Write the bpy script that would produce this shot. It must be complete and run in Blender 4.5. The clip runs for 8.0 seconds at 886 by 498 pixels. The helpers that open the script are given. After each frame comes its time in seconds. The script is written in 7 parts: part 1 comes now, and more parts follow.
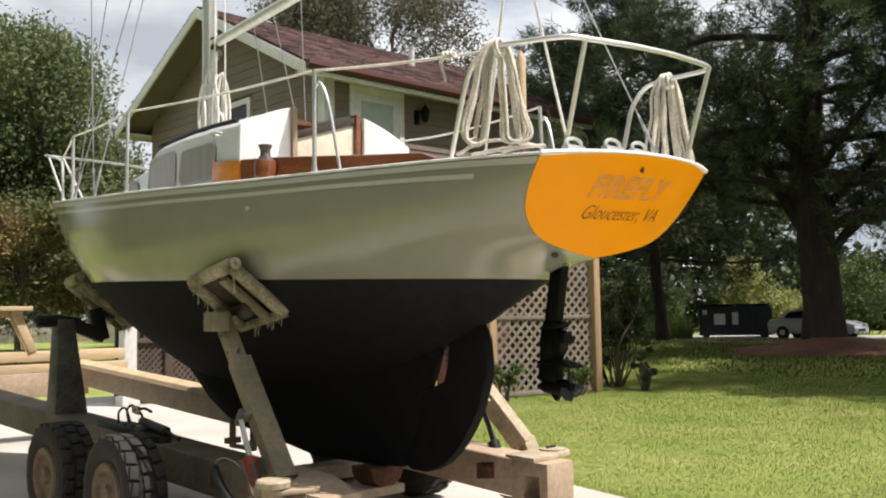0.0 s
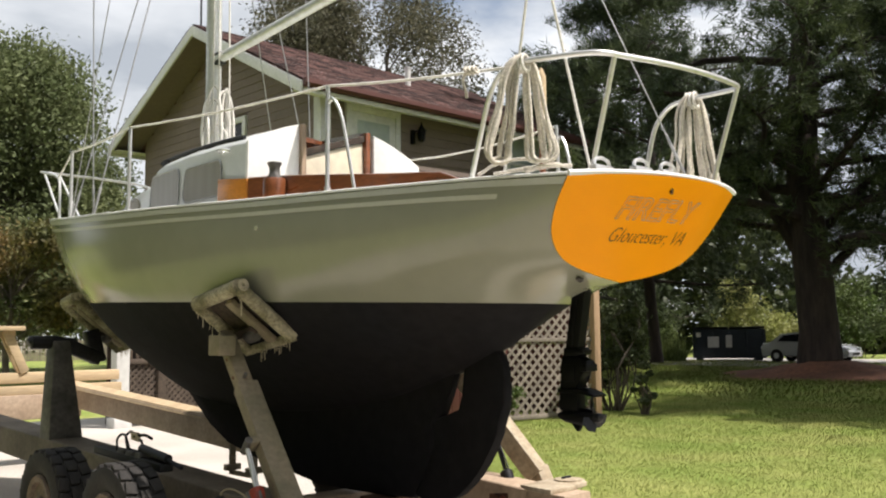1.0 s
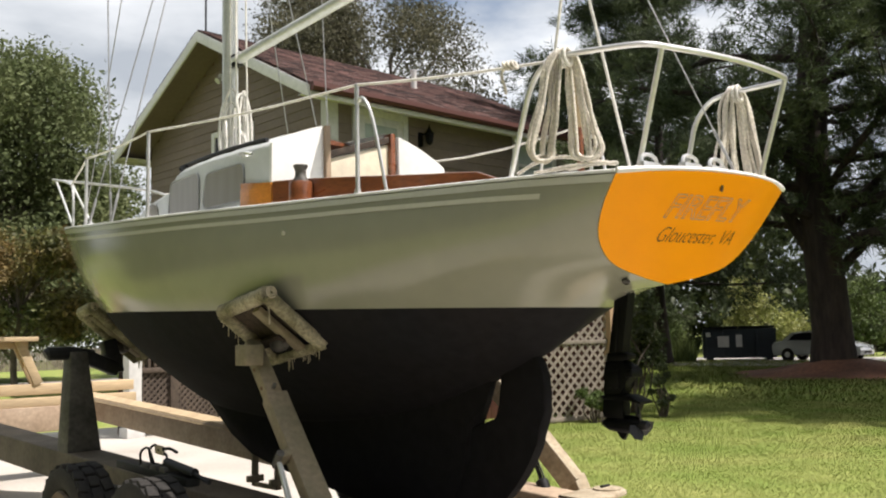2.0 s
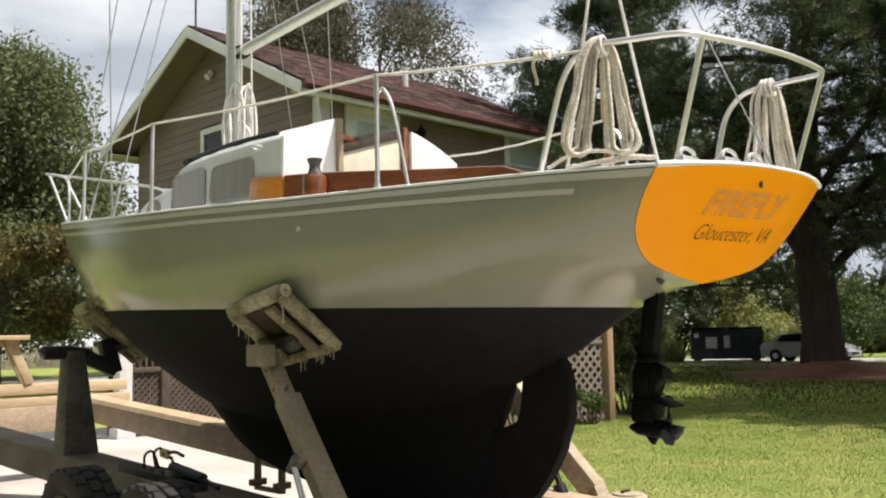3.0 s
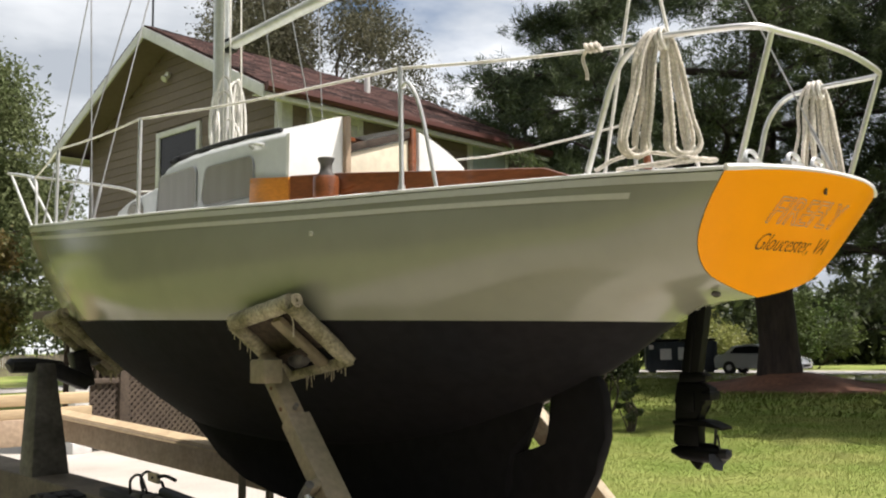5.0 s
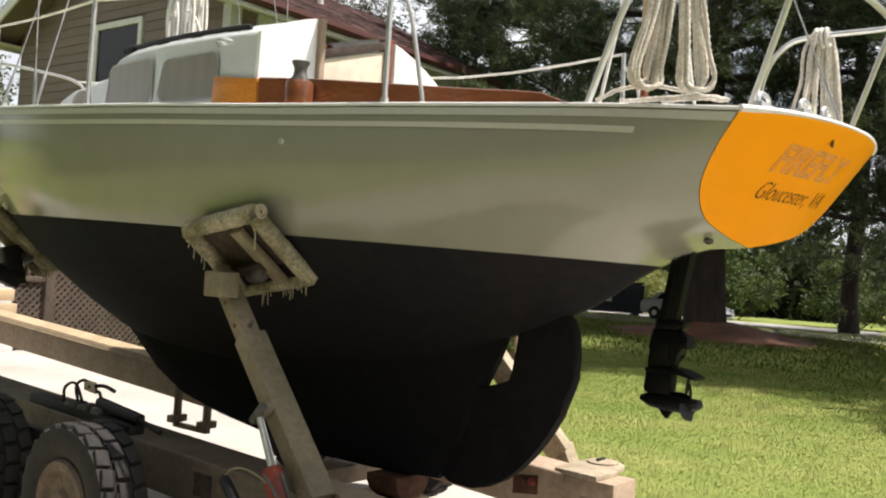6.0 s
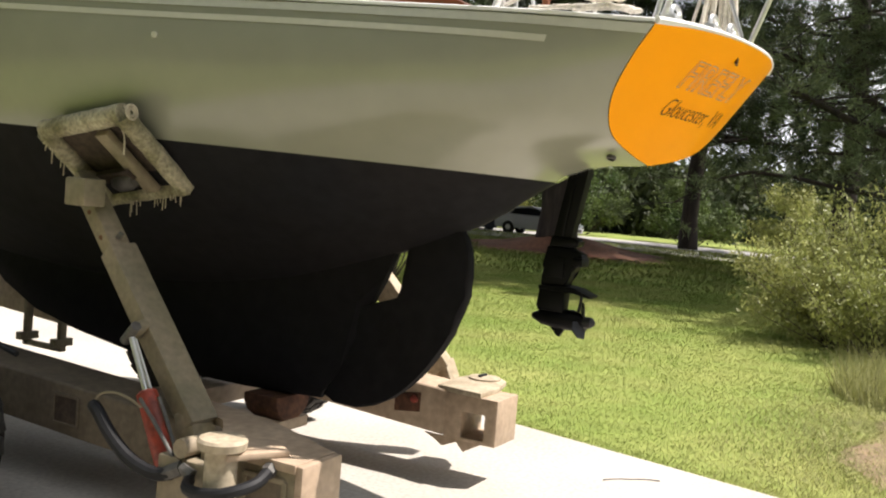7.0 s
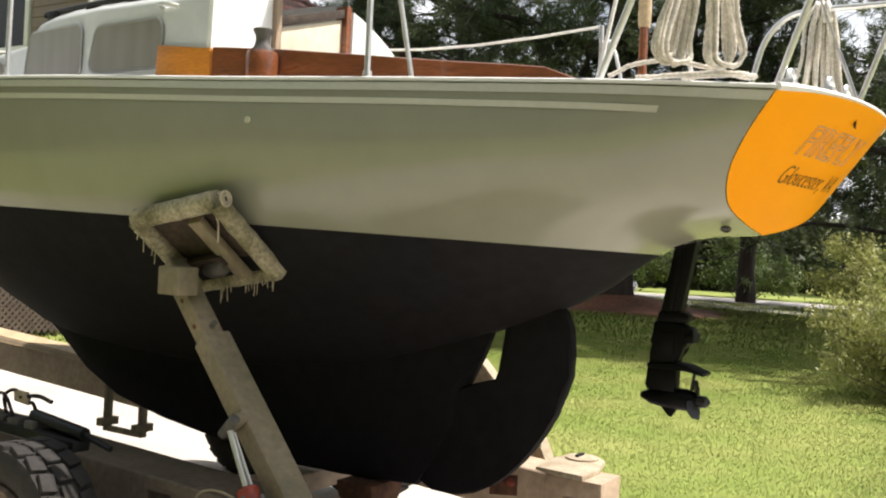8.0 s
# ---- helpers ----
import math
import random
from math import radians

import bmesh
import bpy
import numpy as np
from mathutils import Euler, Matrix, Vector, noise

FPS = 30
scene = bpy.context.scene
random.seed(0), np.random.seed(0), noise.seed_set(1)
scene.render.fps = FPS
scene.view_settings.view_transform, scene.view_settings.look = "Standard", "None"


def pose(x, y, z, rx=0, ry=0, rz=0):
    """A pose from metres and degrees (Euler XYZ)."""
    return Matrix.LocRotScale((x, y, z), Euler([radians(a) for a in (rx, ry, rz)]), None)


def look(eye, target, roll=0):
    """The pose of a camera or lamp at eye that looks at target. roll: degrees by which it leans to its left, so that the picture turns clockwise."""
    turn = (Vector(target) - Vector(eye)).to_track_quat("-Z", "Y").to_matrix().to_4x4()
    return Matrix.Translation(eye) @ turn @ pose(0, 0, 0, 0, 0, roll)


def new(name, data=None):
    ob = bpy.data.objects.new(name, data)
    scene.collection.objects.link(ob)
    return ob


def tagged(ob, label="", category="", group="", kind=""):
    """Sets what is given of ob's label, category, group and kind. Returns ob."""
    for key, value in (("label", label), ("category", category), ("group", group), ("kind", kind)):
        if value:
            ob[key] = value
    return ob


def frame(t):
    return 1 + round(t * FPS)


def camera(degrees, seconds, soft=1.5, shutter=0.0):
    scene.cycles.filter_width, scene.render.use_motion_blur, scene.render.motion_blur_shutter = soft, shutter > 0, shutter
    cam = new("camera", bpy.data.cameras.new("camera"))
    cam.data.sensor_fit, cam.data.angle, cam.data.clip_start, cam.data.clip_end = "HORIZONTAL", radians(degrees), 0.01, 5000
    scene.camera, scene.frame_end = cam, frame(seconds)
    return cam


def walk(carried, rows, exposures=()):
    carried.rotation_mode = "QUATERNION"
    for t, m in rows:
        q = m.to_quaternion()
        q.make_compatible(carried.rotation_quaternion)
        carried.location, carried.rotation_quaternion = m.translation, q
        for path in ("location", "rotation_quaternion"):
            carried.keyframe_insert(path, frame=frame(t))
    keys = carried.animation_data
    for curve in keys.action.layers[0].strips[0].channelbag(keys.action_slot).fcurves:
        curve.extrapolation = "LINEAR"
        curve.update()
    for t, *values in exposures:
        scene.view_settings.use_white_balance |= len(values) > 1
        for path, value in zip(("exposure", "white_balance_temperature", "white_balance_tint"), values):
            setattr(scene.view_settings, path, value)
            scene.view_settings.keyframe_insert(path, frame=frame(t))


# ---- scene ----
cam = camera(51.00, 8.0, soft=2.1)
# seconds, x, y, z, yaw, pitch, roll
ROWS = [
    (0.0, -3.907, -2.755, 1.407, -43.13, 4.03, 0.93),
    (0.5, -3.888, -2.623, 1.435, -42.92, 5.70, 0.16),
    (1.0, -3.883, -2.512, 1.436, -43.77, 5.27, 0.56),
    (1.5, -3.879, -2.384, 1.444, -43.40, 5.33, 1.33),
    (2.8, -3.887, -2.047, 1.468, -44.12, 5.62, 1.27),
    (3.0, -3.895, -1.989, 1.464, -44.48, 5.44, 1.15),
    (3.5, -3.902, -1.855, 1.469, -45.35, 5.46, 0.82),
    (4.0, -3.906, -1.730, 1.475, -46.47, 6.15, 0.46),
    (4.2, -3.913, -1.680, 1.479, -45.96, 6.17, 0.77),
    (5.3, -3.899, -1.354, 1.501, -49.40, 5.87, -0.30),
    (5.5, -3.895, -1.286, 1.501, -50.81, 4.51, -2.71),
    (6.0, -3.841, -1.134, 1.500, -52.14, 1.54, -3.59),
    (6.5, -3.790, -1.002, 1.493, -59.77, -1.23, -4.38),
    (7.0, -3.768, -0.874, 1.492, -61.20, -3.22, -4.75),
    (7.5, -3.751, -0.738, 1.506, -59.30, -3.32, -3.16),
    (8.0, -3.754, -0.598, 1.556, -58.38, 0.27, -2.86),
]
walk(cam, [(t, pose(x, y, z, 90 + pitch, roll, yaw)) for t, x, y, z, yaw, pitch, roll in ROWS], [(0.0, 0.70), (5.5, 0.72), (7.0, 0.97), (8.0, 1.0)])

# ---- daylight: broken cloud, sun high astern of the boat ----
SUN_AZ, SUN_EL = radians(148), radians(61)
world = bpy.data.worlds.new("sky")
scene.world = world
world.use_nodes = True
wn, wl = world.node_tree.nodes, world.node_tree.links
wn.clear()
w_out, w_bg = wn.new("ShaderNodeOutputWorld"), wn.new("ShaderNodeBackground")
w_sky = wn.new("ShaderNodeTexSky")
w_sky.sky_type, w_sky.sun_disc = "NISHITA", False
w_sky.sun_elevation, w_sky.sun_rotation = SUN_EL, SUN_AZ
w_co, w_map, w_noise, w_ramp, w_mix = (wn.new(k) for k in ("ShaderNodeTexCoord", "ShaderNodeMapping", "ShaderNodeTexNoise", "ShaderNodeValToRGB", "ShaderNodeMix"))
w_noise2, w_ramp2 = wn.new("ShaderNodeTexNoise"), wn.new("ShaderNodeValToRGB")
w_map.inputs["Scale"].default_value = (1.0, 1.0, 2.6)
w_map.inputs["Location"].default_value = (0.35, 0.1, 0.2)
w_noise.inputs["Scale"].default_value, w_noise.inputs["Detail"].default_value = 2.6, 7
w_noise2.inputs["Scale"].default_value, w_noise2.inputs["Detail"].default_value = 3.4, 6
w_ramp.color_ramp.elements[0].position, w_ramp.color_ramp.elements[1].position = 0.32, 0.46
w_ramp2.color_ramp.elements[0].position, w_ramp2.color_ramp.elements[1].position = 0.35, 0.66
w_ramp2.color_ramp.elements[0].color, w_ramp2.color_ramp.elements[1].color = (4.8, 5.2, 5.8, 1), (11.0, 11.1, 11.3, 1)
w_mix.data_type = "RGBA"
wl.new(w_co.outputs["Generated"], w_map.inputs["Vector"])
wl.new(w_map.outputs["Vector"], w_noise.inputs["Vector"])
wl.new(w_map.outputs["Vector"], w_noise2.inputs["Vector"])
wl.new(w_noise.outputs["Fac"], w_ramp.inputs["Fac"])
wl.new(w_noise2.outputs["Fac"], w_ramp2.inputs["Fac"])
wl.new(w_ramp.outputs["Color"], w_mix.inputs["Factor"])
wl.new(w_sky.outputs["Color"], w_mix.inputs["A"])
wl.new(w_ramp2.outputs["Color"], w_mix.inputs["B"])
wl.new(w_mix.outputs["Result"], w_bg.inputs["Color"])
w_bg.inputs["Strength"].default_value = 0.068
wl.new(w_bg.outputs["Background"], w_out.inputs["Surface"])
sun = new("sun", bpy.data.lights.new("sun", "SUN"))
sun.data.energy, sun.data.angle, sun.data.color = 4.9, radians(0.5), (1.0, 0.918, 0.868)
sun_to = Vector((math.sin(SUN_AZ) * math.cos(SUN_EL), math.cos(SUN_AZ) * math.cos(SUN_EL), math.sin(SUN_EL)))
sun.matrix_world = look(sun_to * 60, (0, 0, 0))


# ---- materials ----
def mat(name, base, rough=0.6, metal=0.0, var=0.25, big=1.5, fine=30.0, bump=0.0, coat=0.0, tint=None, island=0.0, streak=(1, 1, 1), spec=0.5, through_light=0.0):
    """A procedural surface: base colour varied at two scales, roughness varied with it, fine relief."""
    m = bpy.data.materials.new(name)
    m.use_nodes = True
    n, l = m.node_tree.nodes, m.node_tree.links
    b = n["Principled BSDF"]
    co, mp = n.new("ShaderNodeTexCoord"), n.new("ShaderNodeMapping")
    mp.inputs["Scale"].default_value = streak
    l.new(co.outputs["Object"], mp.inputs["Vector"])
    n1, n2 = n.new("ShaderNodeTexNoise"), n.new("ShaderNodeTexNoise")
    n1.inputs["Scale"].default_value, n1.inputs["Detail"].default_value = big, 5
    n2.inputs["Scale"].default_value, n2.inputs["Detail"].default_value = fine, 4
    for k in (n1, n2):
        l.new(mp.outputs["Vector"], k.inputs["Vector"])
    other = tint or tuple(c * (1 - var) for c in base)
    mix = n.new("ShaderNodeMix")
    mix.data_type = "RGBA"
    mix.inputs["A"].default_value, mix.inputs["B"].default_value = (*base, 1), (*other, 1)
    r1 = n.new("ShaderNodeMapRange")
    r1.inputs["From Min"].default_value, r1.inputs["From Max"].default_value = 0.35, 0.65
    l.new(n1.outputs["Fac"], r1.inputs["Value"])
    l.new(r1.outputs["Result"], mix.inputs["Factor"])
    hsv = n.new("ShaderNodeHueSaturation")
    r2 = n.new("ShaderNodeMapRange")
    r2.inputs["From Min"].default_value, r2.inputs["From Max"].default_value = 0.3, 0.7
    r2.inputs["To Min"].default_value, r2.inputs["To Max"].default_value = 1 - var * 0.7, 1 + var * 0.7
    l.new(n2.outputs["Fac"], r2.inputs["Value"])
    l.new(mix.outputs["Result"], hsv.inputs["Color"])
    value = r2.outputs["Result"]
    if island:
        geo, oi = n.new("ShaderNodeNewGeometry"), n.new("ShaderNodeObjectInfo")
        add, r3, mul = n.new("ShaderNodeMath"), n.new("ShaderNodeMapRange"), n.new("ShaderNodeMath")
        add.operation, mul.operation = "ADD", "MULTIPLY"
        wrap = n.new("ShaderNodeMath")
        wrap.operation = "FRACT"
        l.new(geo.outputs["Random Per Island"], add.inputs[0])
        l.new(oi.outputs["Random"], add.inputs[1])
        l.new(add.outputs["Value"], wrap.inputs[0])
        r3.inputs["To Min"].default_value, r3.inputs["To Max"].default_value = 1 - island, 1 + island
        l.new(wrap.outputs["Value"], r3.inputs["Value"])
        l.new(r3.outputs["Result"], mul.inputs[0])
        l.new(r2.outputs["Result"], mul.inputs[1])
        value = mul.outputs["Value"]
    l.new(value, hsv.inputs["Value"])
    l.new(hsv.outputs["Color"], b.inputs["Base Color"])
    rr = n.new("ShaderNodeMapRange")
    rr.inputs["To Min"].default_value, rr.inputs["To Max"].default_value = max(0.02, rough * 0.85), min(1.0, rough * 1.2)
    l.new(n1.outputs["Fac"], rr.inputs["Value"])
    l.new(rr.outputs["Result"], b.inputs["Roughness"])
    b.inputs["Metallic"].default_value = metal
    b.inputs["Coat Weight"].default_value = coat
    b.inputs["Coat Roughness"].default_value = 0.06
    b.inputs["Specular IOR Level"].default_value = spec
    if bump:
        bp = n.new("ShaderNodeBump")
        bp.inputs["Strength"].default_value, bp.inputs["Distance"].default_value = min(1.0, bump), 0.01
        l.new(n2.outputs["Fac"], bp.inputs["Height"])
        l.new(bp.outputs["Normal"], b.inputs["Normal"])
    if through_light:
        tr, ms = n.new("ShaderNodeBsdfTranslucent"), n.new("ShaderNodeMixShader")
        l.new(hsv.outputs["Color"], tr.inputs["Color"])
        ms.inputs["Fac"].default_value = through_light
        l.new(b.outputs["BSDF"], ms.inputs[1])
        l.new(tr.outputs["BSDF"], ms.inputs[2])
        l.new(ms.outputs["Shader"], n["Material Output"].inputs["Surface"])
    return m


M_TOPSIDE = mat("topside_paint", (0.255, 0.257, 0.198), 0.18, var=0.05, big=0.8, fine=6, coat=0.06)
M_STRIPE = mat("stripe_paint", (0.50, 0.49, 0.40), 0.25, var=0.06)
M_BAND = mat("sheer_paint", (0.46, 0.465, 0.41), 0.3, var=0.06)
M_BOTTOM = mat("antifouling", (0.0092, 0.0092, 0.0112), 0.85, var=0.3, big=1.2, fine=14, bump=0.15, tint=(0.0125, 0.0112, 0.0120), spec=0.15)
M_ORANGE = mat("orange_paint", (0.95, 0.35, 0.001), 0.3, var=0.03, big=1.0, fine=5, spec=0.15)
M_WHITE = mat("white_gelcoat", (0.74, 0.74, 0.72), 0.3, var=0.06, big=2, fine=20)
M_CABIN = mat("cabin_paint", (0.58, 0.60, 0.58), 0.32, var=0.06, big=2, fine=20)
M_CREAM = mat("cream_board", (0.62, 0.55, 0.42), 0.5, var=0.15, big=3, fine=18)
M_MAHOG = mat("mahogany", (0.215, 0.072, 0.028), 0.28, var=0.4, big=2.0, fine=20, streak=(8, 0.8, 8), coat=0.4, bump=0.05)
M_TEAK = mat("varnished_ply", (0.55, 0.21, 0.03), 0.3, var=0.25, big=3, fine=22, streak=(6, 1, 6), coat=0.4)
M_GREYWOOD = mat("weathered_trim", (0.30, 0.22, 0.15), 0.6, var=0.3, big=4, fine=30, streak=(1, 1, 0.2), bump=0.1)
M_STEEL = mat("stainless", (0.70, 0.70, 0.69), 0.36, 0.75, var=0.08, big=6, fine=40)
M_WIRE = mat("rigging_wire", (0.42, 0.42, 0.42), 0.4, 0.8, var=0.1)
M_ALU = mat("mast_aluminium", (0.66, 0.67, 0.66), 0.38, 0.35, var=0.12, big=3, fine=25)
M_ROPE = mat("rope", (0.70, 0.65, 0.56), 0.85, var=0.3, big=10, fine=90, bump=0.35)
M_ROPEW = mat("white_rope", (0.75, 0.73, 0.68), 0.85, var=0.2, big=10, fine=90, bump=0.3)
M_CURTAIN = mat("curtain_behind_window", (0.23, 0.22, 0.19), 0.3, var=0.14, big=3, fine=6, streak=(1, 5, 0.5), spec=0.5)
M_BLACK = mat("black_plastic", (0.003, 0.003, 0.0035), 0.45, var=0.3, big=6, fine=40, spec=0.12)
M_DARKMET = mat("dark_metal", (0.03, 0.03, 0.032), 0.5, 0.6, var=0.3)
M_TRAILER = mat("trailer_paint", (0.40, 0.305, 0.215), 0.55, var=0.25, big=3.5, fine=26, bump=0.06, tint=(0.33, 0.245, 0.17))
# port rail: olive moss tone, with the port side's shade put into the colour
M_MOSSYSHADE = mat("mossy_shaded_trailer_paint", (0.145, 0.116, 0.080), 0.7, var=0.3, big=3.0, fine=26, bump=0.08, tint=(0.095, 0.076, 0.052))
M_LEAFMD = mat("deep_green_leaves", (0.105, 0.132, 0.058), 0.6, var=0.3, big=0.3, fine=2, tint=(0.155, 0.175, 0.08), island=0.2, spec=0.12, through_light=0.3)
M_LEAFGB = mat("grey_brown_leaves", (0.080, 0.082, 0.050), 0.7, var=0.3, big=0.4, fine=2, tint=(0.12, 0.112, 0.07), island=0.4, spec=0.2, through_light=0.3)
# weathered grey-green arm paint, darkened to carry the port arm's shade
M_ARMSHADE = mat("mossy_shaded_arm_paint", (0.25, 0.20, 0.135), 0.7, var=0.25, big=3, fine=30, bump=0.08, tint=(0.165, 0.145, 0.088))
# pale tan paint; on the starboard arm its lightness stands for sunlight
M_PALE = mat("chalky_sunlit_tan_paint", (0.42, 0.36, 0.26), 0.65, var=0.3, big=6, fine=40, bump=0.06, tint=(0.30, 0.24, 0.16))
M_TRAILDK = mat("weathered_steel", (0.105, 0.098, 0.088), 0.6, 0.2, var=0.4, big=6, fine=30, bump=0.1)
M_RUST = mat("rusty_steel", (0.12, 0.05, 0.025), 0.85, var=0.5, big=9, fine=40, bump=0.2)
M_CARPET = mat("mossy_carpet", (0.38, 0.34, 0.24), 0.95, var=0.55, big=5, fine=60, bump=0.5, tint=(0.11, 0.10, 0.045))
M_TYRE = mat("tyre_rubber", (0.013, 0.012, 0.011), 0.9, var=0.4, big=8, fine=40, bump=0.3, tint=(0.026, 0.023, 0.019))
M_RIM = mat("wheel_rim", (0.15, 0.105, 0.07), 0.65, 0.1, var=0.4, big=8, fine=40)
M_RED = mat("red_cylinder", (0.35, 0.045, 0.02), 0.5, var=0.45, big=8, fine=40, tint=(0.12, 0.03, 0.02))
M_HOSE = mat("rubber_hose", (0.011, 0.011, 0.012), 0.6, var=0.3, spec=0.25)
M_CONCRETE = mat("concrete", (0.45, 0.418, 0.372), 0.9, var=0.2, big=0.55, fine=40, bump=0.15, tint=(0.34, 0.312, 0.27))
M_LAWN = mat("lawn", (0.15, 0.21, 0.040), 0.95, var=0.3, big=0.6, fine=14, bump=0.5, tint=(0.25, 0.265, 0.08), spec=0.2)
M_BLADE = mat("grass_blades", (0.195, 0.262, 0.052), 0.7, var=0.12, big=0.8, fine=3, tint=(0.30, 0.32, 0.10), island=0.10, spec=0.3, through_light=0.3)
M_DRIVE = mat("gravel_drive", (0.42, 0.40, 0.38), 0.95, var=0.2, big=0.4, fine=6, bump=0.3)
M_MULCH = mat("pine_straw", (0.20, 0.085, 0.045), 0.95, var=0.5, big=0.6, fine=9, bump=0.6)
M_SIDING = mat("lap_siding", (0.165, 0.128, 0.106), 0.7, var=0.12, big=0.5, fine=8, island=0.08)
M_TRIM = mat("white_trim", (0.60, 0.595, 0.575), 0.5, var=0.12, big=1.5, fine=10)
M_SHINGLE = mat("roof_shingle", (0.105, 0.056, 0.050), 0.9, var=0.45, big=1.0, fine=9, bump=0.3, island=0.75)
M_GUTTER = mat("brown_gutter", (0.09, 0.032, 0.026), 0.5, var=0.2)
M_GLASSY = mat("dark_window_glass", (0.012, 0.013, 0.015), 0.08, var=0.2, spec=0.12)
M_GLASSL = mat("pale_door_glass", (0.40, 0.45, 0.43), 0.1, var=0.15, big=1, fine=4, spec=0.8)
M_LATTICE = mat("lattice_wood", (0.205, 0.175, 0.14), 0.8, var=0.25, big=3, fine=20, island=0.15)
M_POSTWOOD = mat("fence_post_wood", (0.36, 0.24, 0.14), 0.8, var=0.3, big=2, fine=20, streak=(3, 3, 0.3))
M_LUMBER = mat("new_lumber", (0.50, 0.38, 0.23), 0.75, var=0.2, big=2, fine=22, streak=(0.3, 3, 3))
M_BARK = mat("pine_bark", (0.052, 0.037, 0.030), 0.95, var=0.5, big=2.5, fine=9, bump=0.8, streak=(1, 1, 0.25), tint=(0.026, 0.020, 0.018))
M_BARK2 = mat("grey_bark", (0.11, 0.09, 0.07), 0.95, var=0.4, big=3, fine=12, bump=0.6)
# lighter copy of the needle colour below, sunlight put into it for near pines
M_NEEDLELIT = mat("sunlit_pine_needles", (0.11, 0.145, 0.07), 0.6, var=0.3, big=0.4, fine=2, tint=(0.18, 0.205, 0.095), island=0.4, spec=0.3, through_light=0.3)
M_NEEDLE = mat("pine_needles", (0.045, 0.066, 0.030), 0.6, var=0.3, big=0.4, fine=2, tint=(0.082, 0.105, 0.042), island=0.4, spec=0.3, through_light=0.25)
M_LEAF = mat("green_leaves", (0.065, 0.105, 0.03), 0.6, var=0.3, big=0.3, fine=2, tint=(0.115, 0.145, 0.042), island=0.45, spec=0.3, through_light=0.3)
M_LEAFDK = mat("dark_leaves", (0.036, 0.050, 0.021), 0.6, var=0.3, big=0.3, fine=2, tint=(0.066, 0.080, 0.030), island=0.45, spec=0.3, through_light=0.25)
M_LEAFOR = mat("turning_leaves", (0.085, 0.105, 0.036), 0.6, var=0.3, big=0.5, fine=2, tint=(0.18, 0.112, 0.042), island=0.4, spec=0.3, through_light=0.3)
M_LEAFOL = mat("olive_leaves", (0.23, 0.255, 0.075), 0.5, var=0.3, big=0.6, fine=3, tint=(0.33, 0.335, 0.115), island=0.3, spec=0.45, through_light=0.35)
M_CARW = mat("white_car_paint", (0.75, 0.76, 0.77), 0.2, var=0.04, coat=0.5)
M_CARS = mat("silver_car_paint", (0.42, 0.43, 0.44), 0.25, 0.3, var=0.05, coat=0.5)
M_BIN = mat("dumpster_paint", (0.012, 0.02, 0.03), 0.5, var=0.3, big=2, fine=10)
M_LETTER = mat("silver_letter", (0.50, 0.40, 0.38), 0.4, 0.2, var=0.4, big=14, fine=60)
M_SOIL = mat("bare_soil", (0.15, 0.10, 0.06), 0.95, var=0.45, big=5, fine=26, bump=0.8, tint=(0.25, 0.18, 0.10))
M_STRAW = mat("dry_straw", (0.34, 0.34, 0.13), 0.8, var=0.3, big=2, fine=8, island=0.4, through_light=0.25)
M_THREAD = mat("frayed_thread", (0.50, 0.44, 0.32), 0.9, var=0.3)
# dark brown of stained wood, also used where shade is painted in pockets and crawl space
M_HOLLOW = mat("stain_and_shade_brown", (0.055, 0.038, 0.026), 0.95, var=0.5, big=9, fine=40, bump=0.4)
M_SCRIPT = mat("script_paint", (0.06, 0.03, 0.008), 0.5, var=0.1)


# ---- building helpers ----
def mesh_ob(name, bm, material, parent=None, label="", smooth=35):
    me = bpy.data.meshes.new(name)
    bmesh.ops.recalc_face_normals(bm, faces=bm.faces)
    bm.to_mesh(me)
    bm.free()
    me.materials.append(material)
    if smooth:
        me.polygons.foreach_set("use_smooth", [True] * len(me.polygons))
        me.set_sharp_from_angle(angle=radians(smooth))
    ob = new(name, me)
    if parent:
        ob.parent = parent
    if label:
        ob["label"] = label
    return ob


def part(name, bm, material, parent, label="", smooth=35):
    return mesh_ob(name, bm, material, parent, label, smooth)


def thing(name, label, category, group="", kind="", at=(0, 0, 0)):
    ob = new(name)
    ob.location = at
    ob.empty_display_size = 0.1
    return tagged(ob, label, category, group, kind)


def raw(name, verts, faces, material, parent=None, label=""):
    me = bpy.data.meshes.new(name)
    me.from_pydata(verts, [], faces)
    me.materials.append(material)
    ob = new(name, me)
    if parent:
        ob.parent = parent
    if label:
        ob["label"] = label
    return ob


def box(bm, lo, hi, bevel=0.0, m=None):
    x0, y0, z0 = lo
    x1, y1, z1 = hi
    vs = [bm.verts.new(p) for p in ((x0, y0, z0), (x1, y0, z0), (x1, y1, z0), (x0, y1, z0), (x0, y0, z1), (x1, y0, z1), (x1, y1, z1), (x0, y1, z1))]
    fs = [bm.faces.new([vs[i] for i in f]) for f in ((3, 2, 1, 0), (4, 5, 6, 7), (0, 1, 5, 4), (1, 2, 6, 5), (2, 3, 7, 6), (3, 0, 4, 7))]
    if m is not None:
        bmesh.ops.transform(bm, matrix=m, verts=vs)
    if bevel:
        es = {e for f in fs for e in f.edges}
        bmesh.ops.bevel(bm, geom=list(es), offset=bevel, segments=2, profile=0.5, affect="EDGES")
    return bm


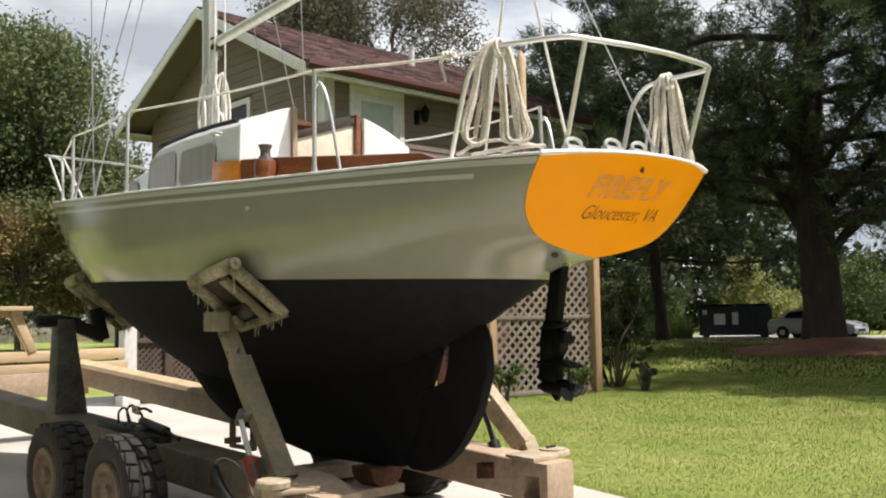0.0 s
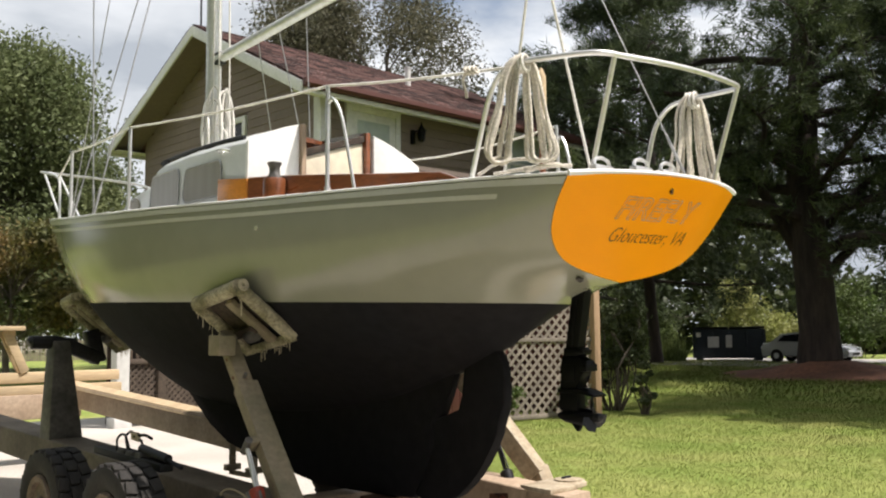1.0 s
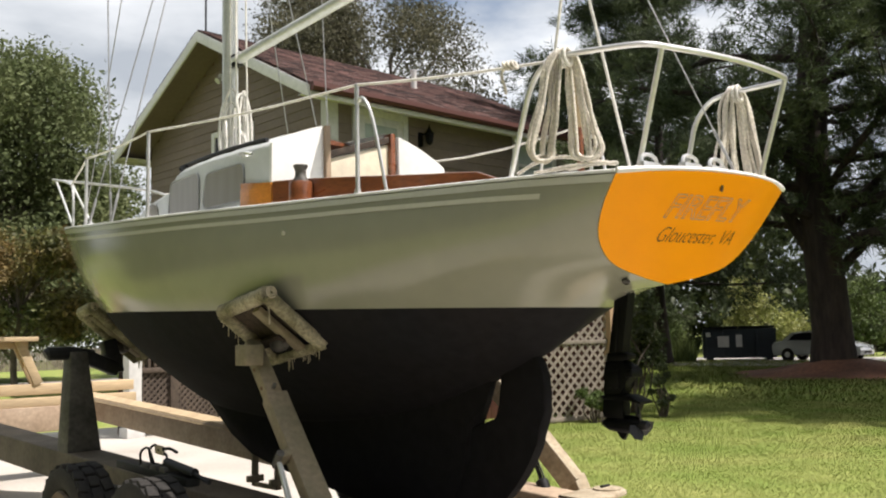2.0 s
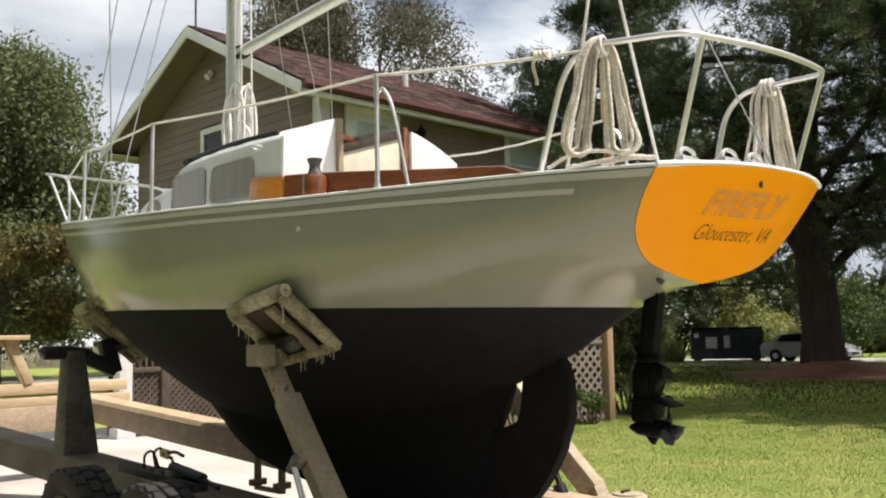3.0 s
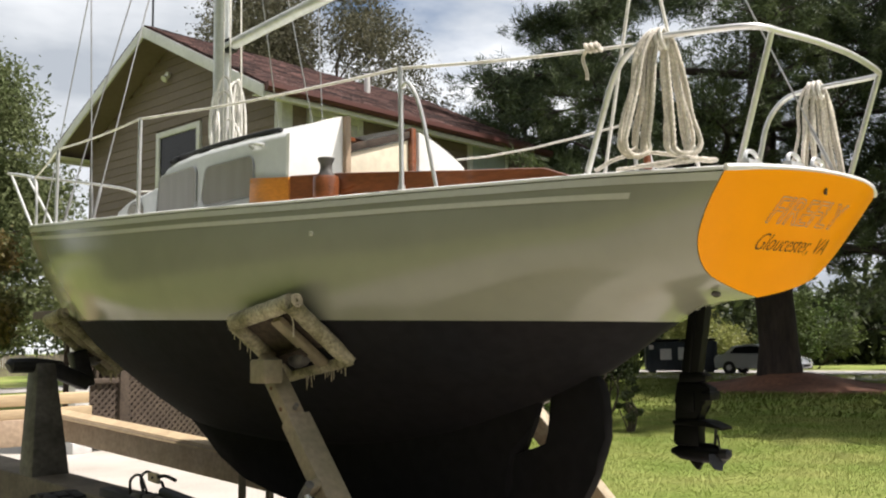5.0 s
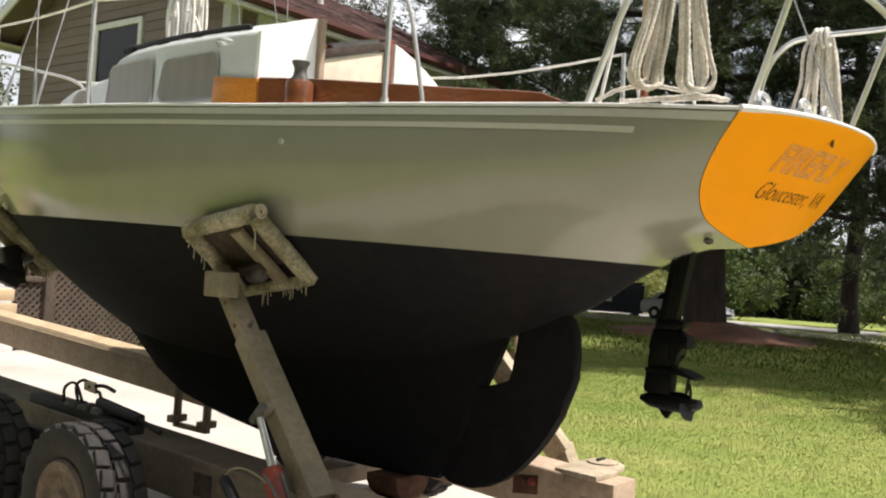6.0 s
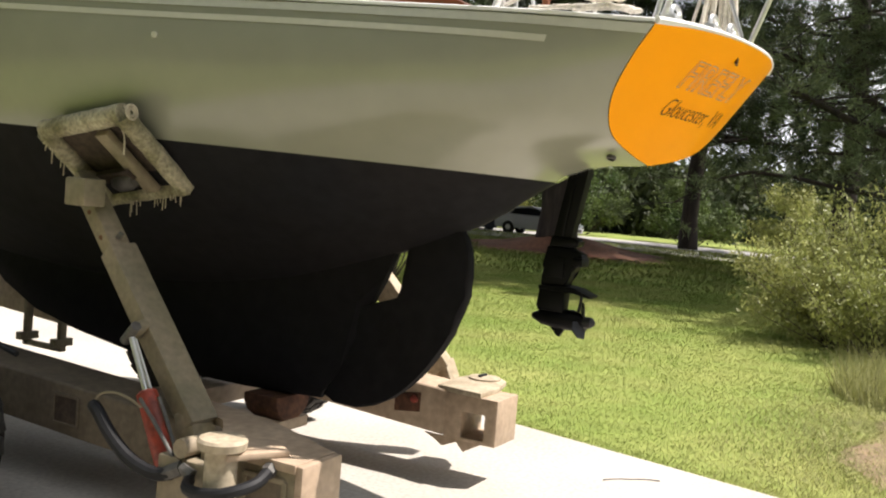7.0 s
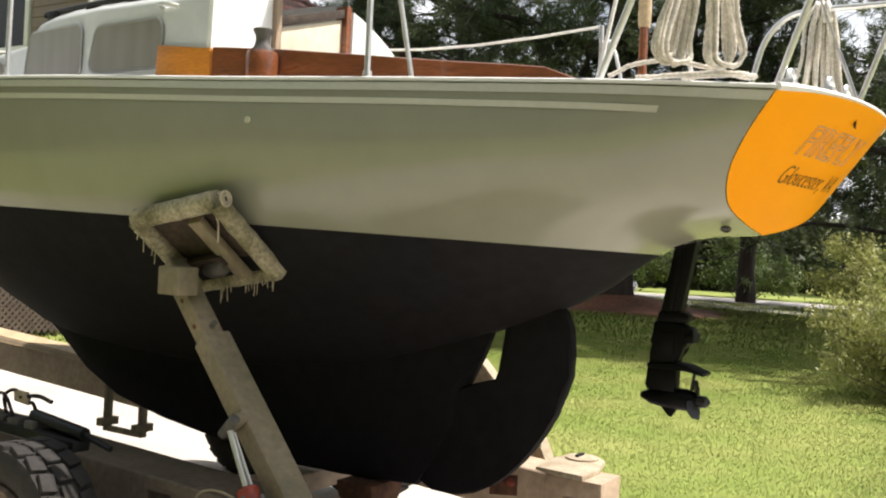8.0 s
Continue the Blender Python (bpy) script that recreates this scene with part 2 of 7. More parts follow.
def beam(bm, a, b, w, h, bevel=0.006, up=(0, 0, 1)):
    """A bar from a to b, w wide and h high, centred on its line."""
    a, b = Vector(a), Vector(b)
    d = (b - a).normalized()
    s = d.cross(Vector(up)).normalized()
    u = s.cross(d)
    m = Matrix.Translation(a) @ Matrix((s, d, u)).transposed().to_4x4()
    return box(bm, (-w / 2, 0, -h / 2), (w / 2, (b - a).length, h / 2), bevel, m)


def tube(bm, pts, r, seg=8, closed=False):
    """A round bar along points; r may be one radius or one for each point."""
    pts = [Vector(p) for p in pts]
    rs = r if isinstance(r, (list, tuple)) else [r] * len(pts)
    k = len(pts)
    ref = None
    rings = []
    for i, p in enumerate(pts):
        a = pts[i - 1] if i or closed else p
        b = pts[(i + 1) % k] if i < k - 1 or closed else p
        d = (b - a).normalized()
        if ref is None:
            ref = d.orthogonal().normalized()
        ref = (ref - d * ref.dot(d)).normalized()
        o = d.cross(ref)
        rings.append([bm.verts.new(p + (ref * math.cos(q) + o * math.sin(q)) * rs[i]) for q in (2 * math.pi * j / seg for j in range(seg))])
    for i in range(k if closed else k - 1):
        A, B = rings[i], rings[(i + 1) % k]
        for j in range(seg):
            bm.faces.new((A[j], A[(j + 1) % seg], B[(j + 1) % seg], B[j]))
    if not closed:
        bm.faces.new(rings[0][::-1])
        bm.faces.new(rings[-1])
    return bm


def rope(bm, pts, r, pitch=0.055, closed=False):
    """Three-strand laid rope along points: a lobed section that turns as it runs."""
    pts = [Vector(p) for p in pts]
    dense = []
    k = len(pts)
    for i in range(k if closed else k - 1):
        a, b = pts[i], pts[(i + 1) % k]
        n = max(1, int((b - a).length / (r * 1.3)))
        dense += [a.lerp(b, j / n) for j in range(n)]
    if not closed:
        dense.append(pts[-1])
    k, seg, run, ref, rings = len(dense), 9, 0.0, None, []
    total = sum((dense[(i + 1) % k] - dense[i]).length for i in range(k if closed else k - 1))
    turns = max(1, round(total / pitch))
    for i, p in enumerate(dense):
        a = dense[i - 1] if i or closed else p
        b = dense[(i + 1) % k] if i < k - 1 or closed else p
        d = (b - a).normalized()
        ref = d.orthogonal().normalized() if ref is None else (ref - d * ref.dot(d)).normalized()
        o = d.cross(ref)
        if i:
            run += (p - dense[i - 1]).length
        tw = 2 * math.pi * turns * run / total
        rings.append([bm.verts.new(p + (ref * math.cos(q) + o * math.sin(q)) * r * (1 + 0.17 * math.cos(3 * q - tw))) for q in (2 * math.pi * j / seg for j in range(seg))])
    for i in range(k if closed else k - 1):
        A, B = rings[i], rings[(i + 1) % k]
        for j in range(seg):
            bm.faces.new((A[j], A[(j + 1) % seg], B[(j + 1) % seg], B[j]))
    return bm


def smooth_path(pts, n=6, closed=False):
    """Catmull-Rom points through pts."""
    P = [Vector(p) for p in pts]
    k = len(P)
    out = []
    for i in range(k if closed else k - 1):
        if closed:
            a, b, c, d = P[i - 1], P[i], P[(i + 1) % k], P[(i + 2) % k]
        else:
            b, c = P[i], P[i + 1]
            a, d = P[i - 1] if i else b * 2 - c, P[i + 2] if i + 2 < k else c * 2 - b
        for j in range(n):
            t = j / n
            out.append(0.5 * ((2 * b) + (c - a) * t + (2 * a - 5 * b + 4 * c - d) * t * t + (3 * b - a - 3 * c + d) * t ** 3))
    if not closed:
        out.append(P[-1])
    return out


def lathe(bm, prof, seg=16, m=None):
    """Turn a profile of (radius, height) about z."""
    rings = []
    vs = []
    for r, z in prof:
        ring = [bm.verts.new((r * math.cos(2 * math.pi * j / seg), r * math.sin(2 * math.pi * j / seg), z)) for j in range(seg)]
        rings.append(ring)
        vs += ring
    for A, B in zip(rings, rings[1:]):
        for j in range(seg):
            bm.faces.new((A[j], A[(j + 1) % seg], B[(j + 1) % seg], B[j]))
    bm.faces.new(rings[0][::-1])
    bm.faces.new(rings[-1])
    if m is not None:
        bmesh.ops.transform(bm, matrix=m, verts=vs)
    return bm


def slab(bm, outline, axis, a, b, bevel=0.0):
    """A flat plate: an outline of (u, v) pushed along an axis from a to b. axis x: (y, z); y: (x, z); z: (x, y)."""
    def at(u, v, w):
        return {"x": (w, u, v), "y": (u, w, v), "z": (u, v, w)}[axis]
    A = [bm.verts.new(at(u, v, a)) for u, v in outline]
    B = [bm.verts.new(at(u, v, b)) for u, v in outline]
    k = len(outline)
    fs = [bm.faces.new(A), bm.faces.new(B[::-1])]
    for j in range(k):
        fs.append(bm.faces.new((A[j], B[j], B[(j + 1) % k], A[(j + 1) % k])))
    if bevel:
        bmesh.ops.bevel(bm, geom=list({e for f in fs[:2] for e in f.edges}), offset=bevel, segments=2, profile=0.5, affect="EDGES")
    return bm


def spline(table, u):
    """A smooth curve through (u, value) pairs."""
    xs = [p[0] for p in table]
    if u <= xs[0]:
        return table[0][1]
    if u >= xs[-1]:
        return table[-1][1]
    i = max(j for j in range(len(xs)) if xs[j] <= u)
    i = min(i, len(xs) - 2)
    h = xs[i + 1] - xs[i]
    t = (u - xs[i]) / h

    def slope(j):
        if j == 0:
            return (table[1][1] - table[0][1]) / (xs[1] - xs[0])
        if j == len(xs) - 1:
            return (table[-1][1] - table[-2][1]) / (xs[-1] - xs[-2])
        return (table[j + 1][1] - table[j - 1][1]) / (xs[j + 1] - xs[j - 1])
    a, b, m0, m1 = table[i][1], table[i + 1][1], slope(i) * h, slope(i + 1) * h
    return (2 * t ** 3 - 3 * t * t + 1) * a + (t ** 3 - 2 * t * t + t) * m0 + (-2 * t ** 3 + 3 * t * t) * b + (t ** 3 - t * t) * m1


# ---- ground ----
def rise(x, y):
    """Height of the lawn: level by the slab, climbing gently towards the road on the east."""
    t = min(1.0, max(0.0, (x - 12.0) / 26.0))
    return -0.03 + 0.14 * t * t * (3 - 2 * t)


def build_ground():
    xs = [-700, -300, -120, -50, -20] + [x * 1.0 for x in range(-10, 46, 2)] + [55, 80, 130, 300, 700]
    ys = [-700, -300, -120, -50, -20] + [y * 1.0 for y in range(-10, 50, 2)] + [60, 90, 140, 300, 700]
    verts = [(x, y, rise(x, y)) for y in ys for x in xs]
    k = len(xs)
    faces = [(j * k + i, j * k + i + 1, (j + 1) * k + i + 1, (j + 1) * k + i) for j in range(len(ys) - 1) for i in range(k - 1)]
    ob = raw("ground", verts, faces, M_LAWN)
    tagged(ob, "mown green lawn with dry yellow patches", "ground", kind="structure")
    # concrete slab that carries the trailer
    bm = bmesh.new()
    slab(bm, [(-1.14, -12), (1.25, -1.6), (1.62, 0.0), (1.99, 1.6), (4.84, 14.0), (-2.1, 14.6), (-2.6, 3.6), (-4.9, 2.2), (-5.4, -12)], "z", -0.12, 0.0, 0.012)
    tagged(mesh_ob("pavement", bm, M_CONCRETE, smooth=0), "pale sunlit concrete slab beside the lawn", "pavement", kind="structure")
    # worn bare patch at the lawn's edge
    bm = bmesh.new()
    rnd = random.Random(77)
    rings = []
    for f in (0.0, 0.45, 0.8, 1.0):
        ring = []
        for j in range(30):
            q = 2 * math.pi * j / 30
            wob = 1 + 0.18 * math.sin(3 * q + 0.6) + 0.10 * math.sin(7 * q) + rnd.uniform(-0.05, 0.05)
            ring.append(bm.verts.new((3.85 + f * wob * 1.75 * math.cos(q), -1.15 + f * wob * 0.80 * math.sin(q), -0.03 + (0.016 if f < 0.9 else -0.01) + rnd.uniform(0, 0.008))))
        rings.append(ring)
    for A, B in zip(rings, rings[1:]):
        for j in range(30):
            bm.faces.new((A[j], A[(j + 1) % 30], B[(j + 1) % 30], B[j]))
    bmesh.ops.remove_doubles(bm, verts=bm.verts, dist=0.02)
    tagged(mesh_ob("bare_soil", bm, M_SOIL, smooth=60), "bare brown soil patch with dry litter beside the lawn", "soil", kind="structure")
    # road past the trees
    bm = bmesh.new()
    pts = [(26, -40), (27.5, 0), (30, 10), (29.5, 18), (30, 60)]
    far = [(42, 60), (39, 18), (40, 10), (40, 0), (40, -40)]
    A = [bm.verts.new((x, y, rise(x, y) + 0.03)) for x, y in pts]
    B = [bm.verts.new((x, y, rise(x, y) + 0.03)) for x, y in far[::-1]]
    for i in range(4):
        bm.faces.new((A[i], B[i], B[i + 1], A[i + 1]))
    tagged(mesh_ob("road", bm, M_DRIVE), "pale grey gravel drive behind the trees", "road", kind="structure")
    bm = bmesh.new()
    A = [bm.verts.new((x, y, 0.0)) for x, y in ((-30, 30), (30, 36))]
    B = [bm.verts.new((x, y, 0.0)) for x, y in ((30, 41), (-30, 34.5))]
    bm.faces.new(A + B)
    tagged(mesh_ob("path", bm, M_DRIVE), "pale drive crossing the far lawn", "path", kind="structure")


build_ground()


# ---- sailboat: stern at y = 0, bow towards +y, port side at -x ----
SHEER = [(0, 2.15), (0.7, 2.184), (1.6, 2.209), (2.5, 2.237), (3.4, 2.271), (4.2, 2.305), (5.0, 2.383), (6.0, 2.489), (7.4, 2.657)]
# half sections from the sheer to the keel: (x, z) pairs at each station
SECTIONS = {
    0.0: ((0.598, 2.150), (0.583, 2.020), (0.527, 1.89), (0.395, 1.783), (0.19, 1.722), (0.0, 1.688)),
    0.5: ((0.672, 2.175), (0.68, 1.999), (0.61, 1.821), (0.39, 1.71), (0.17, 1.656), (0.01, 1.64)),
    1.0: ((0.755, 2.192), (0.78, 1.996), (0.7, 1.791), (0.46, 1.61), (0.17, 1.45), (0.02, 1.37)),
    1.5: ((0.845, 2.208), (0.875, 1.995), (0.8, 1.762), (0.56, 1.5), (0.24, 1.3), (0.05, 1.18)),
    2.2: ((0.96, 2.228), (0.99, 2.013), (0.91, 1.743), (0.66, 1.42), (0.3, 1.15), (0.08, 0.98)),
    3.0: ((1.09, 2.256), (1.1, 2.045), (1.02, 1.744), (0.76, 1.38), (0.36, 1.08), (0.09, 0.9)),
    3.8: ((1.15, 2.287), (1.14, 2.059), (1.05, 1.766), (0.78, 1.4), (0.37, 1.1), (0.09, 0.92)),
    4.6: ((1.09, 2.340), (1.05, 2.086), (0.92, 1.808), (0.64, 1.46), (0.3, 1.18), (0.07, 1.02)),
    5.4: ((0.88, 2.423), (0.79, 2.128), (0.63, 1.861), (0.4, 1.58), (0.18, 1.42), (0.03, 1.36)),
    6.2: ((0.55, 2.516), (0.44, 2.210), (0.31, 1.944), (0.18, 1.76), (0.08, 1.69), (0.01, 1.66)),
    6.8: ((0.26, 2.598), (0.19, 2.388), (0.13, 2.221), (0.07, 2.114), (0.03, 2.058), (0.006, 2.021)),
    7.4: ((0.02, 2.657), (0.018, 2.617), (0.014, 2.569), (0.01, 2.532), (0.006, 2.504), (0.003, 2.486)),
}
STATIONS = sorted(SECTIONS)
WL0, WL1 = 1.575, 0.029


def transom_y(x, z):
    return -0.081 + 0.720 * (2.15 - z) + 0.153 * x * x - 0.201 * x + 0.50 * max(0.0, x - 0.2) ** 2


def half_section(Y, n=22, side=-1):
    """Points of the port half section at station Y, from the sheer down."""
    ctrl = [Vector((spline([(s, SECTIONS[s][k][0]) for s in STATIONS], Y), spline([(s, SECTIONS[s][k][1]) for s in STATIONS], Y), 0)) for k in range(6)]
    fine = smooth_path(ctrl, 8)
    out = []
    for i in range(n + 1):
        u = i / n * (len(fine) - 1)
        j = min(int(u), len(fine) - 2)
        p = fine[j].lerp(fine[j + 1], u - j)
        w = max(0.0, 1 - Y / 0.9) ** 1.5
        if side > 0:
            p = Vector((p.x * (1 - 0.095 * w), p.y, 0))
        out.append(Vector((-p.x, Y + transom_y(side * p.x, p.y) * w, p.y)))
    return out


def side_point(Y, drop, off=0.0):
    """The point of the port topside that lies drop metres under the sheer."""
    s = half_section(Y, 60)
    z = s[0].z - drop
    for a, b in zip(s, s[1:]):
        if a.z >= z >= b.z:
            p = a.lerp(b, (a.z - z) / max(1e-6, a.z - b.z))
            return p + Vector((-off, 0, 0))
    return s[0]


def build_boat():
    boat = thing("sailboat", "grey-hulled sailboat with black bottom and orange transom, propped on a trailer", "sailboat", at=(0, 2.5, 0.44))
    off = Vector(boat.location)

    def add(name, bm, material, label="", parent=None, smooth=35):
        ob = mesh_ob(name, bm, material, None, label, smooth)
        ob.parent = parent or boat
        if parent is None:
            ob.matrix_parent_inverse = Matrix.Translation(-off)
        return ob
    # hull shell, cut along the painted waterline
    ys = [0, 0.06, 0.14, 0.25, 0.4, 0.55, 0.7, 0.85] + [1.0 + 0.2 * i for i in range(30)] + [6.9, 7.0, 7.1, 7.2, 7.3, 7.36, 7.4]
    grid = []
    bm = bmesh.new()
    for Y in ys:
        s = half_section(Y)
        row = [bm.verts.new(p) for p in s] + [bm.verts.new((-p.x, p.y, p.z)) for p in half_section(Y, 22, 1)[::-1]]
        grid.append(row)
    for A, B in zip(grid, grid[1:]):
        for j in range(len(A) - 1):
            bm.faces.new((A[j], A[j + 1], B[j + 1], B[j]))
    bmesh.ops.remove_doubles(bm, verts=bm.verts, dist=0.0005)
    bmesh.ops.bisect_plane(bm, geom=bm.verts[:] + bm.edges[:] + bm.faces[:], plane_co=(0, 0, WL0), plane_no=(0, -WL1, 1))
    low = bm.copy()

    def cut(b, keep_up):
        dead = [f for f in b.faces if (f.calc_center_median().z > WL0 + WL1 * f.calc_center_median().y) != keep_up]
        bmesh.ops.delete(b, geom=dead, context="FACES")
    cut(bm, True)
    cut(low, False)
    add("topside_shell", bm, M_TOPSIDE, "glossy grey-green painted topsides", smooth=60)
    add("bottom", low, M_BOTTOM, "matt black antifouled bottom", smooth=60)
    # transom panel
    bm = bmesh.new()
    s = half_section(0, 26)
    cols = 9
    rows = []
    for p in s:
        w = abs(p.x)
        line = []
        for c in range(-cols, cols + 1):
            x = w * c / cols * (0.94 if c > 0 else 1)
            z = p.z + 0.030 * (1 - (c / cols) ** 2) * max(0.0, 1 - (2.15 - p.z) / 0.12)
            line.append(bm.verts.new((x, transom_y(x, z) - 0.004, z)))
        rows.append(line)
    for A, B in zip(rows, rows[1:]):
        for j in range(2 * cols):
            bm.faces.new((A[j], A[j + 1], B[j + 1], B[j]))
    bmesh.ops.remove_doubles(bm, verts=bm.verts, dist=0.0005)
    transom = add("transom", bm, M_ORANGE, "glossy orange transom with the boat's name", smooth=60)
    # keel fin
    fin = [(2.2, 0.436), (2.7, 0.436), (3.05, 0.487), (3.5, 0.545), (3.9, 0.625), (4.2, 0.755), (4.5, 0.955), (4.9, 1.19), (5.2, 1.36)]
    bm = bmesh.new()
    cols = [[(1.43, 1.42), (1.415, 1.215), (1.465, 1.08), (1.60, 0.95), (1.67, 0.60), (1.79, 0.455)]]
    for yb, zb in fin:
        yt = max(1.6, yb - 0.05)
        cols.append([(yt + (yb - yt) * k / 5, 1.42 + (zb - 1.42) * k / 5) for k in range(6)])
    prev = None
    for c in cols:
        ring = []
        for k, (y, z) in enumerate(c):
            t = spline([(1.47, 0.022), (1.8, 0.06), (2.3, 0.10), (3.6, 0.10), (4.6, 0.06), (5.2, 0.02)], y) * (1.0, 1.0, 1.0, 0.98, 0.92, 0.55)[k]
            ring.append((-t, y, z))
        ring = ring + [(0, c[-1][0], c[-1][1] - 0.012)] + [(-x, y, z) for x, y, z in ring[::-1]]
        ring = [bm.verts.new(p) for p in ring]
        if prev:
            for j in range(len(ring) - 1):
                bm.faces.new((prev[j], prev[j + 1], ring[j + 1], ring[j]))
        else:
            bm.faces.new(ring)
        prev = ring
    add("keel", bm, M_BOTTOM, "", smooth=70)
    rud = [(1.09, 1.362), (1.05, 1.32), (1.022, 1.25), (1.012, 1.14), (1.022, 1.05), (1.042, 0.965), (1.085, 0.87), (1.13, 0.79), (1.18, 0.715), (1.24, 0.64), (1.31, 0.57), (1.39, 0.508), (1.47, 0.465), (1.57, 0.438), (1.70, 0.44), (1.77, 0.475), (1.655, 0.62), (1.585, 0.945), (1.365, 0.985), (1.325, 1.15), (1.315, 1.235), (1.30, 1.30), (1.25, 1.348)]
    bm = bmesh.new()
    slab(bm, rud, "x", -0.035, 0.035, 0.018)
    rudder = add("rudder", bm, M_BOTTOM, "black rudder hung on the keel")
    bm = bmesh.new()
    box(bm, (-0.04, 1.06, 1.358), (0.04, 1.30, 1.368), 0.003)
    add("rudder_cap", bm, M_STEEL, "bright worn top edge", rudder)
    bm = bmesh.new()
    tube(bm, [(0, 1.31, 1.42), (0, 1.33, 1.2), (0, 1.36, 0.99)], 0.028, 10)
    add("rudder_stock", bm, M_BOTTOM, "", rudder)
    # toe rail, sheer band and stripe on each side
    for side in (1, -1):
        bm = bmesh.new()
        line = []
        for i in range(60):
            p = half_section(7.4 * i / 59, 4, -side)[0]
            line.append(Vector((p.x * side, p.y, p.z + 0.012)))
        A = [[bm.verts.new(p + Vector((-side * o, 0, h))) for o, h in ((0.008, -0.010), (0.008, 0.002), (0.002, 0.006), (-0.03, 0.008), (-0.035, -0.012))] for p in line]
        for a, b in zip(A, A[1:]):
            for j in range(4):
                bm.faces.new((a[j], a[j + 1], b[j + 1], b[j]))
        bm.faces.new(A[0])
        add("toe_rail", bm, M_WHITE, "white painted toe rail")
        for name, d0, d1, y0, o in (("sheer_band", 0.004, 0.036, 0.0, 0.004), ("stripe", 0.070, 0.095, 0.40, 0.003)):
            bm = bmesh.new()
            A = []
            for i in range(70):
                Y = y0 + (7.2 - y0) * i / 69
                up = 0.004 * min(1.0, max(0.0, Y - 0.4)) if name == "stripe" else 0.0
                a, b = side_point(Y, d0 - up, o), side_point(Y, d1 - up, o)
                A.append([bm.verts.new((q.x * side, q.y, q.z)) for q in (a, b)])
            for a, b in zip(A, A[1:]):
                bm.faces.new((a[0], a[1], b[1], b[0]))
            add(name, bm, M_BAND if name == "sheer_band" else M_STRIPE, "pale line along the topside")
    # white capping over the transom
    bm = bmesh.new()
    arc = [(x, transom_y(x, 2.15) - 0.006, 2.160 + 0.030 * (1 - ((x + 0.017) / 0.59) ** 2)) for x in (-0.598 + 1.165 * i / 16 for i in range(17))]
    tube(bm, arc, 0.014, 8)
    add("transom_cap", bm, M_WHITE, "white capping over the transom")
    # deck with the cockpit well
    bm = bmesh.new()
    ds = [0.0, 0.2, 0.4, 0.6, 0.85, 1.2, 1.6, 2.0, 2.4, 2.58, 3.0, 3.4, 3.8, 4.2, 4.6, 5.0, 5.4, 5.8, 6.2, 6.6, 7.0, 7.36]
    rows = []
    for Y in ds:
        p = half_section(Y, 4)[0]
        b = -p.x - 0.015
        inner = min(0.5, b * 0.7)
        rows.append([bm.verts.new((x, p.y + (0 if Y > 0.1 else -0.1 * (1 - (x / b) ** 2)), p.z - 0.004 + 0.05 * (1 - (x / b) ** 2))) for x in (-b, -inner, -inner / 2, 0, inner / 2, inner, b)])
    for i, (A, B) in enumerate(zip(rows, rows[1:])):
        for j in range(6):
            if 0.84 < ds[i] < 2.5 and 0 < j < 5:
                continue
            bm.faces.new((A[j], A[j + 1], B[j + 1], B[j]))
    add("deck", bm, M_WHITE, "off-white painted deck")
    bm = bmesh.new()
    slab(bm, [(-0.5, 0.85), (0.5, 0.85), (0.5, 2.58), (-0.5, 2.58)], "z", 1.80, 1.83)
    for x in (-0.5, 0.5):
        slab(bm, [(0.85, 1.8), (2.58, 1.8), (2.58, 2.28), (0.85, 2.24)], "x", x - 0.01, x + 0.01)
    slab(bm, [(-0.5, 1.8), (0.5, 1.8), (0.5, 2.24), (-0.5, 2.24)], "y", 0.84, 0.86)
    add("cockpit", bm, M_WHITE, "white cockpit well")
    # cabin trunk
    prof = [(2.58, 2.690), (2.9, 2.705), (3.4, 2.712), (3.8, 2.708), (3.93, 2.69), (4.0, 2.65), (4.06, 2.585), (4.3, 2.575), (4.7, 2.565), (5.0, 2.545), (5.12, 2.50), (5.2, 2.43)]
    bm = bmesh.new()
    rows = []
    for y, z in prof:
        half = spline([(2.58, 0.735), (3.4, 0.715), (4.1, 0.64), (4.7, 0.52), (5.2, 0.36)], y)
        camber = 0.19 if y < 3.95 else 0.10
        zb = spline(SHEER, y) - 0.02
        ring = [(-half - 0.012, zb), (-half, zb + 0.02), (-half + 0.006, z - 0.03), (-half + 0.012, z - 0.01), (-half + 0.032, z + 0.006)]
        for k in range(1, 12):
            x = -half + 0.032 + (half - 0.032) * 2 * k / 12
            ring.append((x, z + 0.006 + camber * (1 - (x / (half - 0.032)) ** 2)))
        ring += [(-x, zz) for x, zz in ring[4::-1]]
        rows.append([bm.verts.new((x, y, zz)) for x, zz in ring])
    for A, B in zip(rows, rows[1:]):
        for j in range(len(A) - 1):
            bm.faces.new((A[j], A[j + 1], B[j + 1], B[j]))
    bm.faces.new(rows[-1])
    # the companionway's opening in the roof
    for co, no in (((-0.31, 0, 0), (1, 0, 0)), ((0.20, 0, 0), (1, 0, 0)), ((0, 3.05, 0), (0, 1, 0))):
        bmesh.ops.bisect_plane(bm, geom=list(bm.verts) + list(bm.edges) + list(bm.faces), dist=0.0005, plane_co=co, plane_no=no)
    hole = [f for f in bm.faces if -0.31 < f.calc_center_median().x < 0.20 and f.calc_center_median().y < 3.05]
    bmesh.ops.delete(bm, geom=hole, context="FACES")
    cabin = add("cabin", bm, M_CABIN, "pale grey cabin trunk", smooth=40)
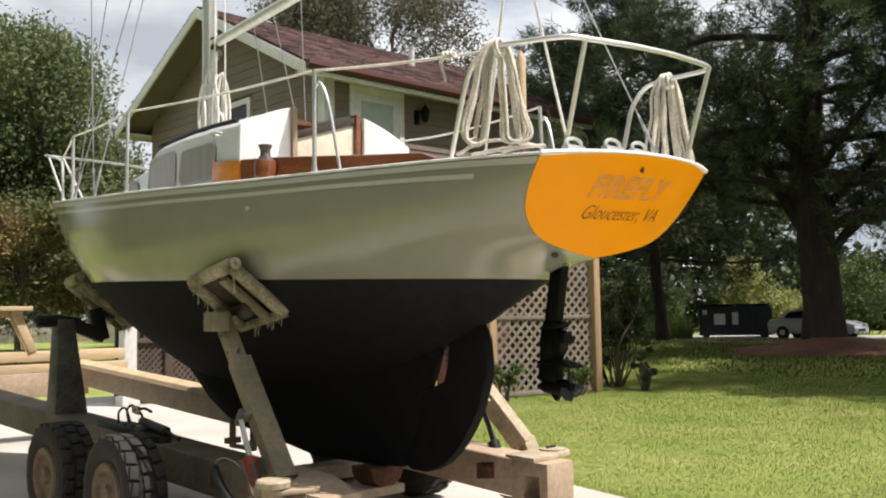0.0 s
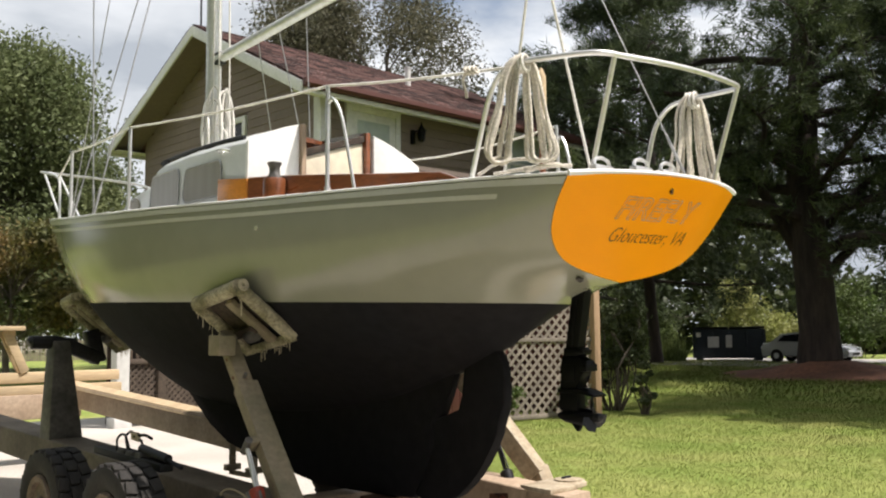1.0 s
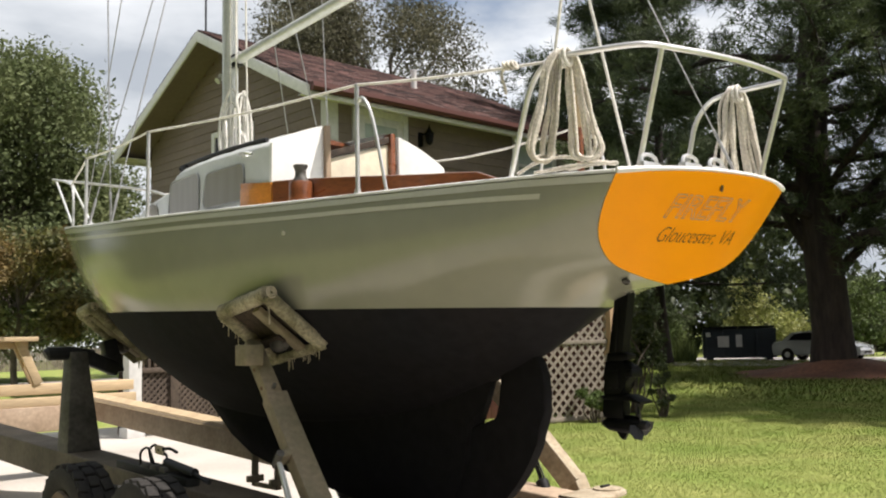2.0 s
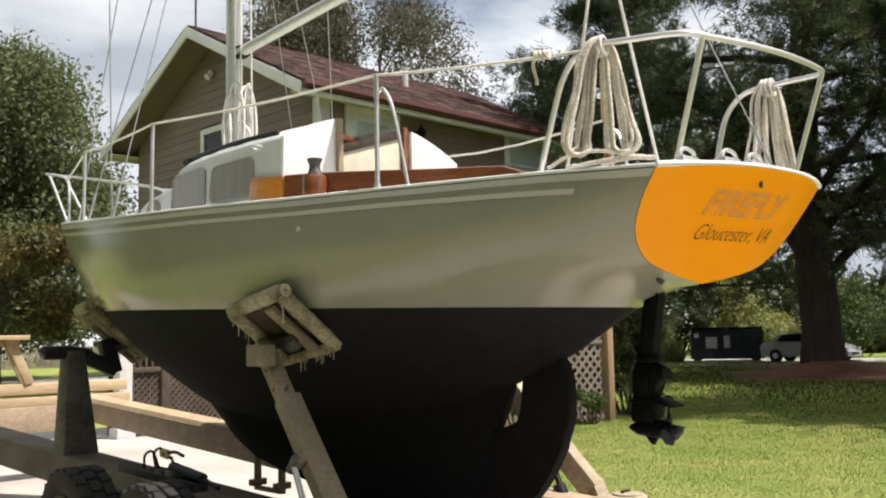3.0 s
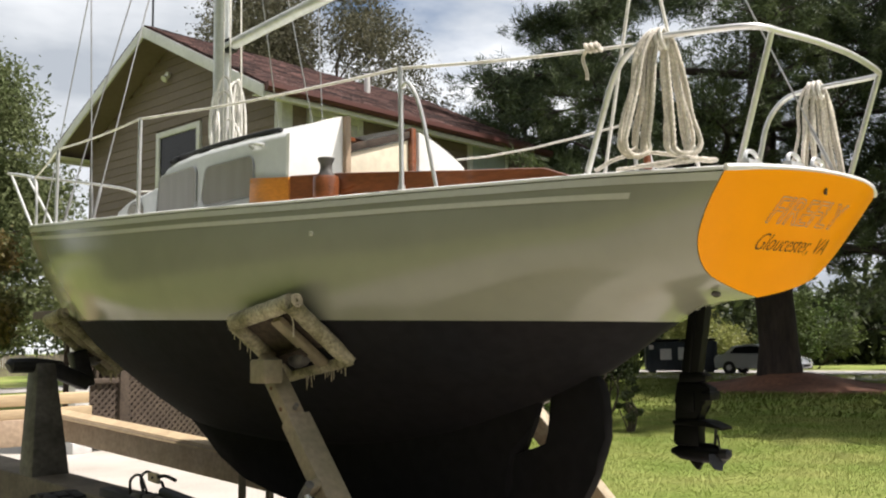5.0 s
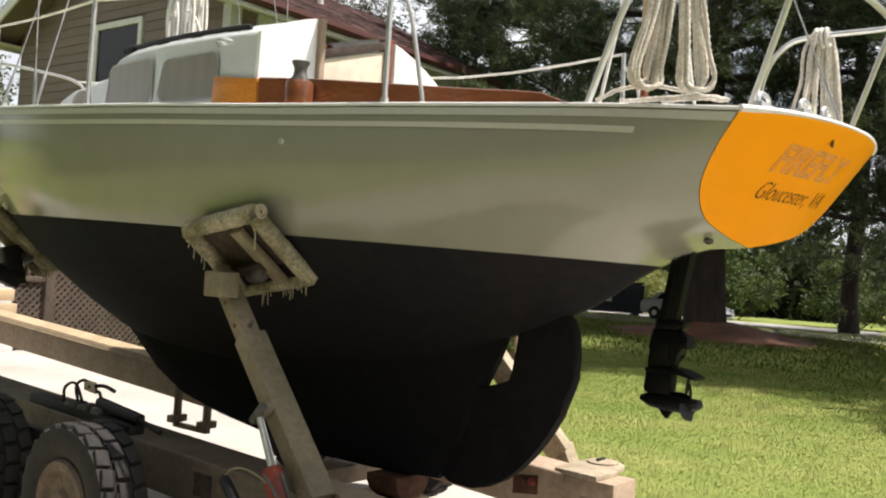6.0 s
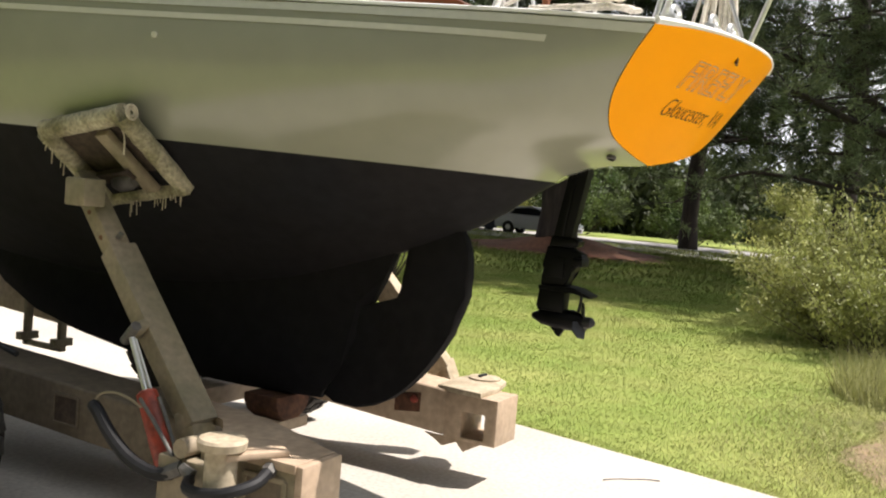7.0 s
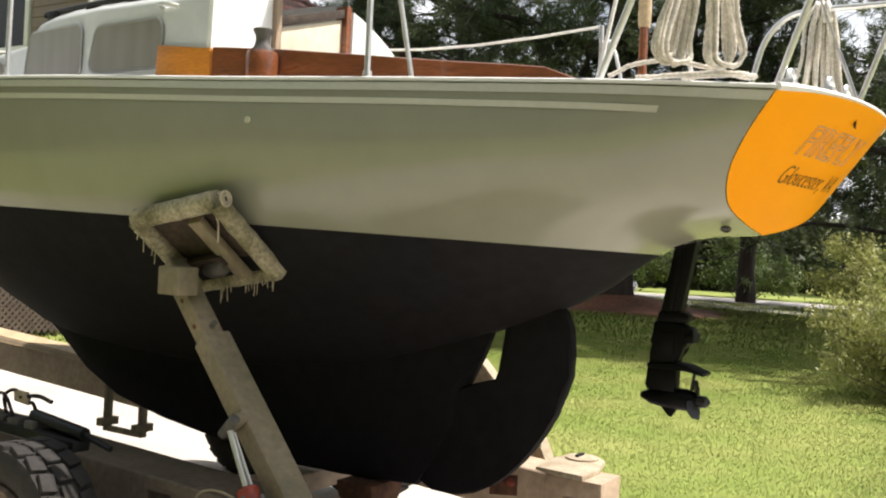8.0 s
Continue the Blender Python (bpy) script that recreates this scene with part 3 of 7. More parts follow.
    # aft bulkhead, port and starboard of the companionway
    for side in (-1, 1):
        bm = bmesh.new()
        top = [(0.30 + (0.735 - 0.30) * i / 8) for i in range(9)]
        out = [(side * 0.30, 2.26), (side * 0.745, 2.26)] + [(side * x, 2.70 + 0.19 * (1 - (x / 0.703) ** 2)) for x in top[::-1]]
        slab(bm, out, "y", 2.55, 2.58, 0.004)
        add("bulkhead", bm, M_WHITE, "sunlit white cabin bulkhead", cabin)
        bm = bmesh.new()
        px, pz = (-0.325, 2.845) if side < 0 else (0.225, 2.865)
        box(bm, (px - 0.02, 2.52, 2.26), (px + 0.02, 2.60, pz), 0.006)
        add("hatch_post", bm, M_GREYWOOD if side < 0 else M_MAHOG, "weathered wooden hatch post", cabin)
    bm = bmesh.new()
    slab(bm, [(-0.304, 2.26), (0.204, 2.26), (0.204, 2.79), (-0.304, 2.63)], "y", 2.552, 2.572, 0.004)
    add("washboard", bm, M_CREAM, "cream companionway boards", cabin)
    bm = bmesh.new()
    slab(bm, [(-0.304, 2.635), (0.204, 2.80), (0.204, 2.845), (-0.304, 2.685)], "y", 2.535, 2.56, 0.004)
    add("hatch_lintel", bm, M_HOLLOW, "dark stained wooden hatch trim", cabin)
    bm = bmesh.new()
    slab(bm, [(-0.33, 2.85), (0.33, 2.85), (0.31, 2.872), (0, 2.895), (-0.31, 2.872)], "y", 3.03, 3.70, 0.008)
    add("sliding_hatch", bm, M_MAHOG, "dark wooden sliding hatch", cabin)
    # side windows with curtains drawn behind them, rounded frames
    for side in (-1, 1):
        for y0, y1, z0, z1 in ((2.87, 3.43, 2.37, 2.62), (3.49, 4.06, 2.365, 2.65)):
            bm, fr = bmesh.new(), bmesh.new()
            sl = 0.05 if y0 > 3.5 else 0.02
            corner = []
            for cx, cz, q0 in ((y1 - 0.07 - sl, z1 - 0.07, 0), (y0 + 0.07, z1 - 0.07, 90), (y0 + 0.07, z0 + 0.06, 180), (y1 - 0.06, z0 + 0.06, 270)):
                for k in range(6):
                    q = radians(q0 + 18 * k)
                    corner.append((cx + 0.06 * math.cos(q), cz + 0.06 * math.sin(q)))
            def skin(y):
                return spline([(2.58, 0.735), (3.4, 0.715), (4.1, 0.64), (4.7, 0.52), (5.2, 0.36)], y)
            vs = [bm.verts.new((side * (skin(y) + 0.004), y, z)) for y, z in corner]
            bm.faces.new(vs)
            win = add("window", bm, M_CURTAIN, "cabin window with pale curtain behind", cabin, smooth=0)
            tube(fr, [(side * (skin(y) + 0.004), y, z) for y, z in corner], 0.0055, 6, closed=True)
            add("window_frame", fr, M_WIRE, "thin grey window frame", win)
        bm = bmesh.new()
        lathe(bm, [(0.10, 0), (0.10, 0.008), (0.075, 0.012), (0.07, 0.006)], 20, Matrix.Translation((side * 0.60, 4.42, 2.46)) @ Matrix.Rotation(radians(90 * side), 4, "Y") @ Matrix.Diagonal((0.75, 1, 1, 1)))
        add("porthole", bm, M_CURTAIN, "oval forward porthole", cabin)
        # vent on the cabin side
        bm = bmesh.new()
        tube(bm, smooth_path([(side * 0.725, 2.90, 2.655), (side * 0.76, 2.88, 2.665), (side * 0.765, 2.82, 2.66), (side * 0.735, 2.78, 2.65)], 4), [0.012] * 13, 8)
        add("grab_fitting", bm, M_STEEL, "chrome fitting on the cabin side", cabin)
        # mahogany grab rail along the roof edge
        bm = bmesh.new()
        for a, b in ((2.75, 3.95),):
            tube(bm, smooth_path([(side * 0.645, a, 2.735), (side * 0.645, a + 0.05, 2.752), (side * 0.635, (a + b) / 2, 2.762), (side * 0.61, b - 0.05, 2.752), (side * 0.61, b, 2.735)], 5), 0.015, 8)
            for k in range(4):
                box(bm, (side * 0.62 - 0.014, a + 0.12 + k * 0.32, 2.71), (side * 0.62 + 0.014, a + 0.2 + k * 0.32, 2.758), 0.004)
        add("grab_rail", bm, M_DARKMET, "dark weathered grab rail on the roof", cabin)
        # orange ply pad and cockpit coaming
        bm = bmesh.new()
        x0 = side * 0.735
        slab(bm, [(2.53, 2.245), (2.895, 2.266), (2.885, 2.472), (2.54, 2.432)], "x", min(x0, x0 + side * 0.022), max(x0, x0 + side * 0.022), 0.004)
        for yy, zz in ((2.56, 2.29), (2.56, 2.41), (2.72, 2.31), (2.72, 2.44), (2.87, 2.32), (2.87, 2.45)):
            lathe(bm, [(0.008, 0), (0.008, 0.003)], 8, Matrix.Translation((x0 + side * 0.022, yy, zz)) @ Matrix.Rotation(radians(90 * side), 4, "Y"))
        add("plywood_pad", bm, M_TEAK, "bright varnished plywood block with screws")
        bm = bmesh.new()
        A = []
        for i in range(13):
            y = 2.53 - (2.53 - 0.80) * i / 12
            x = spline([(0.8, 0.56), (1.5, 0.62), (2.3, 0.70), (2.53, 0.735)], y)
            zt = spline([(0.80, 2.225), (0.86, 2.268), (1.35, 2.324), (2.2, 2.416), (2.53, 2.44)], y)
            zb = spline(SHEER, y) - 0.01
            A.append([bm.verts.new(q) for q in ((side * (x + 0.012), y, zb), (side * (x + 0.012), y, zt - 0.004), (side * (x + 0.006), y, zt), (side * (x - 0.012), y, zt), (side * (x - 0.012), y, zb))])
        for a, b in zip(A, A[1:]):
            for j in range(4):
                bm.faces.new((a[j], a[j + 1], b[j + 1], b[j]))
        bm.faces.new(A[0])
        bm.faces.new(A[-1][::-1])
        coam = add("coaming", bm, M_MAHOG, "varnished mahogany cockpit coaming")
        bm = bmesh.new()
        cx = side * 0.755
        lathe(bm, [(0.068, 2.22), (0.070, 2.30), (0.070, 2.375), (0.064, 2.39)], 18, Matrix.Translation((cx, 2.22, 0)))
        add("winch_base", bm, M_MAHOG, "turned mahogany winch base", coam)
        bm = bmesh.new()
        lathe(bm, [(0.050, 2.39), (0.047, 2.402), (0.036, 2.415), (0.031, 2.437), (0.033, 2.46), (0.043, 2.477), (0.044, 2.488), (0.026, 2.492), (0.012, 2.492)], 18, Matrix.Translation((cx, 2.22, 0)))
        add("winch", bm, M_TRAILDK, "bronze-grey sheet winch", coam)
    # stanchions and lifelines
    tops = {}
    for side in (-1, 1):
        line = []
        for k, (x, y, zb, zt) in enumerate(((0.82, 1.60, 2.208, 2.835), (1.00, 3.68, 2.285, 2.925), (0.80, 5.20, 2.39, 3.00))):
            bm = bmesh.new()
            if k == 0 and side > 0:
                x, y, zt = 0.84, 1.30, 2.80
            tube(bm, [(side * x, y, zb), (side * (x - 0.01), y + 0.01, zt)], 0.0125, 10)
            lathe(bm, [(0.04, 0), (0.04, 0.008), (0.02, 0.014), (0.018, 0.05)], 12, Matrix.Translation((side * x, y, zb)))
            if k == 2:
                tube(bm, [(side * (x - 0.01), y, zt - 0.03), (side * (x - 0.10), y + 0.22, zb + 0.01)], 0.010, 8)
            if k == 0:
                tube(bm, smooth_path([(side * (x - 0.01), y, zt - 0.10), (side * (x - 0.015), y - 0.04, zt - 0.09), (side * (x - 0.03), y - 0.10, zt - 0.22), (side * (x - 0.05), y - 0.18, zb + 0.01)], 4), 0.010, 8)
            add("stanchion", bm, M_STEEL, "stainless lifeline stanchion")
            line.append(Vector((side * (x - 0.01), y + 0.01, zt - 0.005)))
        bm = bmesh.new()
        pts = ([Vector((-0.62, 0.42, 2.715))] if side < 0 else []) + line + [Vector((side * 0.46, 6.36, 2.96))]
        sag = []
        slack = 0.009 if side < 0 else 0.034
        for a, b in zip(pts, pts[1:]):
            sag += [a.lerp(b, t / 6) + Vector((0, 0, -slack * math.sin(math.pi * t / 6) * (b - a).length)) for t in range(6)]
        tube(bm, sag + [pts[-1]], 0.0075, 6)
        add("lifeline", bm, M_ROPEW, "white covered lifeline")
    # stern rail
    bm = bmesh.new()
    full = [(-0.565, 0.735, 2.21), (-0.592, 0.64, 2.42), (-0.612, 0.555, 2.60), (-0.622, 0.47, 2.69), (-0.625, 0.36, 2.722), (-0.57, 0.19, 2.724), (-0.505, 0.045, 2.724), (-0.44, -0.02, 2.722), (-0.34, -0.052, 2.72), (-0.16, -0.10, 2.72), (0.0, -0.13, 2.72), (0.16, -0.15, 2.72), (0.34, -0.158, 2.718), (0.50, -0.155, 2.715), (0.565, -0.125, 2.714), (0.585, -0.05, 2.716), (0.60, 0.08, 2.72), (0.615, 0.22, 2.722), (0.625, 0.33, 2.70), (0.625, 0.42, 2.60), (0.62, 0.47, 2.42), (0.61, 0.53, 2.20)]
    tube(bm, smooth_path(full, 4), 0.0135, 10)
    for a, b in (((-0.39, -0.035, 2.718), (-0.34, 0.15, 2.205)), ((0.53, -0.15, 2.712), (0.545, 0.04, 2.17))):
        tube(bm, [a, b], 0.0125, 10)
    for p in ((-0.565, 0.735, 2.205), (0.61, 0.53, 2.195), (-0.34, 0.15, 2.200), (0.545, 0.04, 2.165)):
        lathe(bm, [(0.035, 0), (0.035, 0.008), (0.018, 0.02)], 12, Matrix.Translation(p))
    add("stern_rail", bm, M_STEEL, "stainless tube stern rail")
    # bow rail
    bm = bmesh.new()
    tube(bm, smooth_path([(-0.50, 6.20, 2.50), (-0.485, 6.24, 2.84), (-0.45, 6.38, 2.97), (-0.34, 6.85, 3.08), (-0.16, 7.6, 3.22), (0, 7.78, 3.25), (0.16, 7.6, 3.22), (0.34, 6.85, 3.08), (0.45, 6.38, 2.97), (0.485, 6.24, 2.84), (0.50, 6.20, 2.50)], 5), 0.0135, 8)
    for side in (-1, 1):
        tube(bm, [(side * 0.08, 7.72, 3.235), (side * 0.11, 7.12, 2.62)], 0.0125, 8)
    add("bow_rail", bm, M_STEEL, "stainless bow pulpit")
    # mast, boom and standing rigging
    bm = bmesh.new()
    sec = [(0.058 * math.cos(q), 0.078 * math.sin(q)) for q in (2 * math.pi * j / 18 for j in range(18))]
    A = [bm.verts.new((x, 4.28 + y, 2.60)) for x, y in sec]
    B = [bm.verts.new((x, 4.28 + y, 10.6)) for x, y in sec]
    for j in range(18):
        bm.faces.new((A[j], A[(j + 1) % 18], B[(j + 1) % 18], B[j]))
    bm.faces.new(B)
    mast = add("mast", bm, M_ALU, "weathered aluminium mast")
    bm = bmesh.new()
    box(bm, (-0.09, 4.17, 2.55), (0.09, 4.39, 2.66), 0.012)
    add("mast_step", bm, M_DARKMET, "", mast)
    bm = bmesh.new()
    tube(bm, [(0, 4.21, 3.73), (0, 0.62, 3.99)], 0.042, 12)
    add("boom", bm, M_ALU, "aluminium boom raised aft")
    bm = bmesh.new()
    box(bm, (-0.035, 4.13, 3.68), (0.035, 4.22, 3.78), 0.008)
    add("gooseneck", bm, M_DARKMET, "", mast)
    wires = [[(0, 7.2, 2.60), (0, 4.34, 10.0)]]
    for side in (-1, 1):
        wires += [[(side * 1.0, 4.26, 2.32), (side * 1.0, 4.48, 6.5), (side * 0.02, 4.30, 10.5)], [(side * 1.04, 4.18, 2.31), (side * 0.03, 4.26, 6.45)], [(side * 1.0, 4.68, 2.33), (side * 0.03, 4.32, 6.45)]]
        bm = bmesh.new()
        tube(bm, [(side * 0.04, 4.30, 6.5), (side * 1.01, 4.48, 6.5)], [0.022, 0.014], 8)
        add("spreader", bm, M_ALU, "", mast)
    for i, line in enumerate(wires):
        a, b = line[0], line[1]
        bm = bmesh.new()
        tube(bm, line, 0.005, 6)
        d = (Vector(b) - Vector(a)).normalized()
        tube(bm, [Vector(a) + d * 0.03, Vector(a) + d * 0.05, Vector(a) + d * 0.24, Vector(a) + d * 0.26], [0.006, 0.011, 0.011, 0.006], 8)
        add("shroud" if i else "forestay", bm, M_WIRE, "thin steel rigging wire")
    for a, b, r, mt, nm in (((0.345, 0.64, 2.22), (0.02, 0.795, 3.83), 0.009, M_ROPEW, "mainsheet"), ((-0.101, 0.952, 2.22), (-0.123, 0.62, 3.80), 0.009, M_ROPEW, "mainsheet"), ((0.153, -0.060, 2.20), (-0.114, 0.359, 3.4), 0.0035, M_WIRE, "backstay"), ((-0.114, 0.359, 3.4), (0, 4.2, 10.5), 0.005, M_WIRE, "backstay")):
        bm = bmesh.new()
        a, b = Vector(a), Vector(b)
        d = (b - a).normalized()
        tube(bm, [a, b], r, 6)
        if a.z < 3 and mt is M_WIRE:
            tube(bm, [a + d * 0.02, a + d * 0.05, a + d * 0.22, a + d * 0.25], [0.004, 0.008, 0.008, 0.004], 8)
        add(nm, bm, mt, "thin steel backstay with turnbuckle" if mt is M_WIRE else "white braided mainsheet fall")
    # deck fittings aft
    for x, y in ((-0.33, 0.10), (0.03, -0.03), (-0.15, 0.0)):
        bm = bmesh.new()
        tube(bm, smooth_path([(x - 0.06, y, 2.225), (x - 0.05, y, 2.25), (x, y, 2.262), (x + 0.05, y, 2.25), (x + 0.06, y, 2.225)], 3), 0.009, 8)
        box(bm, (x - 0.07, y - 0.02, 2.185), (x + 0.07, y + 0.02, 2.225), 0.004)
        add("deck_cleat", bm, M_STEEL, "polished deck cleat")
    # drain fitting on the port quarter and a small hole on the topside
    p = Vector((-0.215, 0.335, 1.700))
    bm = bmesh.new()
    lathe(bm, [(0.020, -0.006), (0.020, 0.005), (0.013, 0.008), (0.012, 0.0)], 16, Matrix.Translation(p) @ Matrix.Rotation(radians(205), 4, "Y"))
    add("drain_fitting", bm, M_TRAILDK, "dull metal through-hull drain")
    q = side_point(2.08, 0.165, 0.001)
    bm = bmesh.new()
    lathe(bm, [(0.014, -0.004), (0.014, 0.004), (0.008, 0.006), (0.007, 0.0)], 12, Matrix.Translation(q) @ Matrix.Rotation(radians(-90), 4, "Y"))
    add("through_hull", bm, M_STRIPE, "small through-hull fitting")
    # name on the transom: hollow silver capitals over dark script
    def lettering(name, text, size, x, z, material, outline, label, shear=0.0, squash=1.0):
        cu = bpy.data.curves.new(name, "FONT")
        cu.body, cu.size, cu.align_x = text, size, "CENTER"
        cu.shear = shear
        if outline:
            cu.fill_mode, cu.bevel_depth, cu.bevel_resolution = "NONE", 0.0019, 0
        else:
            cu.extrude, cu.offset = 0.0012, -0.0022
        tmp = new(name, cu)
        bpy.context.view_layer.update()
        me = bpy.data.meshes.new_from_object(tmp.evaluated_get(bpy.context.evaluated_depsgraph_get()))
        bpy.data.objects.remove(tmp)
        me.materials.clear()
        me.materials.append(material)
        xs = sorted(v.co.x for v in me.vertices)
        cut = max(zip(xs, xs[1:]), key=lambda p: p[1] - p[0])
        for v in me.vertices:
            u, w, h = v.co
            u *= squash
            zz = z + w * 0.86
            v.co = (x + u, transom_y(x + u, zz) - 0.007 - h * 0.5, zz)
        halves = [me] if outline else [me, me.copy()]
        for k, data in enumerate(halves):
            if not outline:
                bm = bmesh.new()
                bm.from_mesh(data)
                middle = x + squash * (cut[0] + cut[1]) / 2
                bmesh.ops.delete(bm, geom=[v for v in bm.verts if (v.co.x > middle) == (k == 0)], context="VERTS")
                bm.to_mesh(data)
                bm.free()
            ob = new(name, data)
            ob["label"] = label
            ob.parent = transom
    lettering("name_lettering", "FIREFLY", 0.168, -0.012, 1.980, M_LETTER, True, "hollow silver capitals reading FIREFLY", 0.18, 0.86)
    lettering("port_lettering", "Gloucester, VA", 0.112, 0.022, 1.876, M_SCRIPT, False, "dark script reading Gloucester, VA", 0.32, 0.72)
    bm = bmesh.new()
    slab(bm, [(-0.012, 2.105), (0.006, 2.10), (0.014, 2.125), (0.002, 2.15), (-0.004, 2.125)], "y", transom_y(0, 2.12) - 0.012, transom_y(0, 2.12) - 0.004)
    add("flame_mark", bm, M_SCRIPT, "", transom)


build_boat()


def rope_coil(name, top, drop, width, n, seed, lean, label):
    """A hank of rope hung over the rail: two bundles of long bights, bound at the rail, resting on the deck."""
    rnd = random.Random(seed)
    ob = thing(name, label, "rope", "coiled ropes on the stern rail", at=top)
    for k in range(n):
        side = -1 if k % 2 else 1
        out = width * rnd.uniform(0.58, 1.05)
        inner = out * rnd.uniform(0.30, 0.66)
        d = drop * rnd.uniform(0.955, 1.0)
        yaw = -0.75 + rnd.uniform(-0.30, 0.30)
        off = rnd.uniform(-0.016, 0.016)
        shape = [(0.012, -0.01), (0.22 * out + 0.02, 0.06), (0.46 * out + 0.015, 0.22), (0.68 * out, 0.46), (0.88 * out, 0.70), (out, 0.88), (0.93 * out, 0.965), (0.5 * (out + inner), 1.0), (inner, 0.965), (0.86 * inner, 0.85), (0.70 * inner, 0.62), (0.50 * inner + 0.004, 0.36), (0.3 * inner + 0.006, 0.14), (0.004, 0.0)]
        pts = []
        for u, f in shape:
            x = side * u + rnd.uniform(-0.005, 0.005)
            z = -d * f
            pts.append((x * math.cos(yaw) + lean * z, x * math.sin(yaw) + off + rnd.uniform(-0.01, 0.01) * f, z + 0.008))
        bm = bmesh.new()
        rope(bm, smooth_path(pts, 3, True), 0.0082, 0.027, True)
        part("loop", bm, M_ROPE, ob)
    for y in (-0.024, 0.0, 0.022):
        bm = bmesh.new()
        tube(bm, smooth_path([(0.027 * math.cos(q), y + 0.006 * math.sin(q), -0.022 + 0.042 * math.sin(q)) for q in (2 * math.pi * t / 8 for t in range(8))], 2, True), 0.0088, 7, closed=True)
        part("binding", bm, M_ROPEW, ob)
    return ob


rope_coil("rope_coil", (-0.622, 0.335, 2.735), 0.515, 0.172, 13, 3, 0.02, "thick hank of cream rope hung on the stern rail")
rope_coil("rope_coil", (0.612, 0.17, 2.735), 0.535, 0.135, 11, 8, -0.05, "smaller hank of cream rope hung on the stern rail")


def deck_rope():
    ob = thing("loose_rope", "loose cream rope lying in a bight on the aft deck", "rope", at=(-0.45, 0.4, 2.215))
    bm = bmesh.new()
    rope(bm, smooth_path([(-0.10, 0.30, 0.02), (-0.05, 0.22, 0.07), (0.0, 0.1, 0.085), (0.02, -0.05, 0.05), (0.05, -0.15, 0.02), (0.0, -0.2, 0.012), (-0.05, -0.1, 0.012), (-0.02, 0.05, 0.015)], 5), 0.0085, 0.028)
    part("bight", bm, M_ROPE, ob)
    bm = bmesh.new()
    rope(bm, smooth_path([(-0.1, 0.1, 0.012), (-0.06, 0.0, 0.02), (-0.09, -0.1, 0.012), (-0.04, -0.17, 0.012), (-0.09, 0.2, 0.014)], 5), 0.008, 0.028)
    part("tail", bm, M_ROPE, ob)


deck_rope()


def lashing():
    ob = thing("lifeline_lashing", "knotted white lashing where the lifeline meets the stern rail", "rope", at=(-0.705, 0.585, 2.722))
    bm = bmesh.new()
    for i in range(3):
        tube(bm, smooth_path([(0.016 * math.cos(q) + 0.008 * i, 0.03 - 0.02 * i + 0.01 * math.sin(q), 0.018 * math.sin(q)) for q in (2 * math.pi * j / 7 for j in range(7))], 2, True), 0.008, 6, closed=True)
    part("knot", bm, M_ROPE, ob)
    bm = bmesh.new()
    tube(bm, smooth_path([(0, 0.03, 0), (-0.01, 0.05, -0.04), (0, 0.04, -0.10), (0.01, 0.045, -0.13)], 4), 0.008, 6)
    part("tail", bm, M_ROPE, ob)


lashing()


def tiller_post():
    ob = thing("wooden_crutch", "slim wooden crutch post standing in the aft cockpit", "post", at=(0.075, 0.80, 2.19))
    bm = bmesh.new()
    tube(bm, [(0, 0, 0), (0.0, 0, 0.40)], 0.019, 10)
    part("shaft", bm, M_MAHOG, ob, "brown varnished shaft")
    bm = bmesh.new()
    tube(bm, [(0, 0, 0.38), (0, 0, 0.40), (0, 0, 0.69), (0, 0, 0.71), (0, 0, 0.74)], [0.024, 0.028, 0.028, 0.02, 0.008], 12)
    part("sleeve", bm, M_LUMBER, ob, "pale wooden sleeve")


tiller_post()


def mast_ropes():
    ob = thing("halyard_bundle", "tangled white halyards tied off round the mast foot", "rope", at=(0, 4.2, 2.75))
    rnd = random.Random(5)
    for k in range(16):
        a, w = rnd.uniform(0, 6.28), rnd.uniform(0.05, 0.115)
        pts = []
        h0, h1 = rnd.uniform(0.0, 0.12), rnd.uniform(0.38, 0.74)
        for i in range(12):
            q = 2 * math.pi * i / 12
            pts.append((0.09 * math.cos(a) + w * math.sin(q) * math.cos(a + 1.2) * 0.8, 0.06 * math.sin(a) + w * math.sin(q) * math.sin(a + 1.2) * 0.8, (h0 + h1) / 2 + (h1 - h0) / 2 * math.cos(q) + rnd.uniform(-0.02, 0.02)))
        bm = bmesh.new()
        tube(bm, smooth_path(pts, 3, True), 0.0105, 6, closed=True)
        part("hank", bm, M_ROPEW, ob)
    for dx, dy in ((-0.075, -0.05), (0.05, -0.10), (-0.05, -0.10)):
        bm = bmesh.new()
        tube(bm, [(dx, dy, 0.1), (dx * 0.9, dy + 0.02, 2.0), (dx * 0.6, dy + 0.06, 7.6)], 0.007, 6)
        part("halyard", bm, M_ROPEW, ob)


mast_ropes()


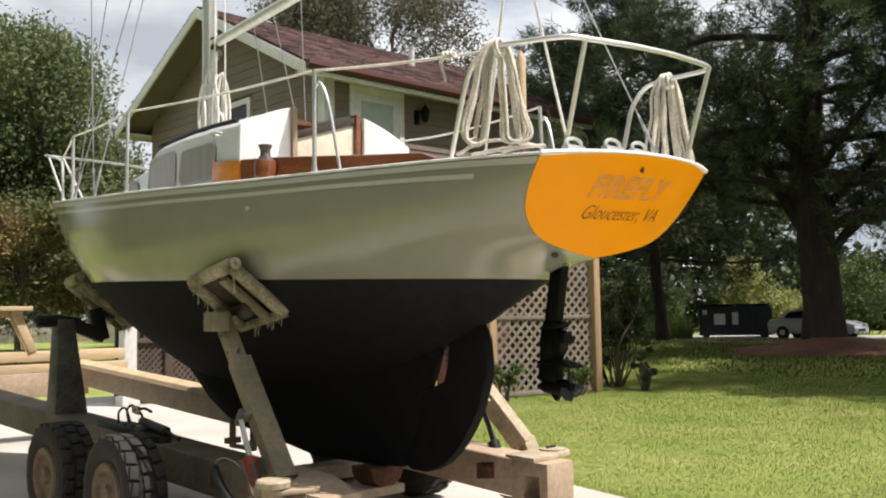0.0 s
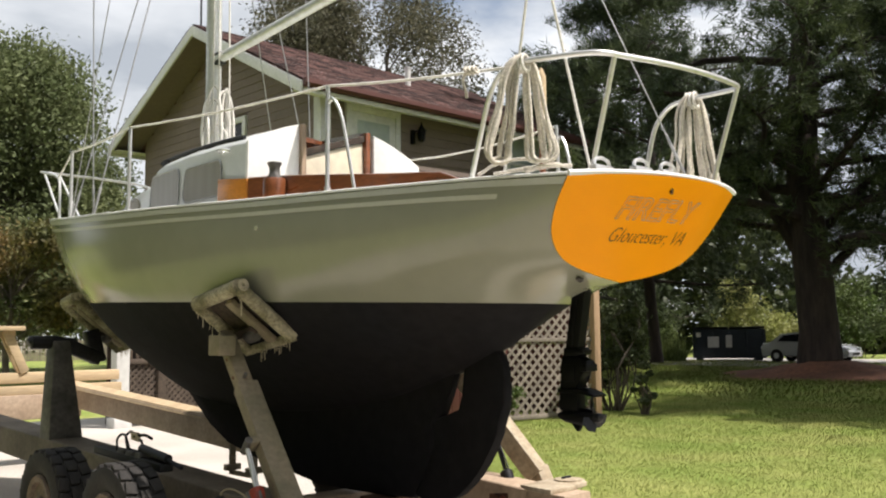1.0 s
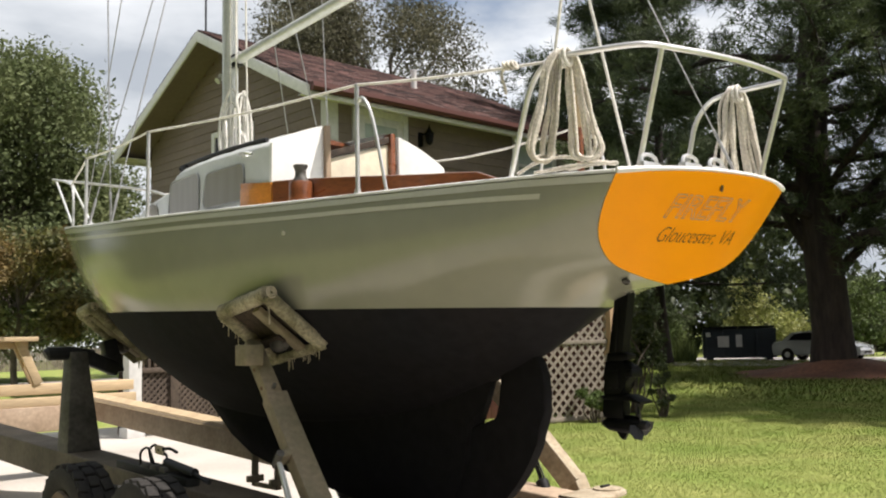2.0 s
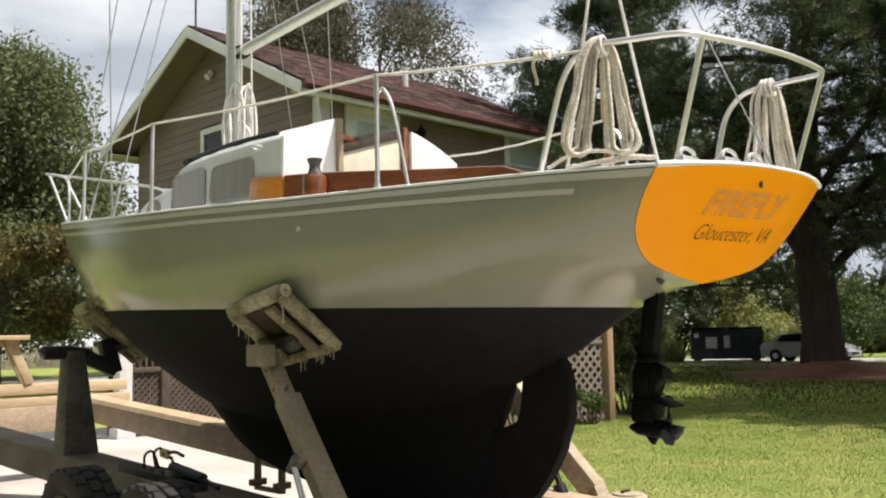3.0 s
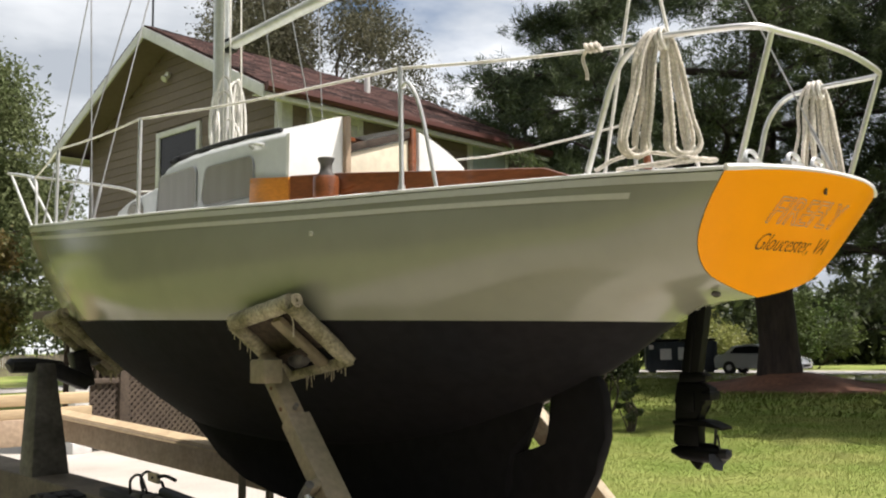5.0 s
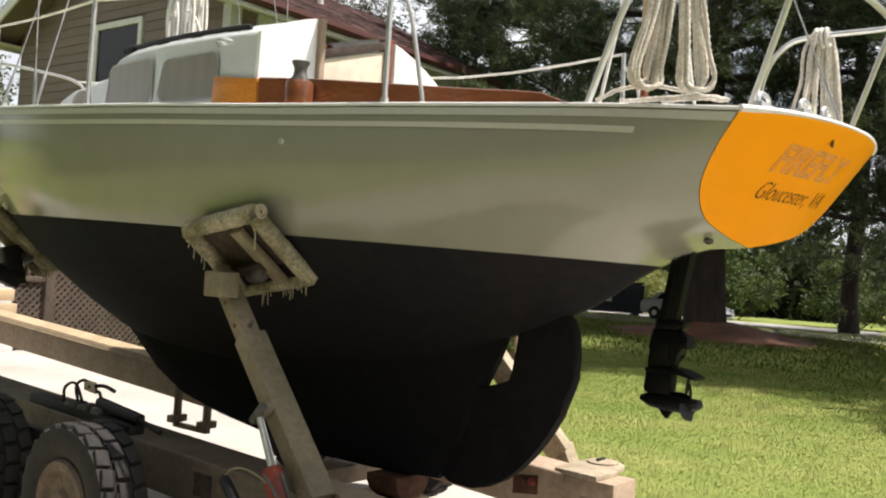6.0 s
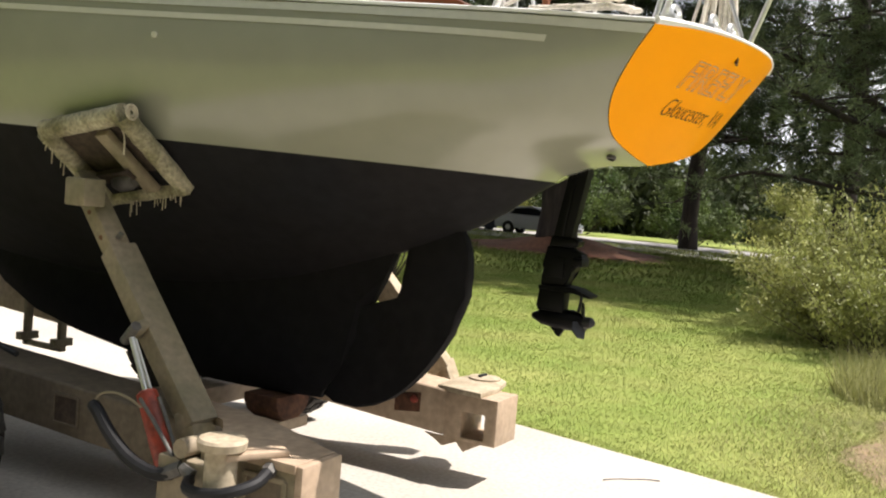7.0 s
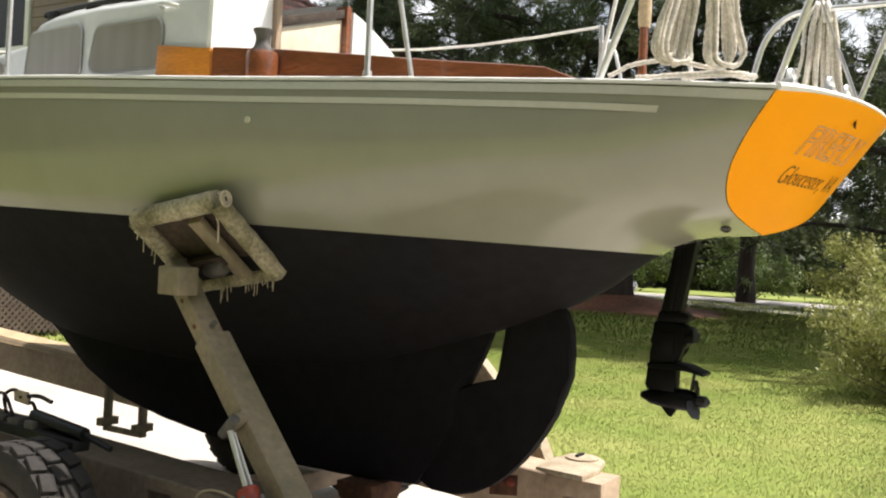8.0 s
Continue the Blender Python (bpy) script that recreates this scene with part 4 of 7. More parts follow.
def outboard():
    ob = thing("outboard_motor", "black outboard motor leg hanging through the stern well", "outboard motor", at=(0.105, 0.60, 1.62))

    def leg(name, outline, w, bev, label="", x=0.0):
        bm = bmesh.new()
        slab(bm, [(y - 0.60, z - 1.62) for y, z in outline], "x", x - w, x + w, bev)
        return part(name, bm, M_BLACK, ob, label)
    leg("shaft_housing", [(0.606, 1.74), (0.516, 1.74), (0.528, 1.66), (0.578, 1.38), (0.603, 1.22), (0.688, 1.22), (0.662, 1.38)], 0.030, 0.016)
    leg("shaft_ridge", [(0.586, 1.72), (0.566, 1.72), (0.616, 1.36), (0.636, 1.36)], 0.036, 0.006)
    leg("clamp_collar", [(0.672, 1.36), (0.566, 1.36), (0.540, 1.345), (0.545, 1.325), (0.575, 1.315), (0.680, 1.315)], 0.040, 0.008)
    mid = leg("midsection", [(0.690, 1.315), (0.580, 1.315), (0.522, 1.29), (0.515, 1.262), (0.545, 1.250), (0.552, 1.215), (0.575, 1.20), (0.590, 1.135), (0.705, 1.125), (0.706, 1.18), (0.700, 1.215), (0.690, 1.22)], 0.040, 0.012)
    leg("shift_cover", [(0.672, 1.27), (0.600, 1.27), (0.600, 1.18), (0.672, 1.18)], 0.004, 0.003, "", -0.042)
    leg("cavitation_plate", [(0.706, 1.140), (0.706, 1.122), (0.540, 1.118), (0.468, 1.104), (0.466, 1.114), (0.535, 1.140), (0.580, 1.146)], 0.058, 0.003)
    leg("gearcase", [(0.712, 1.130), (0.722, 1.045), (0.712, 1.025), (0.588, 1.020), (0.585, 1.130)], 0.038, 0.014)
    leg("skeg", [(0.718, 1.032), (0.622, 0.920), (0.608, 0.916), (0.590, 0.945), (0.580, 1.020)], 0.012, 0.004)
    bm = bmesh.new()
    lathe(bm, [(0.012, -0.15), (0.036, -0.10), (0.046, -0.02), (0.046, 0.05), (0.034, 0.085), (0.02, 0.10)], 16, Matrix.Translation((0, -0.005, -0.625)) @ Matrix.Rotation(radians(90), 4, "X"))
    part("torpedo", bm, M_BLACK, ob)
    bm = bmesh.new()
    lathe(bm, [(0.020, -0.03), (0.026, 0.0), (0.024, 0.04), (0.008, 0.055)], 12, Matrix.Translation((0, -0.095, -0.625)) @ Matrix.Rotation(radians(90), 4, "X"))
    hub = part("propeller_hub", bm, M_DARKMET, ob)
    for k in range(3):
        bm = bmesh.new()
        blade = [(0.018, -0.02), (0.045, -0.048), (0.080, -0.036), (0.090, 0.008), (0.068, 0.042), (0.028, 0.032)]
        slab(bm, blade, "y", -0.003, 0.003)
        bmesh.ops.transform(bm, matrix=Matrix.Translation((0, -0.095, -0.625)) @ Matrix.Rotation(radians(120 * k + 20), 4, "Y") @ Matrix.Rotation(radians(30), 4, "X"), verts=bm.verts)
        part("propeller_blade", bm, M_DARKMET, hub)
    bm = bmesh.new()
    tube(bm, [(0.0, -0.082, -0.50), (0.0, -0.070, -0.60)], 0.007, 6)
    part("trim_tab", bm, M_DARKMET, ob)
    bm = bmesh.new()
    box(bm, (-0.05, -0.085, -0.385), (0.05, -0.040, -0.345), 0.006)
    part("exhaust_snout", bm, M_BLACK, mid)


outboard()


# ---- hydraulic boat trailer ----
def build_trailer():
    tr = thing("boat_trailer", "tan hydraulic boat trailer with padded support arms", "trailer")

    def port_z(y):
        return 0.486 + 0.040 * (y - 1.857)

    def star_z(y):
        return 0.455 + 0.058 * (y - 1)
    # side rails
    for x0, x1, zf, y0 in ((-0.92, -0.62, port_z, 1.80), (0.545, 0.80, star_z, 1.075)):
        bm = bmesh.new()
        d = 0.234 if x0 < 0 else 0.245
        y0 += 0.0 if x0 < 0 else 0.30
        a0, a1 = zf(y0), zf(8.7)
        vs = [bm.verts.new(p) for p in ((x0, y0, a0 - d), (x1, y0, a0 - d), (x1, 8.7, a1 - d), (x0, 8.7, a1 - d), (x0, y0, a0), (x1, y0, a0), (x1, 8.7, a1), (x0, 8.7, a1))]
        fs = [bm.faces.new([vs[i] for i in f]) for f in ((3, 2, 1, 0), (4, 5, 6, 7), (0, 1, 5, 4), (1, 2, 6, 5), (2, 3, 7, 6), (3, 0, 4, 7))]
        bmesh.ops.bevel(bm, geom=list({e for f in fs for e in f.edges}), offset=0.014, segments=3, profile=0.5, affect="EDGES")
        rail = part("side_rail", bm, M_MOSSYSHADE if x0 < 0 else M_TRAILER, tr, "tan painted box-section rail, scuffed at the edges")
        # square pockets in the outer faces: dark plates stand for their shaded insides
        for side in ((-1,) if x0 < 0 else (-1,)):
            xs = x0 if side < 0 else x1
            for y in ((2.53,) if x0 < 0 else (y0 + 0.96,)):
                z = zf(y) - d / 2
                bm = bmesh.new()
                slab(bm, [(y - 0.075, z - 0.06), (y + 0.075, z - 0.06), (y + 0.075, z + 0.06), (y - 0.075, z + 0.06)], "x", xs - 0.004, xs + 0.002)
                part("pocket", bm, M_HOLLOW, rail, "dark square plate for the shade inside the rail's pocket")
                bm = bmesh.new()
                for a, b in (((y - 0.08, z - 0.065), (y + 0.08, z - 0.065)), ((y + 0.08, z - 0.065), (y + 0.08, z + 0.065)), ((y + 0.08, z + 0.065), (y - 0.08, z + 0.065)), ((y - 0.08, z + 0.065), (y - 0.08, z - 0.065))):
                    beam(bm, (xs - 0.003, *a), (xs - 0.003, *b), 0.014, 0.014, 0.003, (1, 0, 0))
                part("pocket_rim", bm, M_MOSSYSHADE if x0 < 0 else M_TRAILER, rail)
    # hollow end of the starboard rail, its pocket open right through
    bm = bmesh.new()
    zt, zb = star_z(1.22), star_z(1.22) - 0.245
    rings = []
    for x in (0.545, 0.80):
        for ya, yb, za, zc in ((1.075, 1.380, zb, zt), (1.145, 1.28, 0.245, 0.38)):
            rings.append([bm.verts.new((x, y, z)) for y, z in ((ya, za), (yb, za), (yb, zc), (ya, zc))])
    for a, b in ((rings[0], rings[1]), (rings[3], rings[2]), (rings[2], rings[0]), (rings[1], rings[3])):
        for k in range(4):
            bm.faces.new((a[k], b[k], b[(k + 1) % 4], a[(k + 1) % 4]))
    bmesh.ops.recalc_face_normals(bm, faces=bm.faces)
    bmesh.ops.bevel(bm, geom=list(bm.edges), offset=0.006, segments=2, profile=0.5, affect="EDGES")
    stub = part("rail_end", bm, M_TRAILER, tr, "sunlit hollow box end of the rail")
    bm = bmesh.new()
    slab(bm, [(1.50, 0.23), (1.433, 0.205), (1.387, 0.174), (1.302, 0.212), (1.259, 0.165), (1.155, 0.225)], "x", 0.553, 0.565, 0.002)
    part("toothed_plate", bm, M_TRAILER, stub, "ragged steel plate under the rail")
    # pale capping board that leans on the starboard rail's forward part
    bm = bmesh.new()
    ring = []
    for y in (3.6, 8.6):
        z = star_z(y)
        ring.append([bm.verts.new(p) for p in ((0.535, y, z - 0.03), (0.56, y, z + 0.012), (0.66, y, z + 0.045), (0.66, y, z + 0.005))])
    for j in range(4):
        bm.faces.new((ring[0][j], ring[0][(j + 1) % 4], ring[1][(j + 1) % 4], ring[1][j]))
    bm.faces.new(ring[0])
    bm.faces.new(ring[1][::-1])
    part("capping_board", bm, M_LUMBER, tr, "pale wooden capping on the rail")
    # rusty lamp recess on the starboard rail
    bm = bmesh.new()
    z = star_z(1.54) - 0.10
    slab(bm, [(1.53, z - 0.055), (1.69, z - 0.075), (1.69, z + 0.03), (1.53, z + 0.05)], "x", 0.541, 0.546, 0.002)
    lamp = part("lamp_recess", bm, M_RUST, tr, "rusted lamp recess")
    bm = bmesh.new()
    lathe(bm, [(0.022, 0), (0.022, 0.012), (0.012, 0.016)], 12, Matrix.Translation((0.540, 1.565, z + 0.01)) @ Matrix.Rotation(radians(-90), 4, "Y"))
    part("lamp", bm, M_RED, lamp)
    # front frame, stacked beams across the rails
    for z0, z1, yy in ((0.80, 0.90, 8.55), (0.93, 1.05, 8.62)):
        bm = bmesh.new()
        box(bm, (-1.6, yy - 0.08, z0), (1.2, yy + 0.08, z1), 0.008)
        part("front_beam", bm, M_LUMBER, tr, "tan front beam")
    bm = bmesh.new()
    box(bm, (-1.15, 8.45, 0.52), (0.7, 8.7, 0.80), 0.01)
    part("front_crossmember", bm, M_TRAILER, tr)
    # keel block and cross bunk
    bm = bmesh.new()
    box(bm, (-0.70, 2.42, 0.30), (0.55, 2.62, 0.40), 0.01)
    bunk = part("cross_bunk", bm, M_TRAILER, tr, "tan cross beam under the keel")
    bm = bmesh.new()
    slab(bm, [(-0.06, 0.30), (0.06, 0.30), (0.11, 0.335), (0.135, 0.38), (0.14, 0.432), (-0.14, 0.432), (-0.135, 0.38), (-0.11, 0.335)], "y", 1.96, 2.18, 0.02)
    part("keel_block", bm, M_RUST, tr, "rusty rounded keel chock")
    bm = bmesh.new()
    box(bm, (-0.70, 1.98, 0.24), (0.16, 2.30, 0.30), 0.008)
    part("keel_plate", bm, M_TRAILER, tr)
    # small forward bracket hanging from the starboard side
    bm = bmesh.new()
    for y in (4.05, 4.38):
        beam(bm, (0.28, y, 0.30), (0.28, y, 0.62), 0.05, 0.035, 0.004, (0, 1, 0))
        beam(bm, (0.21, y, 0.36), (0.35, y, 0.36), 0.05, 0.05, 0.004)
    beam(bm, (0.28, 4.05, 0.315), (0.28, 4.38, 0.315), 0.035, 0.035, 0.004)
    beam(bm, (0.28, 4.03, 0.61), (0.28, 4.40, 0.61), 0.04, 0.03, 0.004)
    beam(bm, (0.27, 4.14, 0.61), (0.56, 4.14, 0.61), 0.05, 0.03, 0.004)
    part("hanging_bracket", bm, M_ARMSHADE, tr, "dull tan steel bracket")
    # wheels, port pair and starboard pair
    for x, s in ((-1.40, -1), (1.0, 1)):
        for y in (2.79, 3.79):
            bm = bmesh.new()
            w, r, seg = 0.13, 0.345, 40
            prof = [(0.19, -w * 0.75), (0.23, -w * 0.95), (0.30, -w), (0.335, -w * 0.9), (r - 0.008, -w * 0.7), (r - 0.008, w * 0.7), (0.335, w * 0.9), (0.30, w), (0.23, w * 0.95), (0.19, w * 0.75)]
            m = Matrix.Translation((x, y, 0.355)) @ Matrix.Rotation(radians(90), 4, "Y")
            lathe(bm, prof, seg, m)
            tyre = part("tyre", bm, M_TYRE, tr, "chunky-treaded black trailer tyre")
            bm = bmesh.new()
            for k in range(22):
                for row in range(3):
                    q = 2 * math.pi * (k + 0.5 * (row % 2)) / 22
                    b0 = -w * 0.86 + row * w * 0.59
                    box(bm, (r - 0.02, -0.040, b0), (r + 0.010, 0.040, b0 + w * 0.50), 0.005, m @ Matrix.Rotation(q, 4, "Z") @ Matrix.Rotation(radians(12 * (row - 1)), 4, "X"))
            part("tread", bm, M_TYRE, tyre, "block tread caked with dust")
            bm = bmesh.new()
            lathe(bm, [(0.02, -0.128), (0.05, -0.130), (0.062, -0.105), (0.115, -0.1), (0.135, -0.1), (0.150, -0.122), (0.185, -0.128), (0.196, -0.112), (0.19, -0.08)], 28, m @ Matrix.Rotation(radians(180 if s > 0 else 0), 4, "X"))
            part("rim", bm, M_RIM, tyre, "dirty tan wheel rim")
        bm = bmesh.new()
        beam(bm, (x - s * 0.16, 2.7, 0.52), (x - s * 0.16, 4.05, 0.52), 0.06, 0.09, 0.008)
        part("suspension_beam", bm, M_DARKMET, tr)
    # hydraulic lines over the wheels
    bm = bmesh.new()
    beam(bm, (-1.13, 2.80, 0.645), (-1.13, 3.75, 0.685), 0.09, 0.05, 0.008)
    part("valve_tray", bm, M_DARKMET, tr)
    for p, r in (([(-1.12, 3.35, 0.70), (-1.12, 3.38, 0.79), (-1.12, 3.30, 0.83), (-1.1, 3.24, 0.78), (-1.12, 3.16, 0.78), (-1.12, 3.12, 0.70)], 0.008), ([(-1.16, 3.42, 0.70), (-1.16, 3.42, 0.78), (-1.15, 3.34, 0.81), (-1.15, 3.26, 0.72)], 0.008), ([(-1.12, 3.26, 0.80), (-1.10, 3.16, 0.815), (-1.10, 3.06, 0.80)], 0.010)):
        bm = bmesh.new()
        tube(bm, smooth_path(p, 5), r, 8)
        part("hose", bm, M_HOSE, tr, "black hydraulic hose")
    for yy, w in ((3.38, 0.07), (3.26, 0.06), (3.14, 0.05)):
        bm = bmesh.new()
        box(bm, (-1.17, yy - w, 0.66), (-1.08, yy + w * 0.4, 0.715), 0.010)
        part("valve_block", bm, M_TRAILDK, tr)
    bm = bmesh.new()
    slab(bm, [(3.20, 0.77), (3.30, 0.78), (3.31, 0.83), (3.22, 0.825)], "x", -1.125, -1.10, 0.004)
    part("valve_cap", bm, M_PALE, tr, "pale valve cap")
    bm = bmesh.new()
    tube(bm, [(-1.12, 3.15, 0.735), (-1.13, 2.78, 0.70)], 0.028, 12)
    tube(bm, [(-1.13, 2.80, 0.70), (-1.14, 2.60, 0.665)], 0.013, 10)
    part("small_ram", bm, M_DARKMET, tr)

    # ---- aft support arms ----
    def aft_arm(side, hinge, top, tint, paint, back, wide, deep):
        base = Vector((side * hinge[0], hinge[1], hinge[2]))
        tip = Vector((side * top[0], top[1], top[2]))
        d = (tip - base).normalized()
        mid = base + d * (tip - base).length * 0.69
        up = Vector((side * -1.0, 0, 0.25))
        bm = bmesh.new()
        beam(bm, base - d * back + Vector((-side * 0.012, 0, 0)), mid + Vector((-side * 0.008, 0, 0)), wide, deep, 0.008, up)
        arm = part("support_arm", bm, paint, tr, tint)
        bm = bmesh.new()
        beam(bm, mid - d * 0.25, tip + d * 0.07, 0.085, 0.095, 0.008, up)
        part("inner_arm", bm, paint, arm, "telescoping inner arm with bolt holes")
        s = d.cross(up).normalized()
        for k in (0.08, 0.22):
            bm = bmesh.new()
            c = mid + d * k
            tube(bm, [c - up.normalized() * 0.052, c + up.normalized() * 0.052], 0.011, 10)
            part("bolt_hole", bm, M_RUST, arm)
        bm = bmesh.new()
        tube(bm, [mid + d * 0.03 - s * 0.075, mid + d * 0.03 + s * 0.075], 0.012, 10)
        part("pivot_pin", bm, M_TRAILDK, arm)
        r1x = base + Vector((side * (0.095 if side < 0 else -0.20), 0.235, 0.25 if side < 0 else 0.30))
        bm = bmesh.new()
        foot = base + d * 0.36
        beam(bm, foot + Vector((side * 0.05, 0, 0)), r1x, 0.05, 0.09, 0.012, s)
        part("ram_lug", bm, paint, arm, "welded lug that takes the ram")
        bm = bmesh.new()
        tube(bm, [r1x - s * 0.055, r1x + s * 0.055], 0.022, 12)
        part("pivot_pin", bm, M_TRAILDK, arm)
        # block that holds the pad
        bm = bmesh.new()
        m = Matrix.Translation(tip + Vector((side * (0.09 if side < 0 else 0.105), -0.115 if side < 0 else -0.085, -0.02)))
        box(bm, (-0.07, -0.050, -0.055), (0.045, 0.075, 0.065), 0.008, m)
        part("pad_bracket", bm, paint, arm)
        # ram under the arm
        out = 0.13 if side < 0 else -0.24
        r0 = base + Vector((side * out, -0.045, -0.24))
        r1 = r1x.copy()
        rd = (r1 - r0).normalized()
        bm = bmesh.new()
        tube(bm, [r0, r0 + rd * 0.02, r0 + rd * 0.30, r0 + rd * 0.31, r0 + rd * 0.32], [0.03, 0.042, 0.042, 0.042, 0.030], 16)
        ram = part("ram_cylinder", bm, M_RED if side < 0 else M_DARKMET, tr, "hydraulic cylinder, paint worn")
        bm = bmesh.new()
        tube(bm, [r0 + rd * 0.25, r1], 0.013, 12)
        part("ram_rod", bm, M_STEEL if side < 0 else M_DARKMET, ram, "chromed ram rod")
        bm = bmesh.new()
        tube(bm, [r0 + rd * 0.25 + Vector((0, -0.035, 0)), r1 + Vector((0, -0.03, -0.02))], 0.006, 8)
        part("feed_pipe", bm, M_STEEL if side < 0 else M_DARKMET, ram, "thin bright feed pipe")
        return base, tip, d

    base, tip, d = aft_arm(-1, (0.975, 1.765, 0.585), (0.884, 2.518, 1.40), "weathered tan arm leaning against the hull", M_ARMSHADE, 0.12, 0.100, 0.128)
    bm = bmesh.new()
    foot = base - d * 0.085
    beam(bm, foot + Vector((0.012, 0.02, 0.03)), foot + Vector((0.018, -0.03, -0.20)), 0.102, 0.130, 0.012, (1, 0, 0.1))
    part("arm_foot", bm, M_ARMSHADE, tr, "bent foot of the weathered arm")
    # starboard arm: paler paint than to port, sunlight put into the colour
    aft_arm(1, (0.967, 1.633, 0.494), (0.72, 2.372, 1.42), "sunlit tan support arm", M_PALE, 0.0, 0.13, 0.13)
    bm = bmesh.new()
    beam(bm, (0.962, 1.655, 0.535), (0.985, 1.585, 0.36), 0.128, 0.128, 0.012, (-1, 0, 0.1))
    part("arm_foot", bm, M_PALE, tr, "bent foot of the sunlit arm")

    # pads: carpet wrapped frames lying against the hull
    def pad(side, o, length, drop, group, down=(0.40, -0.036, -0.32)):
        """o: outer top aft corner."""
        o = Vector((side * o[0], o[1], o[2]))
        v = Vector((-side * down[0], down[1], down[2])).normalized()
        u = Vector((0, 1, -0.18)).normalized()
        n = u.cross(v).normalized()
        if n.z > 0:
            n = -n
        ob = thing("hull_pad", "mossy carpet-wrapped hull pad on the support arm", "boat pad", "hull pads", at=o)
        def bar(a, b, r, name, label=""):
            bm = bmesh.new()
            k = 10
            pts = [Vector(a).lerp(Vector(b), i / k) for i in range(k + 1)]
            tube(bm, pts, [r * (1 + 0.05 * math.sin(i * 2.7)) for i in range(k + 1)], 16)
            part(name, bm, M_CARPET, ob, label)
        z = Vector((0, 0, 0))
        bar(z, u * length, 0.045, "rolled_edge", "rolled carpet edge")
        bar(z + n * 0.01, v * drop + n * 0.01, 0.042, "rolled_edge")
        bar(u * length + n * 0.01, u * length + v * drop + n * 0.01, 0.040, "rolled_edge")
        bar(v * drop, v * drop + u * length, 0.034, "rolled_edge")
        bm = bmesh.new()
        q = [z - n * 0.040, v * drop - n * 0.040, v * drop + u * length - n * 0.040, u * length - n * 0.040]
        A = [bm.verts.new(p) for p in q]
        B = [bm.verts.new(p + n * 0.03) for p in q]
        bm.faces.new(A)
        bm.faces.new(B[::-1])
        for j in range(4):
            bm.faces.new((A[j], B[j], B[(j + 1) % 4], A[(j + 1) % 4]))
        part("backing_board", bm, M_HOLLOW, ob, "stained hollow backing board")
        for a0, a1, w0 in ((0.32, 0.32, 0.07),):
            bm = bmesh.new()
            beam(bm, u * length * a0 + v * 0.05 + n * 0.03, u * length * a1 + v * (drop - 0.04) + n * 0.03, w0, 0.035, 0.004, n)
            part("channel", bm, M_ARMSHADE, ob, "weathered steel channel behind the pad")
        bm = bmesh.new()
        beam(bm, v * drop * 0.62 + u * length * 0.34 + n * 0.045, v * drop * 0.62 + u * length * 0.95 + n * 0.045, 0.06, 0.03, 0.004, n)
        part("cross_bar", bm, M_HOLLOW, ob)
        bm = bmesh.new()
        c0 = v * drop * 0.70 + u * length * 0.50 + n * 0.05
        tube(bm, [c0 - u * 0.06, c0 - u * 0.03, c0 + u * 0.03, c0 + u * 0.06], [0.03, 0.045, 0.045, 0.03], 12)
        part("swivel", bm, M_TRAILDK, ob, "rusty swivel joint")
        bm = bmesh.new()
        for i in range(2):
            ring = [(Vector((0, 0, 0)) - u * 0.046 + (v * math.cos(q) + n * math.sin(q)) * (0.016 + 0.014 * i)) for q in (2 * math.pi * j / 10 for j in range(10))]
            tube(bm, smooth_path(ring, 2, True), 0.006, 5, closed=True)
        part("carpet_roll_end", bm, M_THREAD, ob, "curled end of the carpet roll")
        bm = bmesh.new()
        rnd = random.Random(4)
        for k in range(26):
            if k < 17:
                p = v * drop + u * (length * rnd.random() * 0.75) + n * 0.03
            else:
                p = u * length + v * (drop * rnd.random() * 0.35) + n * 0.03
            ln = rnd.uniform(0.02, 0.085)
            tube(bm, [p, p + Vector((rnd.uniform(-0.006, 0.006), rnd.uniform(-0.006, 0.006), -ln))], 0.0022, 4)
        tube(bm, smooth_path([(0, 0, 0.03), (-0.03 * side, 0, 0.01), (0, 0.02, -0.03), (0.02, 0.01, -0.09), (0.015, 0.0, -0.17)], 4), 0.004, 5)
        part("frayed_fringe", bm, M_THREAD, ob, "frayed hanging threads")["kind"] = "stuff"

    pad(-1, (1.02, 2.175, 1.725), 0.48, 0.46, "")
    pad(1, (1.02, 2.175, 1.725), 0.48, 0.46, "")
    # forward port tower with its arm and pad
    bm = bmesh.new()
    lo = [(-0.92, 5.21, 0.50), (-0.62, 5.21, 0.50), (-0.62, 5.43, 0.50), (-0.92, 5.43, 0.50)]
    hi = [(-0.88, 5.245, 1.417), (-0.748, 5.245, 1.417), (-0.748, 5.40, 1.417), (-0.88, 5.40, 1.417)]
    A, B = [bm.verts.new(p) for p in lo], [bm.verts.new(p) for p in hi]
    fs = [bm.faces.new(A[::-1]), bm.faces.new(B)] + [bm.faces.new((A[j], A[(j + 1) % 4], B[(j + 1) % 4], B[j])) for j in range(4)]
    bmesh.ops.bevel(bm, geom=list({e for f in fs for e in f.edges}), offset=0.008, segments=2, profile=0.5, affect="EDGES")
    tower = part("forward_tower", bm, M_TRAILDK, tr, "grey steel tower carrying the forward arm")
    bm = bmesh.new()
    tube(bm, [(-1.06, 5.32, 1.395), (-1.04, 5.32, 1.406), (-0.86, 5.32, 1.406), (-0.675, 5.32, 1.378)], [0.038, 0.055, 0.055, 0.055], 10)
